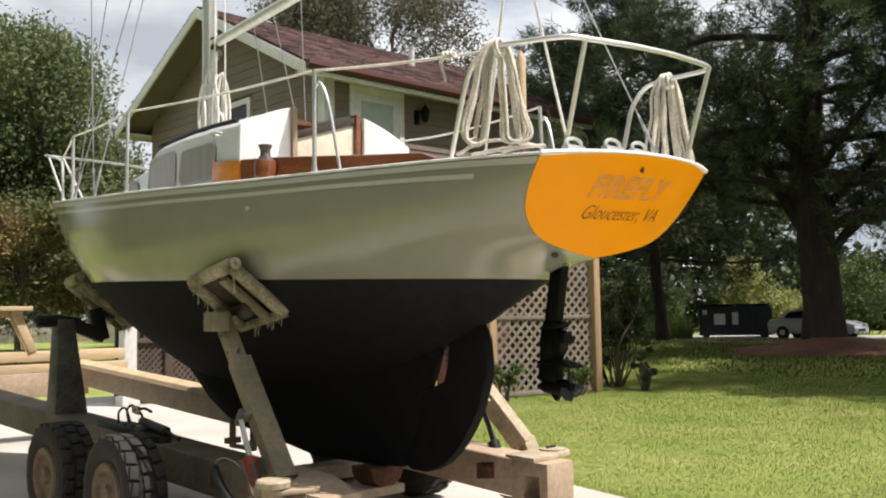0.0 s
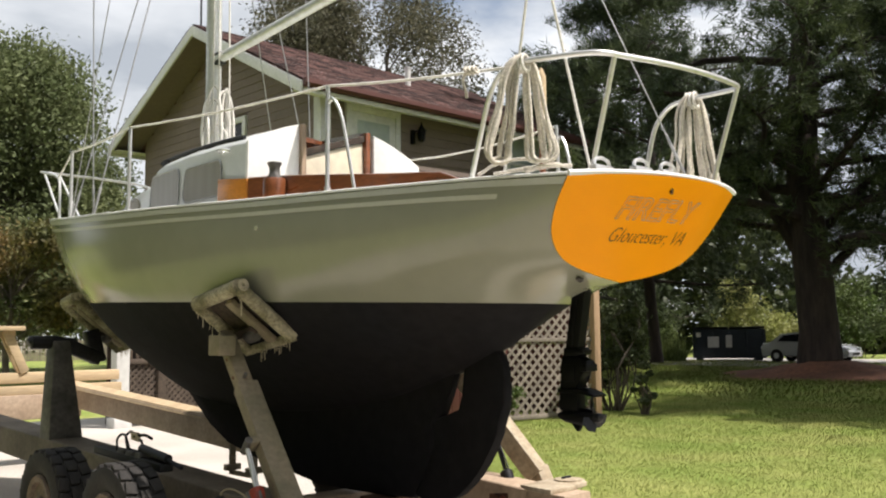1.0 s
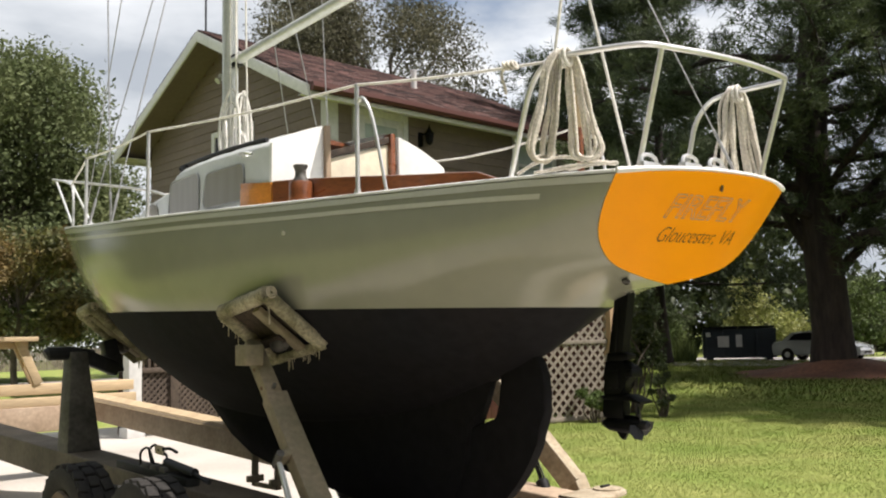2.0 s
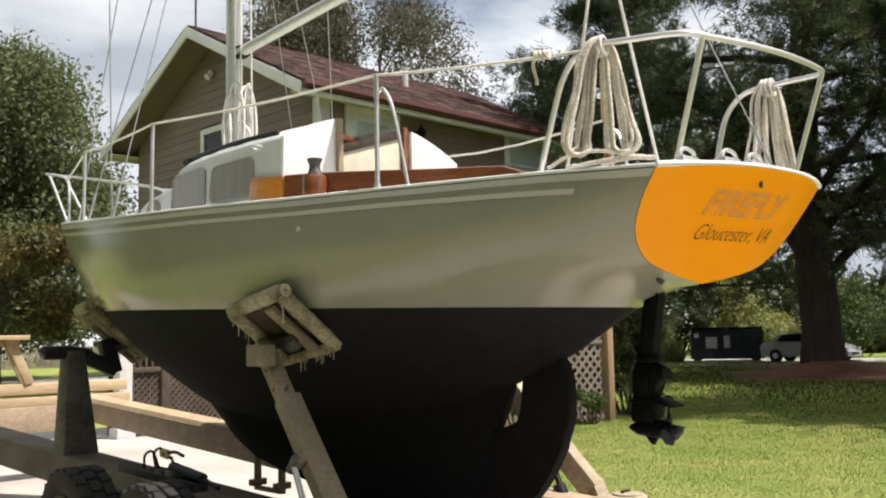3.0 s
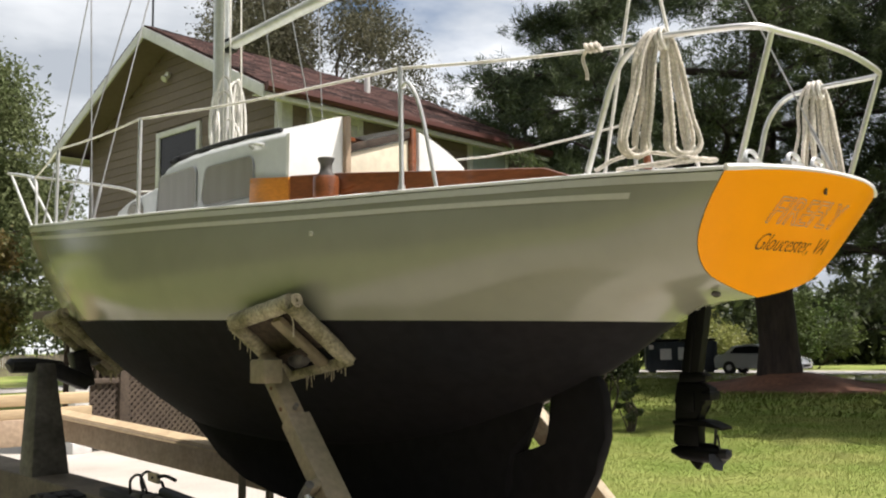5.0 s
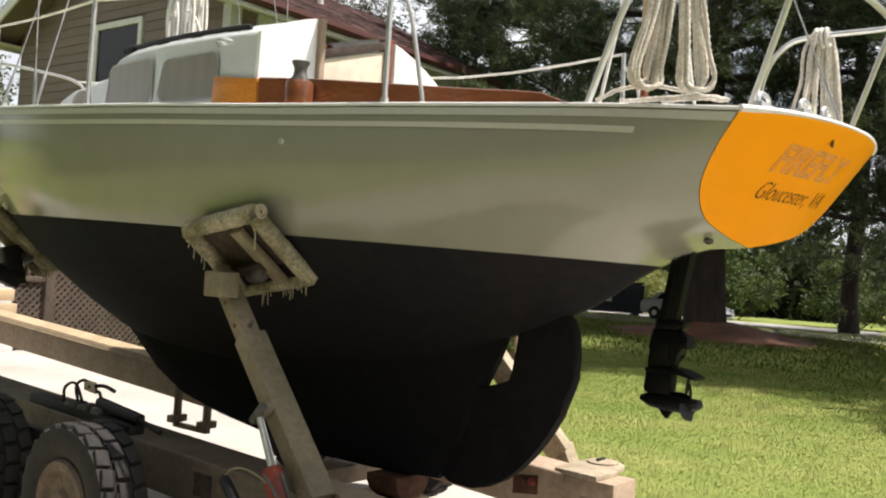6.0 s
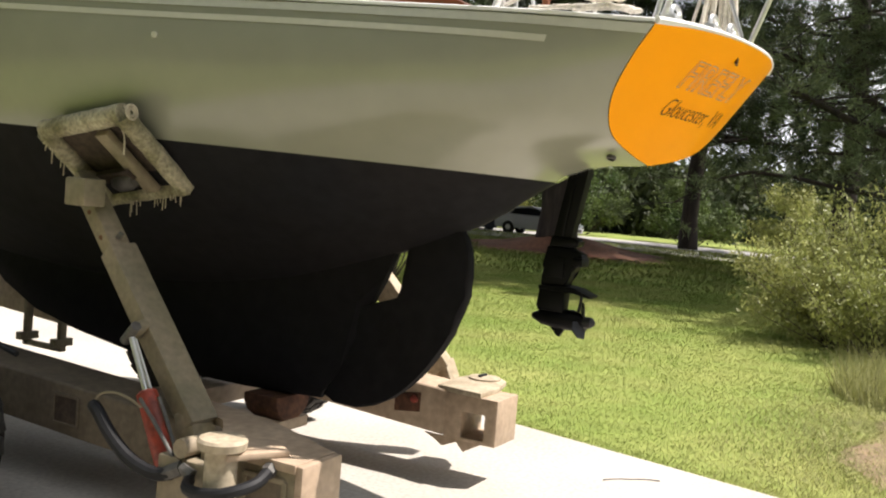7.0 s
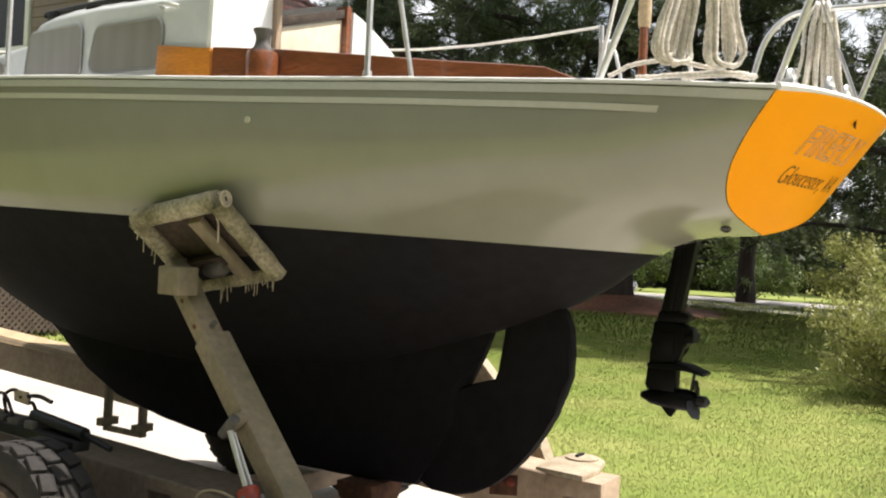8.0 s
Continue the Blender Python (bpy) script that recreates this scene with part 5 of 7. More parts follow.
    beam(bm, (-0.73, 5.32, 1.372), (-0.465, 5.32, 1.256), 0.11, 0.11, 0.013)
    beam(bm, (-0.477, 5.32, 1.23), (-0.543, 5.34, 1.505), 0.12, 0.11, 0.013, (0, 1, 0))
    part("forward_arm", bm, M_DARKMET, tower, "dark cranked arm")
    pad(-1, (0.73, 5.20, 1.775), 0.22, 0.66, "", (0.66, 0.10, -0.50))
    # guide roller on the port rail end
    bm = bmesh.new()
    c = Matrix.Translation((-1.325, 1.255, 0))
    lathe(bm, [(0.057, 0.03), (0.057, 0.560), (0.084, 0.565), (0.088, 0.592), (0.080, 0.602), (0.03, 0.604)], 24, c)
    part("guide_roller", bm, M_PALE, tr, "pale capped guide post at the rail end")
    bm = bmesh.new()
    box(bm, (-1.21, 1.0, 0.24), (-0.985, 1.46, 0.50), 0.014)
    stub = part("rail_end", bm, M_ARMSHADE, tr, "tan box-section end of the rail")
    bm = bmesh.new()
    box(bm, (-1.217, 0.985, 0.236), (-0.978, 1.02, 0.528), 0.010)
    part("end_cap", bm, M_TRAILER, stub, "lighter tan end cap of the rail")
    # pocket drawn as a flat plate, its inner shade put into the colour
    bm = bmesh.new()
    slab(bm, [(1.07, 0.29), (1.23, 0.29), (1.23, 0.45), (1.07, 0.45)], "x", -1.214, -1.208)
    part("pocket", bm, M_MOSSYSHADE, stub, "darker square plate for the shade inside the rail end's pocket")
    bm = bmesh.new()
    for a, b in (((1.06, 0.28), (1.24, 0.28)), ((1.24, 0.28), (1.24, 0.46)), ((1.24, 0.46), (1.06, 0.46)), ((1.06, 0.46), (1.06, 0.28))):
        beam(bm, (-1.213, *a), (-1.213, *b), 0.02, 0.02, 0.004, (1, 0, 0))
    part("pocket_rim", bm, M_ARMSHADE, stub)
    bm = bmesh.new()
    slab(bm, [(-1.222, 1.015), (-0.982, 1.015), (-0.982, 1.06), (-0.885, 1.255), (-0.79, 1.48), (-0.72, 1.90), (-0.86, 1.90), (-0.93, 1.60), (-1.10, 1.44), (-1.222, 1.38)], "z", 0.497, 0.531, 0.005)
    part("deck_plate", bm, M_TRAILER, tr, "scuffed tan deck plate at the rail end")
    bm = bmesh.new()
    slab(bm, [(-1.36, 1.20), (-1.16, 1.09), (-1.08, 1.20), (-1.12, 1.30), (-1.30, 1.33)], "z", 0.531, 0.556, 0.006)
    part("roller_bracket", bm, M_TRAILER, tr)
    bm = bmesh.new()
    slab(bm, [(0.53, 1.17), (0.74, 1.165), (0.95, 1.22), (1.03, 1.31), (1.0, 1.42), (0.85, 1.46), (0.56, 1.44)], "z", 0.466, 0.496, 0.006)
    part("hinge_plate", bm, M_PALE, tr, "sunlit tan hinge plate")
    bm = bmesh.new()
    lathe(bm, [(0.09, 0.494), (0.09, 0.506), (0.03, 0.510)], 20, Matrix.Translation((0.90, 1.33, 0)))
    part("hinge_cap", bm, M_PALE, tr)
    bm = bmesh.new()
    box(bm, (0.86, 1.335, 0.506), (0.94, 1.355, 0.522), 0.003)
    part("hinge_bolt", bm, M_DARKMET, tr)
    # hoses by the port hinge
    hoses = (
        ([(-1.235, 2.00, 0.565), (-1.255, 1.95, 0.55), (-1.265, 1.86, 0.475), (-1.275, 1.74, 0.41), (-1.275, 1.62, 0.385), (-1.265, 1.54, 0.40)], 0.026, M_HOSE, "thick black hydraulic hose"),
        ([(-1.28, 1.44, 0.40), (-1.36, 1.37, 0.405), (-1.41, 1.27, 0.42), (-1.40, 1.17, 0.44), (-1.32, 1.11, 0.465), (-1.23, 1.12, 0.49)], 0.022, M_HOSE, "black hydraulic hose"),
        ([(-1.235, 2.00, 0.575), (-1.23, 1.97, 0.615), (-1.22, 1.91, 0.630), (-1.20, 1.85, 0.615), (-1.17, 1.81, 0.58)], 0.005, M_ARMSHADE, "thin pale tubing"),
        ([(-1.19, 1.80, 0.62), (-1.20, 1.72, 0.56), (-1.23, 1.62, 0.50), (-1.25, 1.55, 0.45)], 0.008, M_TRAILDK, "small steel pipe along the cylinder"),
        ([(-1.15, 1.74, 0.63), (-1.17, 1.67, 0.55), (-1.21, 1.58, 0.47)], 0.008, M_TRAILDK, "small steel pipe along the cylinder"))
    for p, r, m, text in hoses:
        bm = bmesh.new()
        tube(bm, smooth_path(p, 6), r, 10)
        part("hose" if m is M_HOSE else "pipe", bm, m, tr, text)
    # threaded unions at the hose ends
    for a, b, r in (((-1.265, 1.56, 0.395), (-1.262, 1.49, 0.43), 0.030), ((-1.262, 1.49, 0.43), (-1.27, 1.43, 0.415), 0.024), ((-1.24, 1.12, 0.485), (-1.205, 1.125, 0.50), 0.028)):
        bm = bmesh.new()
        tube(bm, [a, b], r, 6)
        part("hose_union", bm, M_TRAILDK, tr, "grimy hexagonal union")
    bm = bmesh.new()
    box(bm, (-1.26, 1.38, 0.26), (-1.15, 1.62, 0.46), 0.012)
    tube(bm, [(-1.27, 1.50, 0.50), (-1.15, 1.50, 0.50)], 0.036, 14)
    part("hinge_bracket", bm, M_ARMSHADE, tr, "tan bracket with the ram pin")


build_trailer()


# ---- house ----
def build_house():
    ho = thing("house", "brown lap-sided house with white trim and red shingle roof", "house")
    X0, X1, Y0, Y1, EAVE = 10.0, 19.9, 16.4, 26.2, 7.70
    ym = 21.3
    pitch = (10.45 - EAVE) / (ym - 15.85)
    COURSE = 0.25
    core = bmesh.new()
    out = [(Y0 + 0.03, -0.1), (Y1 - 0.03, -0.1), (Y1 - 0.03, 7.6), (ym, 10.1), (Y0 + 0.03, 7.6)]
    slab(core, out, "x", X0 + 0.03, X1 - 0.03)
    part("wall_core", core, M_SIDING, ho, "", 0)

    def board(bm_axis, a, b, z, fixed):
        """One lap board: a wedge proud at its lower edge."""
        bm = bmesh.new()
        h = COURSE
        prof = [(0, z), (-0.042, z), (-0.016, z + h + 0.02), (0, z + h + 0.02)]
        if bm_axis == "x":
            slab(bm, [(fixed + d, q) for d, q in prof], "x", a, b)
        else:
            slab(bm, [(fixed + d, q) for d, q in prof], "y", a, b)
        part("siding_board", bm, M_SIDING, ho, "", 0)
    holes_s = [(10.72, 12.70, 3.2, 7.55), (16.9, 18.95, 5.6, 7.72)]
    holes_g = [(19.85, 22.15, 5.9, 7.70)]
    k = 0
    while k * COURSE < 10.2:
        z = k * COURSE
        k += 1
        if z < 7.55:
            spans = [(X0 + 0.12, X1)]
            for a, b, c, d in holes_s:
                if z + COURSE > c and z < d:
                    spans = [s for p in spans for s in ((p[0], min(p[1], a)), (max(p[0], b), p[1])) if s[1] - s[0] > 0.05]
            for a, b in spans:
                board("x", a, b, z, Y0 + 0.02)
        half = min(ym - Y0 - 0.12, (10.12 - z) / pitch)
        if half > 0.2:
            spans = [(ym - half, ym + half)]
            for a, b, c, d in holes_g:
                if z + COURSE > c and z < d:
                    spans = [s for p in spans for s in ((p[0], min(p[1], a)), (max(p[0], b), p[1])) if s[1] - s[0] > 0.05]
            for a, b in spans:
                board("y", a, b, z, X0 + 0.02)
    # roof: decks, shingle courses, fascia
    def roof_z(y):
        return 10.45 - abs(y - ym) * pitch
    for s in (-1, 1):
        ye = ym + s * 5.45
        bm = bmesh.new()
        slab(bm, [(ye, roof_z(ye) - 0.16), (ym, 10.45 - 0.16), (ym, 10.45 - 0.02), (ye, roof_z(ye) - 0.02)], "x", 9.08, 20.4)
        deck = part("roof_deck", bm, M_SHINGLE, ho, "", 0)
        rnd = random.Random(7 + s)
        verts, faces = [], []
        rows = 26
        for r in range(rows):
            d0 = 5.5 * r / rows
            d1 = d0 + 5.5 / rows + 0.05
            x = 9.0 - rnd.random() * 0.4
            while x < 20.45:
                w = rnd.uniform(0.28, 0.55)
                a, b = max(9.03, x), min(20.43, x + w)
                x += w + 0.012
                if b - a < 0.05:
                    continue
                lift = 0.035 + rnd.random() * 0.012
                own = s < 0 and a < 13.6
                vs, i = ([], 0) if own else (verts, len(verts))
                for d, h in ((d0, lift), (d1, 0.006)):
                    y = ym + s * (5.5 - d)
                    z = roof_z(y) + h
                    vs += [(a, y, z), (b, y, z)]
                y = ym + s * (5.5 - d0)
                vs += [(a, y, roof_z(y)), (b, y, roof_z(y))]
                fs = [(i, i + 1, i + 3, i + 2), (i + 4, i + 5, i + 1, i)]
                if own:
                    raw("shingle", vs, fs, M_SHINGLE, deck)
                else:
                    faces += fs
        ob = raw("shingles", verts, faces, M_SHINGLE, ho, "weathered red-brown asphalt shingles")
        ob["kind"] = "stuff"
        # rake boards on the gable, white
        bm = bmesh.new()
        slab(bm, [(ye, roof_z(ye) - 0.36), (ym, 10.45 - 0.36), (ym, 10.45 - 0.05), (ye, roof_z(ye) - 0.05)], "x", 9.0, 9.06, 0.006)
        part("rake_board", bm, M_TRIM, ho, "white rake board")
        bm = bmesh.new()
        slab(bm, [(ye, roof_z(ye) - 0.20), (ym, 10.45 - 0.20), (ym, 10.45 - 0.17), (ye, roof_z(ye) - 0.17)], "x", 9.07, 10.0)
        part("soffit", bm, M_SIDING, ho, "", 0)
        # gutter and white fascia along the eaves
        bm = bmesh.new()
        g = [(ye + s * 0.14, EAVE + 0.02), (ye + s * 0.15, EAVE - 0.10), (ye + s * 0.10, EAVE - 0.18), (ye, EAVE - 0.18), (ye, EAVE + 0.02)]
        slab(bm, g, "x", 9.06, 20.4)
        part("gutter", bm, M_GUTTER, ho, "red-brown gutter")
        bm = bmesh.new()
        box(bm, (9.08, min(ye, ye - s * 0.06), EAVE - 0.31), (20.38, max(ye, ye - s * 0.06), EAVE - 0.17), 0.004)
        part("fascia", bm, M_TRIM, ho, "white fascia board")
        bm = bmesh.new()
        yy = Y0 if s < 0 else Y1
        box(bm, (9.1, min(ye, yy), EAVE - 0.20), (20.3, max(ye, yy), EAVE - 0.18))
        part("eave_soffit", bm, M_TRIM, ho, "", 0)
    # corner boards
    for x, y in ((X0, Y0), (X1, Y0)):
        bm = bmesh.new()
        box(bm, (x - 0.05, y - 0.05, 0), (x + 0.28, y + 0.06, 7.55), 0.004)
        box(bm, (x - 0.055, y - 0.052, 0), (x + 0.05, y + 0.24, 7.55), 0.004)
        part("corner_board", bm, M_TRIM, ho, "white corner board")
    # door with white casing and pale glass
    def casing(name, axis, a, b, z0, z1, w, fixed, sill):
        ob = None
        for p, q in (((a, z0), (a + w, z1)), ((b - w, z0), (b, z1)), ((a + w, z1 - w), (b - w, z1)), ((a + w, z0), (b - w, z0 + sill))):
            bm = bmesh.new()
            if axis == "x":
                box(bm, (p[0], fixed - 0.07, p[1]), (q[0], fixed + 0.05, q[1]), 0.005)
            else:
                box(bm, (fixed - 0.07, p[0], p[1]), (fixed + 0.05, q[0], q[1]), 0.005)
            ob2 = part("casing", bm, M_TRIM, ob or ho)
            ob = ob or ob2
            ob.name = name
        return ob
    door = casing("door_frame", "x", 10.78, 12.64, 3.2, 7.49, 0.17, Y0, 0.1)
    bm = bmesh.new()
    box(bm, (10.95, Y0 - 0.035, 3.3), (12.47, Y0 + 0.02, 7.32), 0.004)
    leaf = part("door_leaf", bm, M_TRIM, door, "white storm door")
    bm = bmesh.new()
    box(bm, (11.16, Y0 - 0.045, 5.3), (12.26, Y0 - 0.03, 7.10), 0.003)
    part("door_glass", bm, M_GLASSL, door, "pale reflecting door glass")
    win = casing("window_frame", "x", 16.95, 18.9, 5.65, 7.68, 0.16, Y0, 0.14)
    bm = bmesh.new()
    box(bm, (17.1, Y0 - 0.02, 5.78), (18.75, Y0 + 0.02, 7.53))
    part("window_glass", bm, M_GLASSL, win, "pale curtained window glass", 0)
    bm = bmesh.new()
    box(bm, (17.1, Y0 - 0.045, 6.62), (18.75, Y0 - 0.01, 6.70))
    part("window_rail", bm, M_TRIM, win, "", 0)
    win = casing("window_frame", "y", 19.9, 22.1, 5.95, 7.66, 0.16, X0, 0.14)
    bm = bmesh.new()
    box(bm, (X0 - 0.02, 20.06, 6.08), (X0 + 0.02, 21.94, 7.5))
    part("window_glass", bm, M_GLASSY, win, "dark window glass", 0)
    # porch lantern, floodlight, roof vent
    lamp = thing("wall_lantern", "black wall lantern beside the door", "lamp", at=(13.1, Y0 - 0.1, 6.9))
    bm = bmesh.new()
    lathe(bm, [(0.02, -0.16), (0.09, -0.10), (0.12, 0.14), (0.15, 0.16), (0.03, 0.32), (0.01, 0.42)], 8, Matrix.Translation((0.16, -0.14, 0)))
    part("cage", bm, M_BLACK, lamp)
    bm = bmesh.new()
    box(bm, (-0.06, 0.0, -0.2), (0.06, 0.1, 0.2), 0.01)
    tube(bm, smooth_path([(0, 0.05, 0.05), (0.05, -0.05, 0.16), (0.16, -0.14, 0.16)], 4), 0.02, 8)
    part("bracket", bm, M_BLACK, lamp)
    fl = thing("floodlight", "small white floodlight under the gable peak", "lamp", at=(X0 - 0.05, 21.5, 9.25))
    bm = bmesh.new()
    lathe(bm, [(0.03, 0), (0.05, 0.10), (0.11, 0.20), (0.10, 0.22)], 12, Matrix.Rotation(radians(-130), 4, "Y"))
    part("lamp_head", bm, M_TRIM, fl)
    bm = bmesh.new()
    lathe(bm, [(0.10, 0), (0.10, 0.08), (0.04, 0.12)], 12, Matrix.Rotation(radians(-90), 4, "Y"))
    part("base", bm, M_TRIM, fl)
    vent = bmesh.new()
    lathe(vent, [(0.09, roof_z(18.9) - 0.1), (0.09, roof_z(18.9) + 0.55), (0.11, roof_z(18.9) + 0.56), (0.11, roof_z(18.9) + 0.6)], 14, Matrix.Translation((15.2, 18.9, 0)))
    part("roof_vent", vent, M_TRIM, ho, "white vent pipe")
    bm = bmesh.new()
    tube(bm, [(9.3, 21.3, 10.3), (9.3, 21.3, 11.6)], 0.03, 8)
    part("aerial_mast", bm, M_DARKMET, ho, "thin aerial mast at the gable")


build_house()


# ---- lattice screens and porch posts ----
def lattice_panel(parent, a, b, z0, z1, pitch, w, t, wood=None):
    """Crossed strips between a and b, clipped to the panel."""
    a, b = Vector((*a, 0)), Vector((*b, 0))
    L = (b - a).length
    ux = (b - a).normalized()
    nn = Vector((-ux.y, ux.x, 0))
    H = z1 - z0
    for lay, s in ((0, 1), (1, -1)):
        bm = bmesh.new()
        k = -H
        while k < L + H:
            pts = []
            for tt in (0.0, H):
                u = k + (tt if s > 0 else H - tt)
                pts.append((u, tt))
            (u0, t0), (u1, t1) = pts

            def clip(u0, t0, u1, t1):
                lo, hi = 0.0, 1.0
                du = u1 - u0
                for edge, sign in ((0.0, 1), (L, -1)):
                    q = sign * (u0 - edge)
                    dq = sign * du
                    if abs(dq) > 1e-9:
                        x = -q / dq
                        if dq > 0:
                            lo = max(lo, x)
                        else:
                            hi = min(hi, x)
                    elif q < 0:
                        return None
                return (lo, hi) if hi - lo > 0.03 else None
            c = clip(u0, t0, u1, t1)
            if c:
                p = a + ux * (u0 + (u1 - u0) * c[0]) + nn * (t * lay) + Vector((0, 0, z0 + t0 + (t1 - t0) * c[0]))
                q = a + ux * (u0 + (u1 - u0) * c[1]) + nn * (t * lay) + Vector((0, 0, z0 + t0 + (t1 - t0) * c[1]))
                beam(bm, p, q, t * 0.9, w, 0, nn.cross((q - p).normalized()))
            k += pitch
        ob = part("lattice_weave", bm, wood or M_LATTICE, parent, "crossed lattice strips", 0)
        ob["kind"] = "stuff"


# brown porch wood, dark enough to carry the lattice skirt's shade
M_SKIRT = mat("brown_shaded_skirt_wood", (0.085, 0.062, 0.045), 0.8, var=0.35, big=3, fine=26, bump=0.1)


def build_lattice():
    sc = thing("lattice_screen", "tall weathered wooden lattice screen between square posts", "lattice screen", at=(0, 0, 0))
    a, b = (7.45, 8.12), (9.62, 7.75)
    lattice_panel(sc, a, b, 0.05, 1.30, 0.185, 0.05, 0.012)
    lattice_panel(sc, a, b, 1.36, 2.65, 0.185, 0.05, 0.012)
    for z in (0.03, 1.33, 2.68):
        bm = bmesh.new()
        beam(bm, (*a, z), (*b, z), 0.05, 0.07, 0.004)
        part("rail", bm, M_LATTICE, sc)
    for (x, y), w, mt in (((9.69, 7.735), 0.17, M_POSTWOOD), ((7.38, 8.14), 0.16, M_POSTWOOD)):
        bm = bmesh.new()
        box(bm, (x - w / 2, y - w / 2, -0.05), (x + w / 2, y + w / 2, 2.75), 0.01)
        part("post", bm, mt, sc, "square brown wooden post")
    # dark boards added behind the screen, so that its gaps read as shade
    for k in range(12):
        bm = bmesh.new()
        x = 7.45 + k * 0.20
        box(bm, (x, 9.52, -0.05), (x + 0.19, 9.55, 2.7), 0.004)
        part("shade_board", bm, M_GUTTER, sc, "dark board added for the shade behind the lattice")
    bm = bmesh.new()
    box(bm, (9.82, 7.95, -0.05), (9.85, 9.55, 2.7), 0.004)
    part("shade_side_board", bm, M_GUTTER, sc, "dark board added for the shade behind the lattice")
    po = thing("porch_skirt", "porch base with lattice skirt, brown balusters and posts", "porch")
    # strips in the dark brown, shade put into their colour
    lattice_panel(po, (2.95, 12.0), (3.42, 12.0), 0.05, 1.02, 0.11, 0.04, 0.012, M_SKIRT)
    lattice_panel(po, (3.58, 12.0), (5.9, 12.0), 0.05, 1.75, 0.11, 0.04, 0.012, M_SKIRT)
    for x, w, h, mt, nm in ((2.8, 0.22, 2.5, M_TRIM, "white porch post"), (3.5, 0.15, 2.5, M_SKIRT, "brown post"), (5.98, 0.15, 2.5, M_SKIRT, "brown post")):
        bm = bmesh.new()
        box(bm, (x - w / 2, 12.0 - w / 2, -0.05), (x + w / 2, 12.0 + w / 2, h), 0.012)
        if mt is M_TRIM:
            box(bm, (x - w / 2 - 0.04, 11.96 - w / 2, -0.05), (x + w / 2 + 0.04, 12.04 + w / 2, 0.16), 0.012)
        part("post", bm, mt, po, nm)
    for k in range(5):
        bm = bmesh.new()
        x = 2.97 + k * 0.105
        box(bm, (x - 0.022, 11.97, 1.08), (x + 0.022, 12.02, 2.0), 0.004)
        part("baluster", bm, M_SKIRT, po)
    for lo, hi in (((2.7, 11.9, 2.02), (6.1, 13.4, 2.14)), ((2.92, 11.95, 1.01), (3.43, 12.04, 1.09))):
        bm = bmesh.new()
        box(bm, lo, hi, 0.006)
        part("porch_floor" if lo[2] > 2 else "rail", bm, M_SKIRT, po)
    # dark boards added behind the porch lattice, standing for the crawl space's shade
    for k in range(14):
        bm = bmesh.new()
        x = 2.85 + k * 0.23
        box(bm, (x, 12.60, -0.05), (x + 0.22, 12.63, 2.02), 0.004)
        part("shade_board", bm, M_HOLLOW, po, "dark board added for the shade behind the lattice")


build_lattice()


# ---- plants ----
def leaf_cloud(rng, centres, radii, per, size, flat=0.0, shell=0.45):
    """Leaves as small bent diamonds scattered through ellipsoids: thinner inside, ragged outside."""
    verts, faces = [], []
    for c, r, n in zip(centres, radii, per):
        d = rng.normal(size=(n, 3))
        d /= np.linalg.norm(d, axis=1)[:, None]
        rad = (shell + (1 - shell) * rng.random(n) ** 0.6) * (1 + 0.22 * rng.normal(size=n))
        p = np.asarray(c) + d * rad[:, None] * np.asarray(r)
        a = rng.normal(size=(n, 3))
        a[:, 2] *= 1 - flat
        a /= np.linalg.norm(a, axis=1)[:, None]
        b = np.cross(a, rng.normal(size=(n, 3)) + d * 0.8)
        b /= np.linalg.norm(b, axis=1)[:, None]
        s = size * (0.6 + 0.8 * rng.random(n))[:, None]
        base = len(verts)
        q = np.stack([p - a * s, p + b * s * 0.45 + a * s * 0.1, p + a * s, p - b * s * 0.45 + a * s * 0.1], 1).reshape(-1, 3)
        verts += q.tolist()
        faces += [(base + 4 * i, base + 4 * i + 1, base + 4 * i + 2, base + 4 * i + 3) for i in range(n)]
    return verts, faces


def needle_cloud(rng, tips, n_needles, length, spread):
    """Tufts of long needles at the twig tips, each needle a thin triangle."""
    verts, faces = [], []
    for p, d in tips:
        k = n_needles
        v = rng.normal(size=(k, 3)) * spread + np.asarray(d) * 0.9
        v /= np.linalg.norm(v, axis=1)[:, None]
        w = np.cross(v, rng.normal(size=(k, 3)))
        w /= np.linalg.norm(w, axis=1)[:, None]
        ln = (length * (0.6 + 0.6 * rng.random(k)))[:, None]
        o = np.asarray(p) - v * ln * 0.1 + rng.normal(size=(k, 3)) * length * 0.35
        b = len(verts)
        q = np.stack([o - w * length * 0.055, o + w * length * 0.055, o + v * ln], 1).reshape(-1, 3)
        verts += q.tolist()
        faces += [(b + 3 * i, b + 3 * i + 1, b + 3 * i + 2) for i in range(k)]
    return verts, faces


def limb(bm, a, b, r0, r1, rnd, bend=0.12, seg=7):
    a, b = Vector(a), Vector(b)
    L = (b - a).length
    m1 = a.lerp(b, 0.35) + Vector((rnd.uniform(-1, 1), rnd.uniform(-1, 1), rnd.uniform(-0.5, 1))) * L * bend
    m2 = a.lerp(b, 0.7) + Vector((rnd.uniform(-1, 1), rnd.uniform(-1, 1), rnd.uniform(-0.5, 1))) * L * bend
    pts = smooth_path([a, m1, m2, b], 3)
    tube(bm, pts, [r0 + (r1 - r0) * i / (len(pts) - 1) for i in range(len(pts))], seg)
    return pts


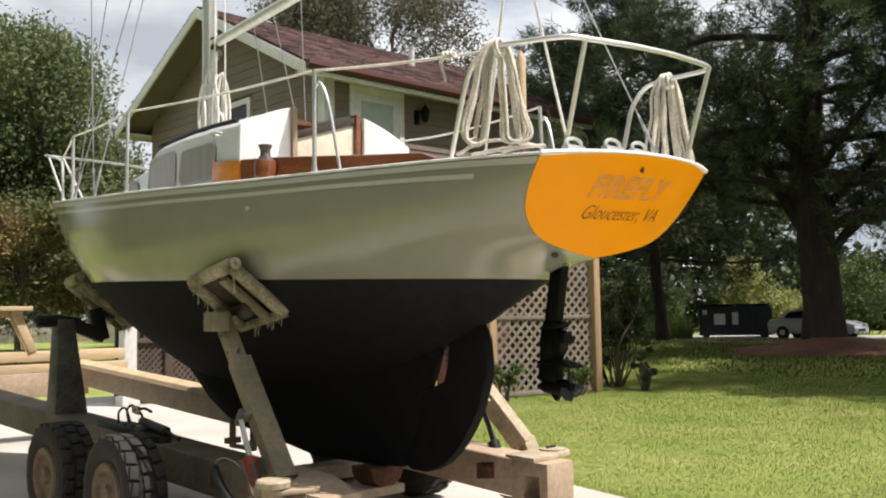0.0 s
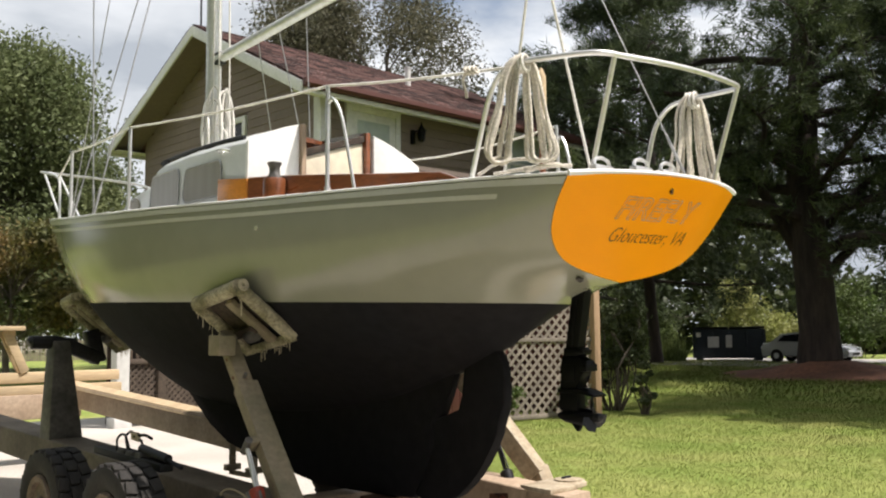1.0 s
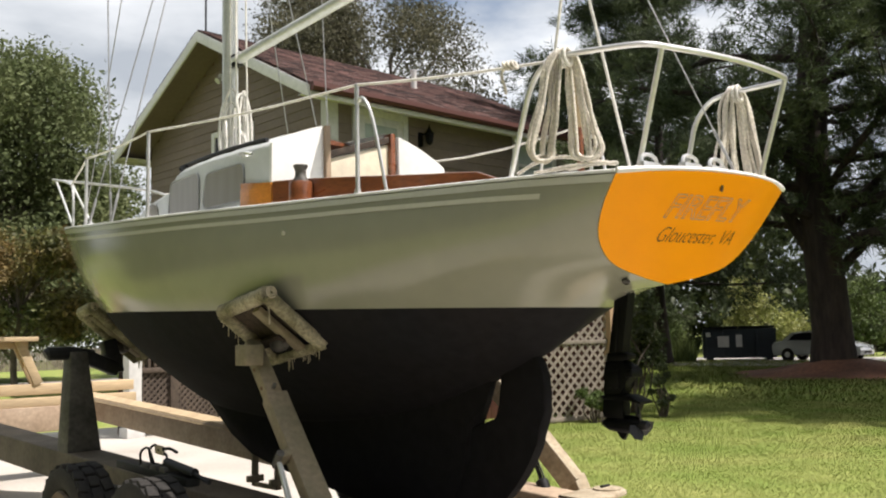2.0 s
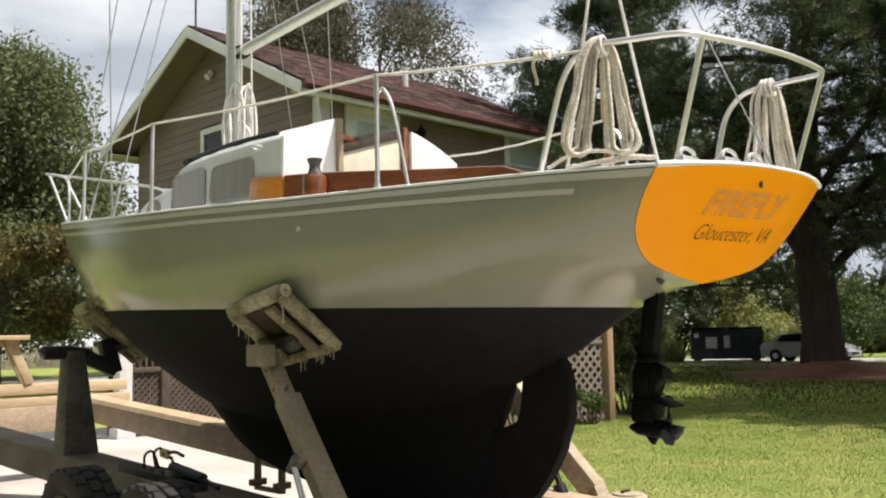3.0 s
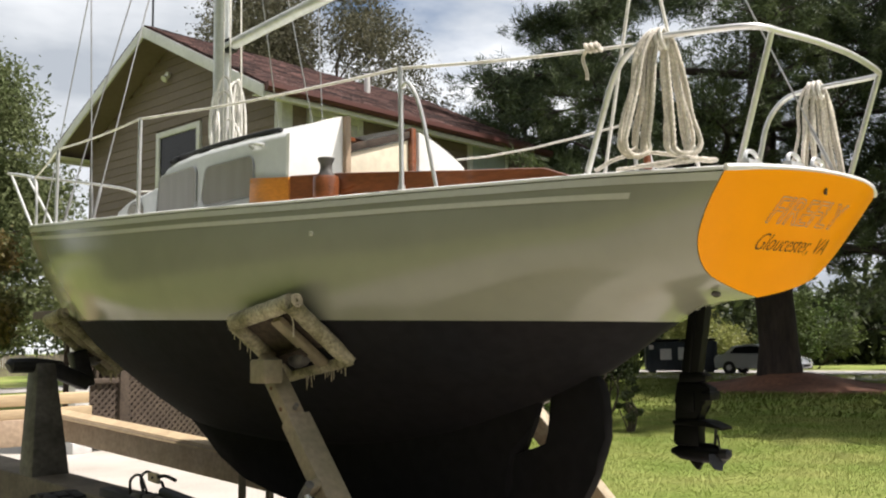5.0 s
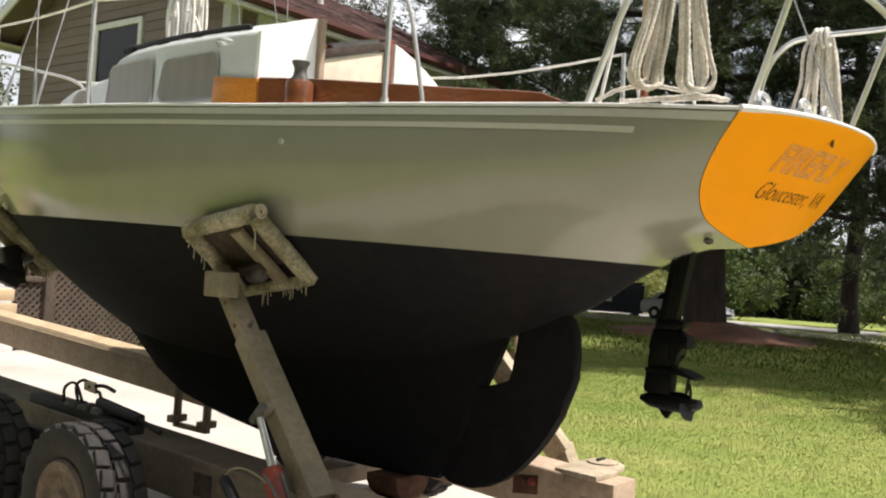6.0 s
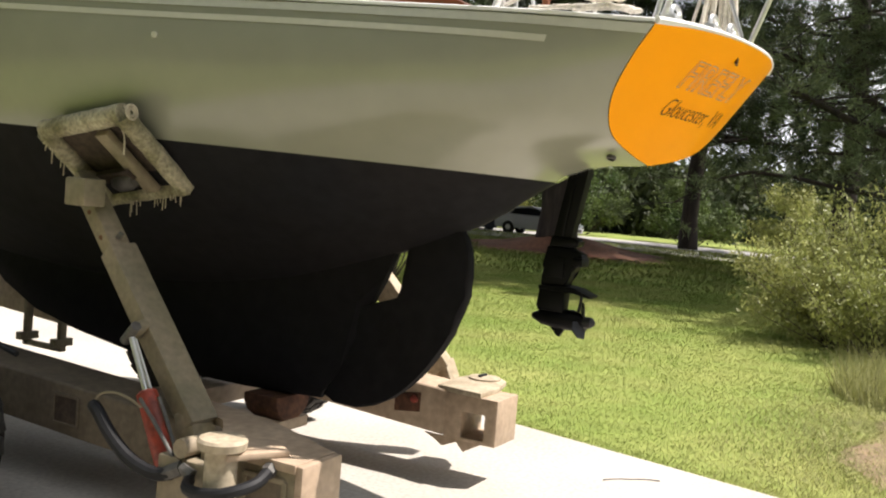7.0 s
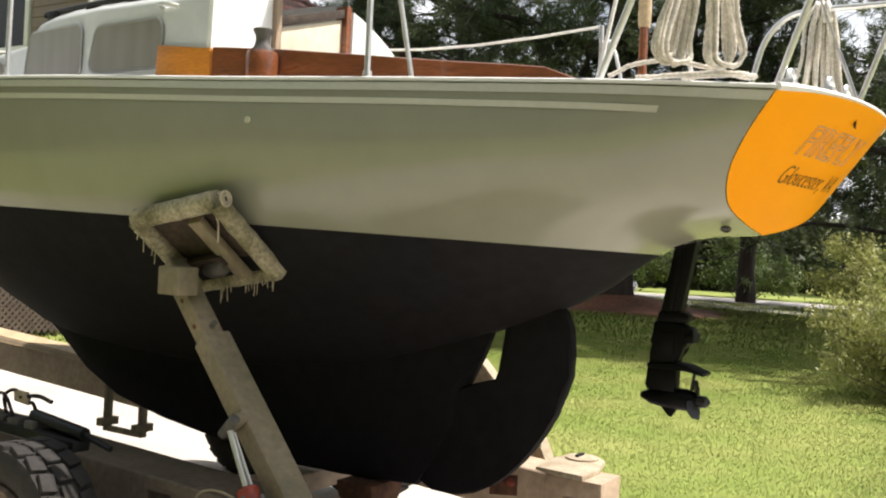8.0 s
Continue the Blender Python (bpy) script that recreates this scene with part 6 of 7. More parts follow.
def broadleaf(name, at, height, crown_r, crown_z, trunk_r, leaves, size, material, seed, label, clumps=26, category="tree", gap=0.33, lean=0.0):
    rng, rnd = np.random.default_rng(seed), random.Random(seed)
    z0 = rise(at[0], at[1])
    ob = thing(name, label, category, at=(at[0], at[1], z0))
    bm = bmesh.new()
    pts = limb(bm, (0, 0, -0.1), (lean, 0, height * 0.62), trunk_r, trunk_r * 0.4, rnd, 0.03, 10)
    twigs = bmesh.new()
    centres, radii, per = [], [], []
    for k in range(clumps):
        q = rnd.uniform(0, 2 * math.pi)
        h = rnd.random()
        rr = crown_r * (0.30 + 0.62 * math.sqrt(rnd.random())) * (1.0 - 0.45 * h * h)
        c = Vector((rr * math.cos(q), rr * math.sin(q), crown_z + (height - crown_z) * (h * 0.92)))
        s = crown_r * rnd.uniform(0.20, gap)
        centres.append(tuple(c))
        radii.append((s, s, s * 0.75))
        per.append(int(leaves / clumps))
        st = pts[min(len(pts) - 1, int(len(pts) * (0.3 + 0.6 * h)))]
        limb(twigs, st, c, trunk_r * 0.28, trunk_r * 0.05, rnd, 0.10, 5)
    part("trunk", bm, M_BARK2, ob, "grey trunk")
    part("limb_work", twigs, M_BARK2, ob, "thin grey limbs")["kind"] = "stuff"
    v, f = leaf_cloud(rng, centres, radii, per, size)
    raw("crown", v, f, material, ob, "ragged leafy crown")
    return ob


def pine(at, height, trunk_r, first, spread, boughs, seed, label, tufts=7, needles=26, length=0.34, az=None, needle=None, big=()):
    """A loblolly pine: tall trunk, long wandering boughs, needle tufts at the twig ends."""
    rng, rnd = np.random.default_rng(seed), random.Random(seed)
    z0 = rise(at[0], at[1])
    ob = thing("pine_tree", label, "tree", "pines", at=(at[0], at[1], z0))
    bm = bmesh.new()
    n = 16
    pts = [Vector((0.15 * math.sin(i * 0.7 + seed), 0.12 * math.cos(i * 0.9 + seed), -0.2 + (height + 0.2) * i / n)) for i in range(n + 1)]
    rs = [trunk_r * (1.25 if i == 0 else 1.0) * (1 - 0.8 * (i / n) ** 1.2) for i in range(n + 1)]
    tube(bm, pts, rs, 14)
    part("trunk", bm, M_BARK, ob, "dark furrowed pine trunk")
    bm = bmesh.new()
    tips = []
    for k in range(boughs):
        h = first + (height - first) * (k + rnd.random()) / boughs
        i = min(n - 1, int(h / height * n))
        q = rnd.uniform(*(az or (0, 2 * math.pi)))
        reach = spread * (1.0 - 0.62 * ((h - first) / (height - first)) ** 1.3) * rnd.uniform(0.6, 1.1)
        end = Vector((pts[i].x + reach * math.cos(q), pts[i].y + reach * math.sin(q), h + reach * rnd.uniform(-0.22, 0.28)))
        br = limb(bm, pts[i] + Vector((0, 0, h - pts[i].z)), end, max(0.02, rs[i] * 0.32), 0.02, rnd, 0.09, 6)
        for j in range(3, len(br)):
            for t in range(tufts):
                p = br[j] + Vector((rnd.gauss(0, 1), rnd.gauss(0, 1), rnd.gauss(0.1, 0.55))) * (0.11 * reach + 0.16)
                if t < 2:
                    tube(bm, [br[j], (br[j] + p) / 2 + Vector((0, 0, 0.05)), p], [0.022, 0.016, 0.008], 4)
                dd = (p - br[j]).normalized()
                tips.append((tuple(p), (dd.x, dd.y, dd.z + 0.2)))
    for h, ang, reach, top, r in big:
        q = radians(ang)
        br = limb(bm, (0, 0, h), (reach * math.cos(q), reach * math.sin(q), top), r, 0.05, rnd, 0.10, 9)
        for j in range(5, len(br)):
            for t in range(tufts):
                p = br[j] + Vector((rnd.gauss(0, 0.7), rnd.gauss(0, 0.7), rnd.gauss(0.2, 0.4)))
                tube(bm, [br[j], (br[j] + p) / 2, p], [0.02, 0.014, 0.007], 4)
                dd = (p - br[j]).normalized()
                tips.append((tuple(p), (dd.x, dd.y, dd.z + 0.2)))
    part("branch_work", bm, M_BARK, ob, "dark crooked boughs")
    v, f = needle_cloud(rng, tips, needles, length, 0.75)
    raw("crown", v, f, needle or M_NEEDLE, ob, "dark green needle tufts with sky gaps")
    return ob


def shrub(name, at, rx, ry, h, leaves, size, material, seed, label, stems=14, z_low=0.15, twig=0.02):
    rng, rnd = np.random.default_rng(seed), random.Random(seed)
    z0 = rise(at[0], at[1])
    ob = thing(name, label, "shrub", at=(at[0], at[1], z0))
    bm = bmesh.new()
    centres, radii, per = [], [], []
    for k in range(stems):
        q = rnd.uniform(0, 2 * math.pi)
        rr = math.sqrt(rnd.random())
        c = Vector((rx * 0.8 * rr * math.cos(q), ry * 0.8 * rr * math.sin(q), h * (z_low + (0.92 - z_low) * rnd.random() * (1.05 - 0.35 * rr))))
        limb(bm, (0.25 * c.x, 0.25 * c.y, -0.05), c * 1.08, twig, twig * 0.25, rnd, 0.12, 5)
        centres.append(tuple(c))
        s = 0.30 * (rx + ry) / 2 * rnd.uniform(0.7, 1.25)
        radii.append((s, s, s * 0.8))
        per.append(int(leaves / stems))
    part("stem_work", bm, M_BARK2, ob, "thin grey-brown stems")["kind"] = "stuff"
    v, f = leaf_cloud(rng, centres, radii, per, size, shell=0.25)
    raw("foliage", v, f, material, ob, "small loose leaves")
    return ob


def polar(az, d, cx=-4.0, cy=-1.9):
    return (cx + d * math.sin(radians(az)), cy + d * math.cos(radians(az)))


broadleaf("oak_tree", polar(15.6, 44), 14.0, 8.0, 2.0, 0.45, 200000, 0.105, M_LEAFMD, 11, "large green broadleaf tree beside the far lawn", 90, gap=0.33)
broadleaf("oak_tree", polar(9.0, 48), 15, 8.0, 3.0, 0.45, 70000, 0.12, M_LEAFMD, 12, "green broadleaf tree beside the far lawn", 34)
broadleaf("crape_myrtle", polar(19.3, 33), 5.6, 2.7, 2.0, 0.12, 26000, 0.085, M_LEAFOR, 13, "small tree with leaves turning orange", 26, gap=0.38)
broadleaf("oak_tree", polar(39.5, 46), 20, 7.8, 8.5, 0.5, 80000, 0.09, M_LEAFGB, 14, "sparse dark tree rising behind the house roof", 44, gap=0.24)
broadleaf("oak_tree", polar(34.0, 58), 18, 6.0, 8.0, 0.5, 46000, 0.09, M_LEAFGB, 15, "sparse dark tree rising behind the house roof", 44, gap=0.24)
# the big pine on its straw mound, and the stand behind and beside it
pine(polar(66.6, 32), 25, 0.63, 3.6, 8.5, 58, 21, "big dark pine on a mound of pine straw", 9, 46, 0.36, big=((3.2, 114, 2.6, 8.8, 0.24), (2.7, -66, 3.6, 5.6, 0.19), (4.6, 118, 5.0, 5.4, 0.14), (4.2, -60, 5.5, 8.0, 0.17), (5.5, 230, 4.5, 8.0, 0.15)))
pine(polar(57.3, 42), 24, 0.26, 3.0, 7.5, 46, 22, "tall dark pine behind the lawn", 8, 40, 0.42)
pine(polar(52.5, 46), 14.5, 0.32, 3.0, 6.5, 40, 23, "dark pine at the edge of the wood", 8, 36, 0.42)
pine(polar(75.0, 42), 24, 0.36, 4.2, 8.0, 40, 24, "tall dark pine beside the gravel drive", 8, 36, 0.38)
pine(polar(83.0, 38), 24, 0.42, 3.5, 8.0, 40, 25, "tall dark pine beside the gravel drive", 7, 34, 0.42)
pine((19.5, -3.6), 22, 0.34, 2.9, 7.0, 74, 26, "spreading pine overhanging the lawn", 11, 44, 0.22, None, M_NEEDLELIT)
pine((22.5, -1.5), 20, 0.35, 2.6, 7.5, 44, 27, "pine at the lawn's far side", 9, 40, 0.28, None, M_NEEDLELIT, ((2.6, 150, 7.5, 4.2, 0.12), (3.2, 120, 6.5, 5.6, 0.12), (4.0, 170, 8.0, 6.4, 0.12)))
pine((26.5, 0.2), 21, 0.36, 4.0, 8.0, 40, 28, "pine beyond the olive shrub", 8, 34, 0.34)
pine((18.5, -9.0), 20, 0.35, 3.0, 7.5, 36, 29, "pine at the lawn's far side", 6, 24, 0.36)


def far_woods():
    rng = np.random.default_rng(31)
    rnd = random.Random(31)
    centres, radii, per = [], [], []
    for k in range(130):
        az = 43 + 66 * (k + rnd.random()) / 130
        d = rnd.uniform(58, 76)
        top = rnd.uniform(9, 17) if 54 < az < 65 else rnd.uniform(8, 13) if az <= 54 else rnd.uniform(2.5, 5.0)
        x, y = polar(az, d)
        for j in range(4):
            s = rnd.uniform(1.6, 3.0)
            centres.append((x + rnd.uniform(-2, 2), y + rnd.uniform(-2, 2), 0.5 + top * (j + rnd.random()) / 4))
            radii.append((s, s, s * 0.9))
            per.append(150)
    for k in range(60):
        az = -8 + 50 * (k + rnd.random()) / 60
        x, y = polar(az, rnd.uniform(88, 105))
        for j in range(3):
            s = rnd.uniform(1.8, 3.2)
            centres.append((x, y, 1 + 10 * (j + rnd.random()) / 3))
            radii.append((s, s, s * 0.9))
            per.append(140)
    v, f = leaf_cloud(rng, centres, radii, per, 0.36, shell=0.3)
    tagged(raw("far_woods", v, f, M_LEAFDK), "dark belt of distant woodland", "woods", kind="stuff")


far_woods()


def woods_behind():
    """Unseen trees added behind and beside the viewer, to shut off the western sky."""
    rng = np.random.default_rng(33)
    rnd = random.Random(33)
    centres, radii, per = [], [], []
    for k in range(110):
        az = 190 + 130 * (k + rnd.random()) / 90
        x, y = polar(az, rnd.uniform(14, 18))
        for j in range(5):
            s = rnd.uniform(1.4, 2.4)
            centres.append((x + rnd.uniform(-1, 1), y + rnd.uniform(-1, 1), 0.6 + 13.0 * (j + rnd.random()) / 5))
            radii.append((s, s, s))
            per.append(300)
    v, f = leaf_cloud(rng, centres, radii, per, 0.30, shell=0.3)
    tagged(raw("woods_behind", v, f, M_LEAF), "unseen belt of green trees added behind the viewer to cut sky light", "woods", kind="stuff")


woods_behind()
# shrubs


def wand_shrub(at, rx, ry, h, shoots, leaves, seed, label):
    """A loose shrub of many thin upright shoots, each set with narrow leaves along its upper part."""
    rng, rnd = np.random.default_rng(seed), random.Random(seed)
    ob = thing("olive_shrub", label, "shrub", at=(at[0], at[1], rise(*at)))
    bm = bmesh.new()
    verts, faces = [], []
    for k in range(shoots):
        q, rr = rnd.uniform(0, 2 * math.pi), math.sqrt(rnd.random())
        foot = Vector((0.55 * rx * rr * math.cos(q), 0.55 * ry * rr * math.sin(q), -0.03))
        tip = Vector((rx * rr * math.cos(q) + rnd.gauss(0, 0.15), ry * rr * math.sin(q) + rnd.gauss(0, 0.15), h * rnd.uniform(0.35, 1.0) * (1.05 - 0.55 * rr * rr)))
        path = limb(bm, foot, tip, 0.011, 0.003, rnd, 0.07, 4)
        line = np.array([tuple(p) for p in path])
        n = leaves // shoots
        t = (0.12 + 0.88 * rng.random(n) ** 0.75) * (len(line) - 1)
        i = np.minimum(t.astype(int), len(line) - 2)
        p = line[i] + (line[i + 1] - line[i]) * (t - i)[:, None] + rng.normal(size=(n, 3)) * 0.085
        a = rng.normal(size=(n, 3)) * 0.7 + np.array([0, 0, 0.7])
        a /= np.linalg.norm(a, axis=1)[:, None]
        b = np.cross(a, rng.normal(size=(n, 3)))
        b /= np.linalg.norm(b, axis=1)[:, None]
        s = (0.020 + 0.026 * rng.random(n))[:, None]
        base = len(verts)
        verts += np.stack([p - a * s, p + b * s * 0.32, p + a * s, p - b * s * 0.32], 1).reshape(-1, 3).tolist()
        faces += [(base + 4 * j, base + 4 * j + 1, base + 4 * j + 2, base + 4 * j + 3) for j in range(n)]
    part("stem_work", bm, M_BARK2, ob, "thin grey-brown shoots")["kind"] = "stuff"
    raw("foliage", verts, faces, M_LEAFOL, ob, "small narrow olive leaves")


wand_shrub((9.55, -0.72), 2.1, 2.2, 2.25, 330, 90000, 41, "loose olive-green shrub with thin shoots at the lawn's edge")
wand_shrub((8.3, -2.75), 1.9, 1.7, 2.1, 200, 42000, 48, "loose olive-green shrub with thin shoots behind dry grass")
shrub("lattice_shrub", (10.75, 8.1), 0.75, 0.7, 3.0, 9000, 0.045, M_LEAFDK, 42, "dark green shrub beside the lattice screen", 22)
shrub("lattice_shrub", (10.35, 7.15), 0.24, 0.24, 1.0, 2400, 0.035, M_LEAFDK, 43, "small dark shrub beside the lattice screen", 10)
shrub("lattice_shrub", (8.9, 7.5), 0.35, 0.3, 0.8, 2400, 0.03, M_LEAF, 46, "low green shrub at the foot of the lattice", 8)
shrub("lattice_shrub", (7.3, 7.75), 0.4, 0.35, 0.85, 2400, 0.03, M_LEAF, 47, "low green shrub at the foot of the lattice", 8)
for k, (az, d, r, h) in enumerate(((51.0, 46, 2.2, 3.6), (54.5, 49, 2.4, 3.0), (56.5, 47, 1.8, 2.0), (63.0, 50, 2.6, 3.4), (68.5, 50, 2.6, 3.2), (75.0, 48, 2.6, 2.8), (81, 47, 2.6, 2.6))):
    shrub("roadside_shrub", polar(az, d), r, r, h * 1.35, 8000, 0.085, M_LEAF if k % 3 else M_LEAFOL, 60 + k, "roadside bush of mixed green leaves", 18)


def grass():
    """Blades over the near lawn, thick along the slab's edge and thinning with distance."""
    rng = np.random.default_rng(51)
    n = 640000
    u = rng.random(n) ** 1.7
    x = 1.3 + u * 14.0
    y = -4 + 14 * rng.random(n)
    edge = 1.62 + 0.23 * y
    keep = x > edge + 0.02 - 0.05 * rng.random(n)
    keep &= ((x - 3.95) / 1.8) ** 2 + ((y + 1.0) / 0.7) ** 2 > rng.random(n) * 0.5 + 0.6
    x, y = x[keep], y[keep]
    m = 16000
    ye = -3 + 9 * rng.random(m)
    xe = 1.62 + 0.23 * ye + rng.random(m) ** 2 * 0.25 - 0.02
    x, y = np.concatenate([x, xe]), np.concatenate([y, ye])
    n = len(x)
    z = np.array([rise(a, b) for a, b in zip(x, y)])
    q = rng.random(n) * 2 * math.pi
    h = 0.010 + 0.014 * rng.random(n) ** 2 + 0.0005 * x
    w = 0.0017 + 0.00042 * x
    p = np.stack([x, y, z], 1)
    side = np.stack([np.cos(q), np.sin(q), 0 * q], 1) * w[:, None]
    tip = p + np.stack([rng.normal(size=n) * 0.35, rng.normal(size=n) * 0.35, np.ones(n)], 1) * h[:, None]
    v = np.stack([p - side, p + side, tip], 1).reshape(-1, 3)
    ob = raw("lawn_grass", v.tolist(), [(3 * i, 3 * i + 1, 3 * i + 2) for i in range(n)], M_BLADE)
    # blades shade as the sward does
    ob.data.polygons.foreach_set("use_smooth", [True] * n)
    up = np.stack([rng.normal(size=n) * 0.22, rng.normal(size=n) * 0.22, np.ones(n)], 1)
    up /= np.linalg.norm(up, axis=1)[:, None]
    ob.data.normals_split_custom_set_from_vertices(np.repeat(up, 3, axis=0).tolist())
    tagged(ob, "short sunlit grass blades over the lawn", "grass", kind="stuff")
    # longer, sparser grass over the far lawn
    n = 150000
    x, y = 4 + 31 * rng.random(n) ** 0.8, -6 + 28 * rng.random(n)
    keep = (x > 15.0) | (y > 9.6)
    keep &= (x > 11.0) | (y < 15.0)
    x, y = x[keep], y[keep]
    n = len(x)
    z = np.array([rise(a, b) for a, b in zip(x, y)])
    q = rng.random(n) * 2 * math.pi
    h = 0.04 + 0.05 * rng.random(n)
    p = np.stack([x, y, z], 1)
    side = np.stack([np.cos(q), np.sin(q), 0 * q], 1) * 0.018
    tip = p + np.stack([rng.normal(size=n) * 0.5, rng.normal(size=n) * 0.5, np.ones(n)], 1) * h[:, None]
    v = np.stack([p - side, p + side, tip], 1).reshape(-1, 3)
    ob = raw("far_grass", v.tolist(), [(3 * i, 3 * i + 1, 3 * i + 2) for i in range(n)], M_BLADE)
    ob.data.polygons.foreach_set("use_smooth", [True] * n)
    up = np.stack([rng.normal(size=n) * 0.22, rng.normal(size=n) * 0.22, np.ones(n)], 1)
    up /= np.linalg.norm(up, axis=1)[:, None]
    ob.data.normals_split_custom_set_from_vertices(np.repeat(up, 3, axis=0).tolist())
    tagged(ob, "grass of the lawn under the pines", "grass", kind="stuff")
    # short dead grass round the bare patch
    n = 26000
    x, y = rng.normal(size=n) * 1.25 + 3.9, rng.normal(size=n) * 0.55 - 0.75
    keep = x > 1.66 + 0.23 * y
    x, y = x[keep], y[keep]
    n = len(x)
    q = rng.random(n) * 2 * math.pi
    h = 0.02 + 0.03 * rng.random(n)
    p = np.stack([x, y, np.full(n, -0.03)], 1)
    side = np.stack([np.cos(q), np.sin(q), 0 * q], 1) * 0.003
    tip = p + np.stack([rng.normal(size=n) * 0.7, rng.normal(size=n) * 0.7, np.ones(n)], 1) * h[:, None]
    v = np.stack([p - side, p + side, tip], 1).reshape(-1, 3)
    ob = raw("dead_grass", v.tolist(), [(3 * i, 3 * i + 1, 3 * i + 2) for i in range(n)], M_STRAW)
    tagged(ob, "short yellowed grass round the bare patch", "grass", kind="stuff")
    # taller straw grass under the olive shrub
    n = 5200
    a, r = rng.random(n) * 2 * math.pi, np.sqrt(rng.random(n))
    x, y = 5.9 + 1.0 * r * np.cos(a), -0.75 + 0.75 * r * np.sin(a)
    h = 0.12 + 0.35 * rng.random(n) ** 1.5
    q = rng.random(n) * 2 * math.pi
    p = np.stack([x, y, np.full(n, -0.03)], 1)
    side = np.stack([np.cos(q), np.sin(q), 0 * q], 1) * 0.004
    tip = p + np.stack([rng.normal(size=n) * 0.4, rng.normal(size=n) * 0.4, np.ones(n)], 1) * h[:, None]
    v = np.stack([p - side, p + side, tip], 1).reshape(-1, 3)
    ob = raw("straw_grass", v.tolist(), [(3 * i, 3 * i + 1, 3 * i + 2) for i in range(n)], M_STRAW)
    tagged(ob, "tall dry straw grass below the shrub", "grass", kind="stuff")
    # dry straw lying on the bare soil
    n = 2600
    a, r = rng.random(n) * 2 * math.pi, np.sqrt(rng.random(n))
    x, y = 3.95 + 2.0 * r * np.cos(a), -1.0 + 0.85 * r * np.sin(a)
    q = rng.random(n) * 2 * math.pi
    ln = 0.04 + 0.12 * rng.random(n)
    p = np.stack([x, y, np.full(n, -0.008)], 1)
    side = np.stack([np.cos(q), np.sin(q), 0 * q], 1) * 0.003
    tip = p + np.stack([-np.sin(q) * ln, np.cos(q) * ln, 0.01 + 0.03 * rng.random(n)], 1)
    v = np.stack([p - side, p + side, tip], 1).reshape(-1, 3)
    ob = raw("straw_litter", v.tolist(), [(3 * i, 3 * i + 1, 3 * i + 2) for i in range(n)], M_STRAW)
    tagged(ob, "dry straw scattered over the bare soil", "straw", kind="stuff")
    # weeds by the dumpster
    n = 3000
    az, d = 52 + 7.0 * rng.random(n), 43.5 + 2.5 * rng.random(n)
    x, y = -4 + d * np.sin(np.radians(az)), -1.9 + d * np.cos(np.radians(az))
    z = np.array([rise(i, j) for i, j in zip(x, y)])
    h = 0.5 + 0.8 * rng.random(n)
    q = rng.random(n) * 2 * math.pi
    p = np.stack([x, y, z], 1)
    side = np.stack([np.cos(q), np.sin(q), 0 * q], 1) * 0.03
    tip = p + np.stack([rng.normal(size=n) * 0.25, rng.normal(size=n) * 0.25, np.ones(n)], 1) * h[:, None]
    v = np.stack([p - side, p + side, tip], 1).reshape(-1, 3)
    ob = raw("weeds", v.tolist(), [(3 * i, 3 * i + 1, 3 * i + 2) for i in range(n)], M_LEAF)
    tagged(ob, "tall green weeds beside the drive", "weeds", kind="stuff")


grass()


# ---- things beyond the boat ----
def mound():
    cx, cy = polar(67.3, 31.8)
    bm = bmesh.new()
    rings = []
    rnd = random.Random(3)
    for r in (0.0, 0.6, 1.2, 1.9, 2.7, 3.5):
        ring = []
        for j in range(28):
            q = 2 * math.pi * j / 28
            rr = r * (1 + 0.15 * math.sin(2 * q + 1) + 0.08 * math.sin(5 * q))
            x, y = cx + rr * math.cos(q), cy + 1.35 * rr * math.sin(q)
            h = 0.48 * math.exp(-(r / 1.7) ** 2) - (0.06 if r > 3 else 0)
            ring.append(bm.verts.new((x, y, rise(x, y) + h + rnd.uniform(0, 0.03))))
        rings.append(ring)
    for A, B in zip(rings, rings[1:]):
        for j in range(28):
            bm.faces.new((A[j], A[(j + 1) % 28], B[(j + 1) % 28], B[j]))
    bmesh.ops.remove_doubles(bm, verts=bm.verts, dist=0.02)
    tagged(mesh_ob("mulch_mound", bm, M_MULCH, smooth=60), "reddish-brown mound of pine straw under the pine", "mulch", kind="structure")


mound()


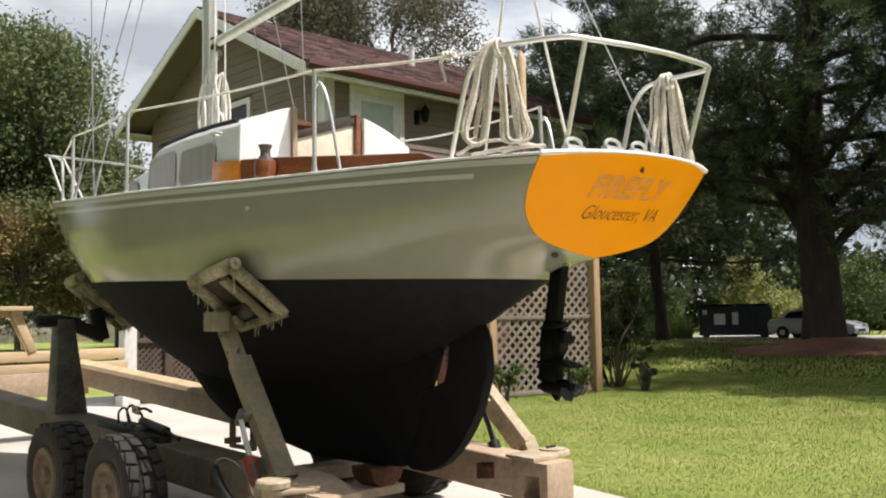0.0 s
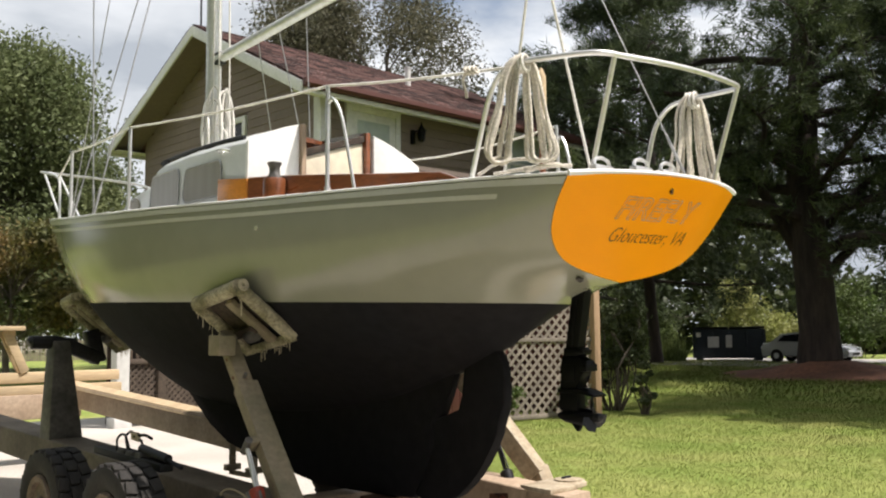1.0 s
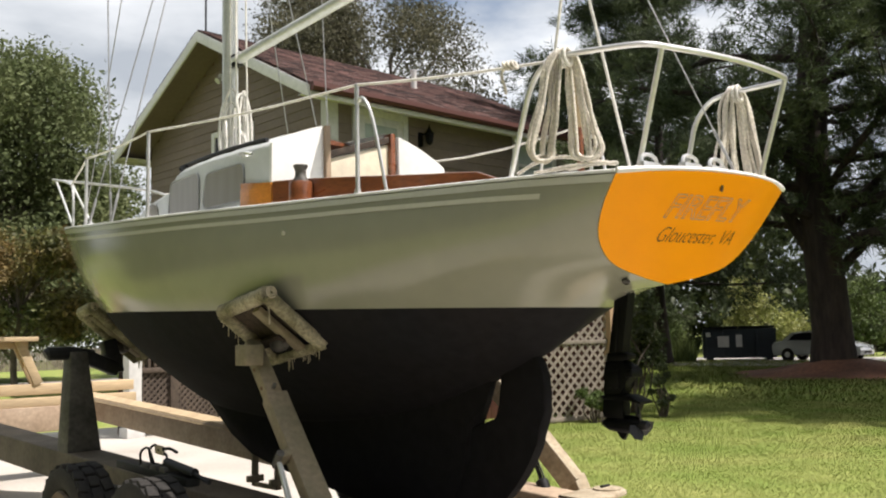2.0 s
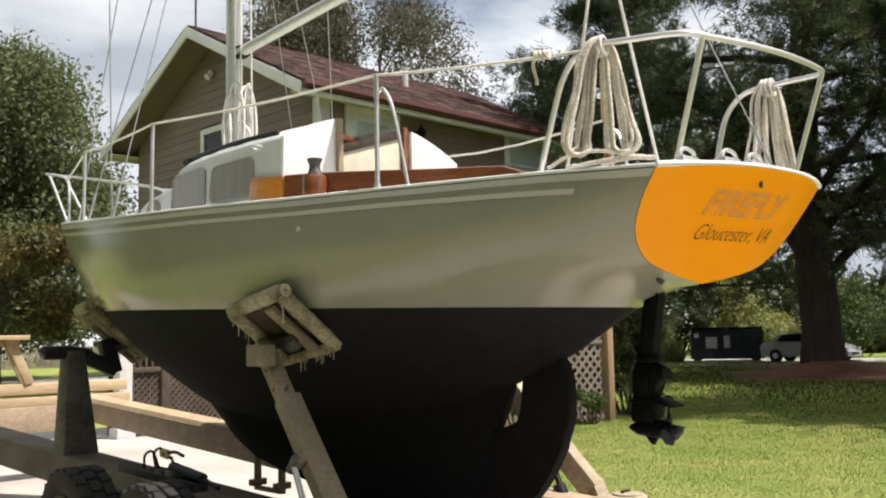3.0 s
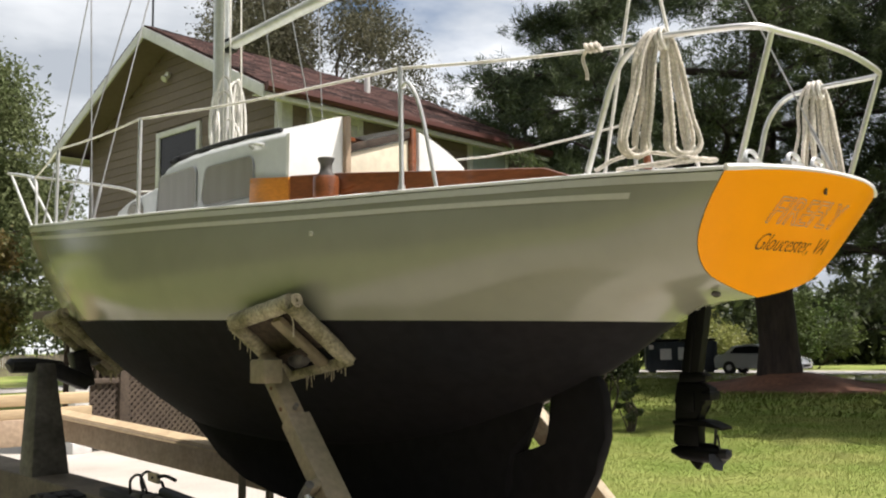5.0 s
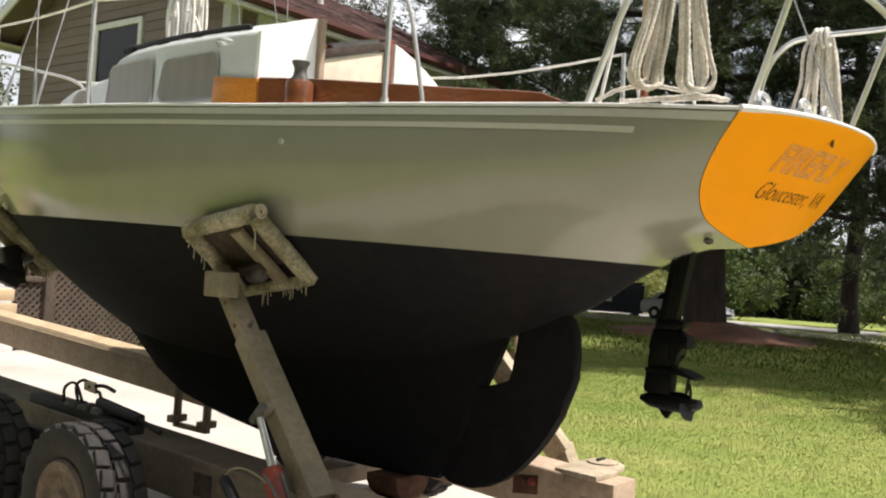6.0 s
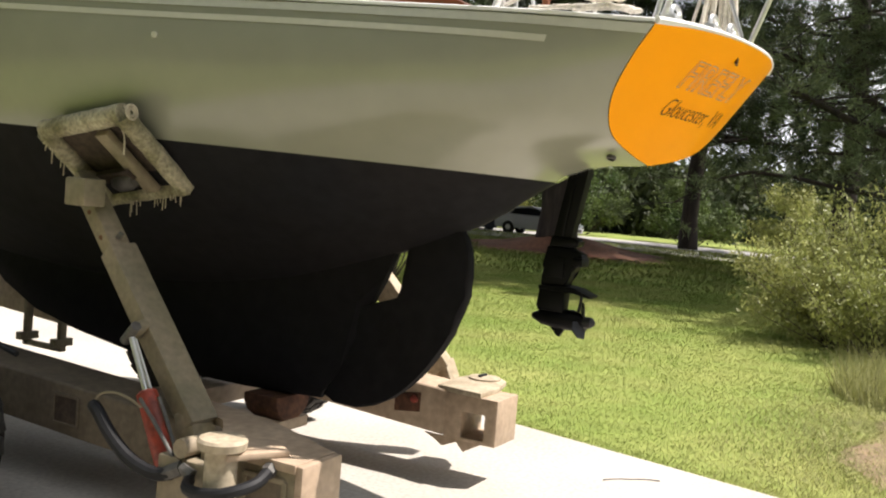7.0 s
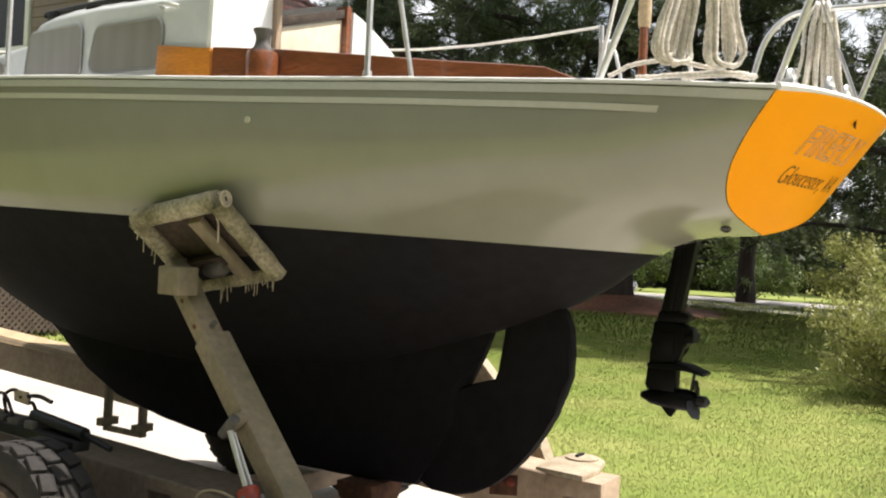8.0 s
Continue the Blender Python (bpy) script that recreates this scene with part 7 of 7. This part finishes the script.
def dumpster():
    x, y = polar(61.5, 45.5)
    ob = thing("dumpster", "dark blue-black steel dumpster with white labels", "dumpster", at=(x, y, rise(x, y)))
    ob.rotation_euler = (0, 0, radians(-58))
    bm = bmesh.new()
    slab(bm, [(-0.9, 0.12), (0.9, 0.12), (0.95, 1.25), (-0.95, 1.45)], "x", -1.6, 1.6, 0.02)
    part("body", bm, M_BIN, ob)
    for s in (-1, 1):
        bm = bmesh.new()
        box(bm, (s * 0.8 - 0.77, -1.0, 1.43), (s * 0.8 + 0.77, 0.95, 1.49), 0.02, Matrix.Rotation(radians(-5), 4, "X"))
        part("lid", bm, M_BLACK, ob, "black plastic lid")
    for k in range(5):
        bm = bmesh.new()
        box(bm, (-1.5 + k * 0.74, -0.98, 0.12), (-1.42 + k * 0.74, -0.88, 1.35), 0.01)
        part("rib", bm, M_BIN, ob)
    for x0, x1, z0, z1 in ((-0.95, -0.45, 0.62, 1.12), (-0.15, 0.12, 0.62, 1.18), (-1.45, -1.25, 1.10, 1.30)):
        bm = bmesh.new()
        box(bm, (x0, -0.995, z0), (x1, -0.985, z1))
        part("label_plate", bm, M_TRIM, ob, "plain white label plate", 0)
    for s in (-1, 1):
        bm = bmesh.new()
        box(bm, (s * 1.3 - 0.15, -0.7, 0.0), (s * 1.3 + 0.15, 0.7, 0.13), 0.02)
        part("skid", bm, M_BIN, ob)


dumpster()


def car(name, at, yaw, paint, label, van=False):
    """A small car built from a side profile with rounded body, cabin glass and wheels; its nose is at +x."""
    ob = thing(name, label, "car", at=(at[0], at[1], rise(*at)))
    ob.rotation_euler = (0, 0, radians(yaw))
    top = [(-2.15, 0.45), (-2.18, 0.75), (-2.05, 0.92), (-1.5, 0.98), (0.9, 0.92), (1.6, 0.84), (2.05, 0.70), (2.2, 0.5), (2.15, 0.28), (-2.1, 0.28)]
    bm = bmesh.new()
    slab(bm, top, "y", -0.86, 0.86, 0.09)
    part("body", bm, paint, ob)
    roof = [(-1.75, 0.95), (-1.2, 1.36), (-0.3, 1.44), (0.25, 1.40), (1.05, 0.92)] if not van else [(-2.1, 0.95), (-2.05, 1.7), (0.5, 1.75), (1.2, 0.95)]
    bm = bmesh.new()
    slab(bm, roof, "y", -0.72, 0.72, 0.07)
    part("cabin", bm, paint, ob)
    for s in (-1, 1):
        bm = bmesh.new()
        g = [(-1.35, 1.0), (-1.05, 1.28), (-0.3, 1.35), (0.18, 1.31), (0.75, 0.98)] if not van else [(-0.6, 1.1), (-0.6, 1.6), (0.4, 1.62), (0.9, 1.1)]
        slab(bm, g, "y", s * 0.722, s * 0.732)
        part("side_window", bm, M_GLASSY, ob, "dark car window", 0)
        bm = bmesh.new()
        slab(bm, [(0.58, 0.98), (0.72, 1.0), (0.72, 1.1), (0.58, 1.1)], "y", s * 0.80, s * 0.98, 0.02)
        part("mirror", bm, paint, ob)
        for x in (-1.35, 1.35):
            bm = bmesh.new()
            m = Matrix.Translation((x, s * 0.80, 0.32)) @ Matrix.Rotation(radians(90), 4, "X")
            lathe(bm, [(0.20, -0.09), (0.30, -0.10), (0.325, -0.06), (0.325, 0.06), (0.30, 0.10), (0.20, 0.09)], 20, m)
            wheel = part("wheel", bm, M_TYRE, ob)
            bm = bmesh.new()
            lathe(bm, [(0.03, -0.10), (0.19, -0.085), (0.20, 0.0), (0.19, 0.085), (0.03, 0.10)], 14, m)
            part("rim", bm, M_STEEL, wheel)
        bm = bmesh.new()
        box(bm, (2.02, s * 0.62 - 0.18, 0.58), (2.14, s * 0.62 + 0.18, 0.70), 0.03)
        part("headlight", bm, M_GLASSL, ob, "clear headlight")
    bm = bmesh.new()
    box(bm, (2.12, -0.45, 0.36), (2.19, 0.45, 0.50), 0.02)
    part("grille", bm, M_BLACK, ob)
    return ob


coupe = car("silver_car", (35.2, 15.5), -88, M_CARS, "silver sports coupe parked behind the pine")
coupe.scale = (0.87, 0.9, 0.9)
truck = car("white_truck", polar(19.8, 71), -12, M_CARW, "white box truck parked beyond the fence", True)
truck.scale = (1.55, 1.4, 1.6)


def picket_fence():
    fe = thing("picket_fence", "weathered grey picket fence across the far lawn", "fence")
    rnd = random.Random(9)
    a, b = Vector((*polar(12, 64), 0)), Vector((*polar(26, 66), 0))
    n = 110
    for k in range(n):
        p = a.lerp(b, k / (n - 1))
        bm = bmesh.new()
        h = 1.35 + rnd.uniform(-0.04, 0.04)
        slab(bm, [(-0.06, -0.1), (0.06, -0.1), (0.06, h - 0.07), (0, h), (-0.06, h - 0.07)], "y", -0.012, 0.012)
        bmesh.ops.transform(bm, matrix=Matrix.Translation(p) @ Matrix.Rotation(math.atan2(b.y - a.y, b.x - a.x), 4, "Z"), verts=bm.verts)
        part("picket", bm, M_LATTICE, fe, "", 0)
    for z in (0.4, 1.0):
        bm = bmesh.new()
        beam(bm, (a.x, a.y + 0.03, z), (b.x, b.y + 0.03, z), 0.04, 0.08, 0)
        part("rail", bm, M_LATTICE, fe, "", 0)


picket_fence()


def trestle():
    ob = thing("sawhorse", "low pale wooden stand resting on the trailer's front beams", "sawhorse", at=(-0.45, 8.6, 1.05))
    bm = bmesh.new()
    box(bm, (-0.55, -0.16, 0.48), (0.48, 0.16, 0.53), 0.006)
    part("top_board", bm, M_LUMBER, ob)
    for ex, fx in ((-0.30, -0.52), (0.30, 0.52)):
        for s in (-1, 1):
            bm = bmesh.new()
            beam(bm, (fx, s * 0.055, 0.0), (ex, s * 0.055, 0.49), 0.10, 0.045, 0.005, (0, 1, 0))
            part("leg", bm, M_LUMBER, ob)
    bm = bmesh.new()
    box(bm, (-0.42, -0.02, 0.40), (0.42, 0.02, 0.48), 0.004)
    part("apron", bm, M_LUMBER, ob)


trestle()


def ground_litter():
    ob = thing("twig", "thin dark twig lying on the concrete", "twig", at=(1.28, 0.55, 0.0))
    bm = bmesh.new()
    tube(bm, smooth_path([(-0.12, 0.13, 0.004), (-0.06, 0.08, 0.007), (0.02, 0.0, 0.004), (0.06, -0.05, 0.006), (0.10, -0.13, 0.004)], 4), [0.003] * 17, 6)
    part("stem", bm, M_HOLLOW, ob)


ground_litter()
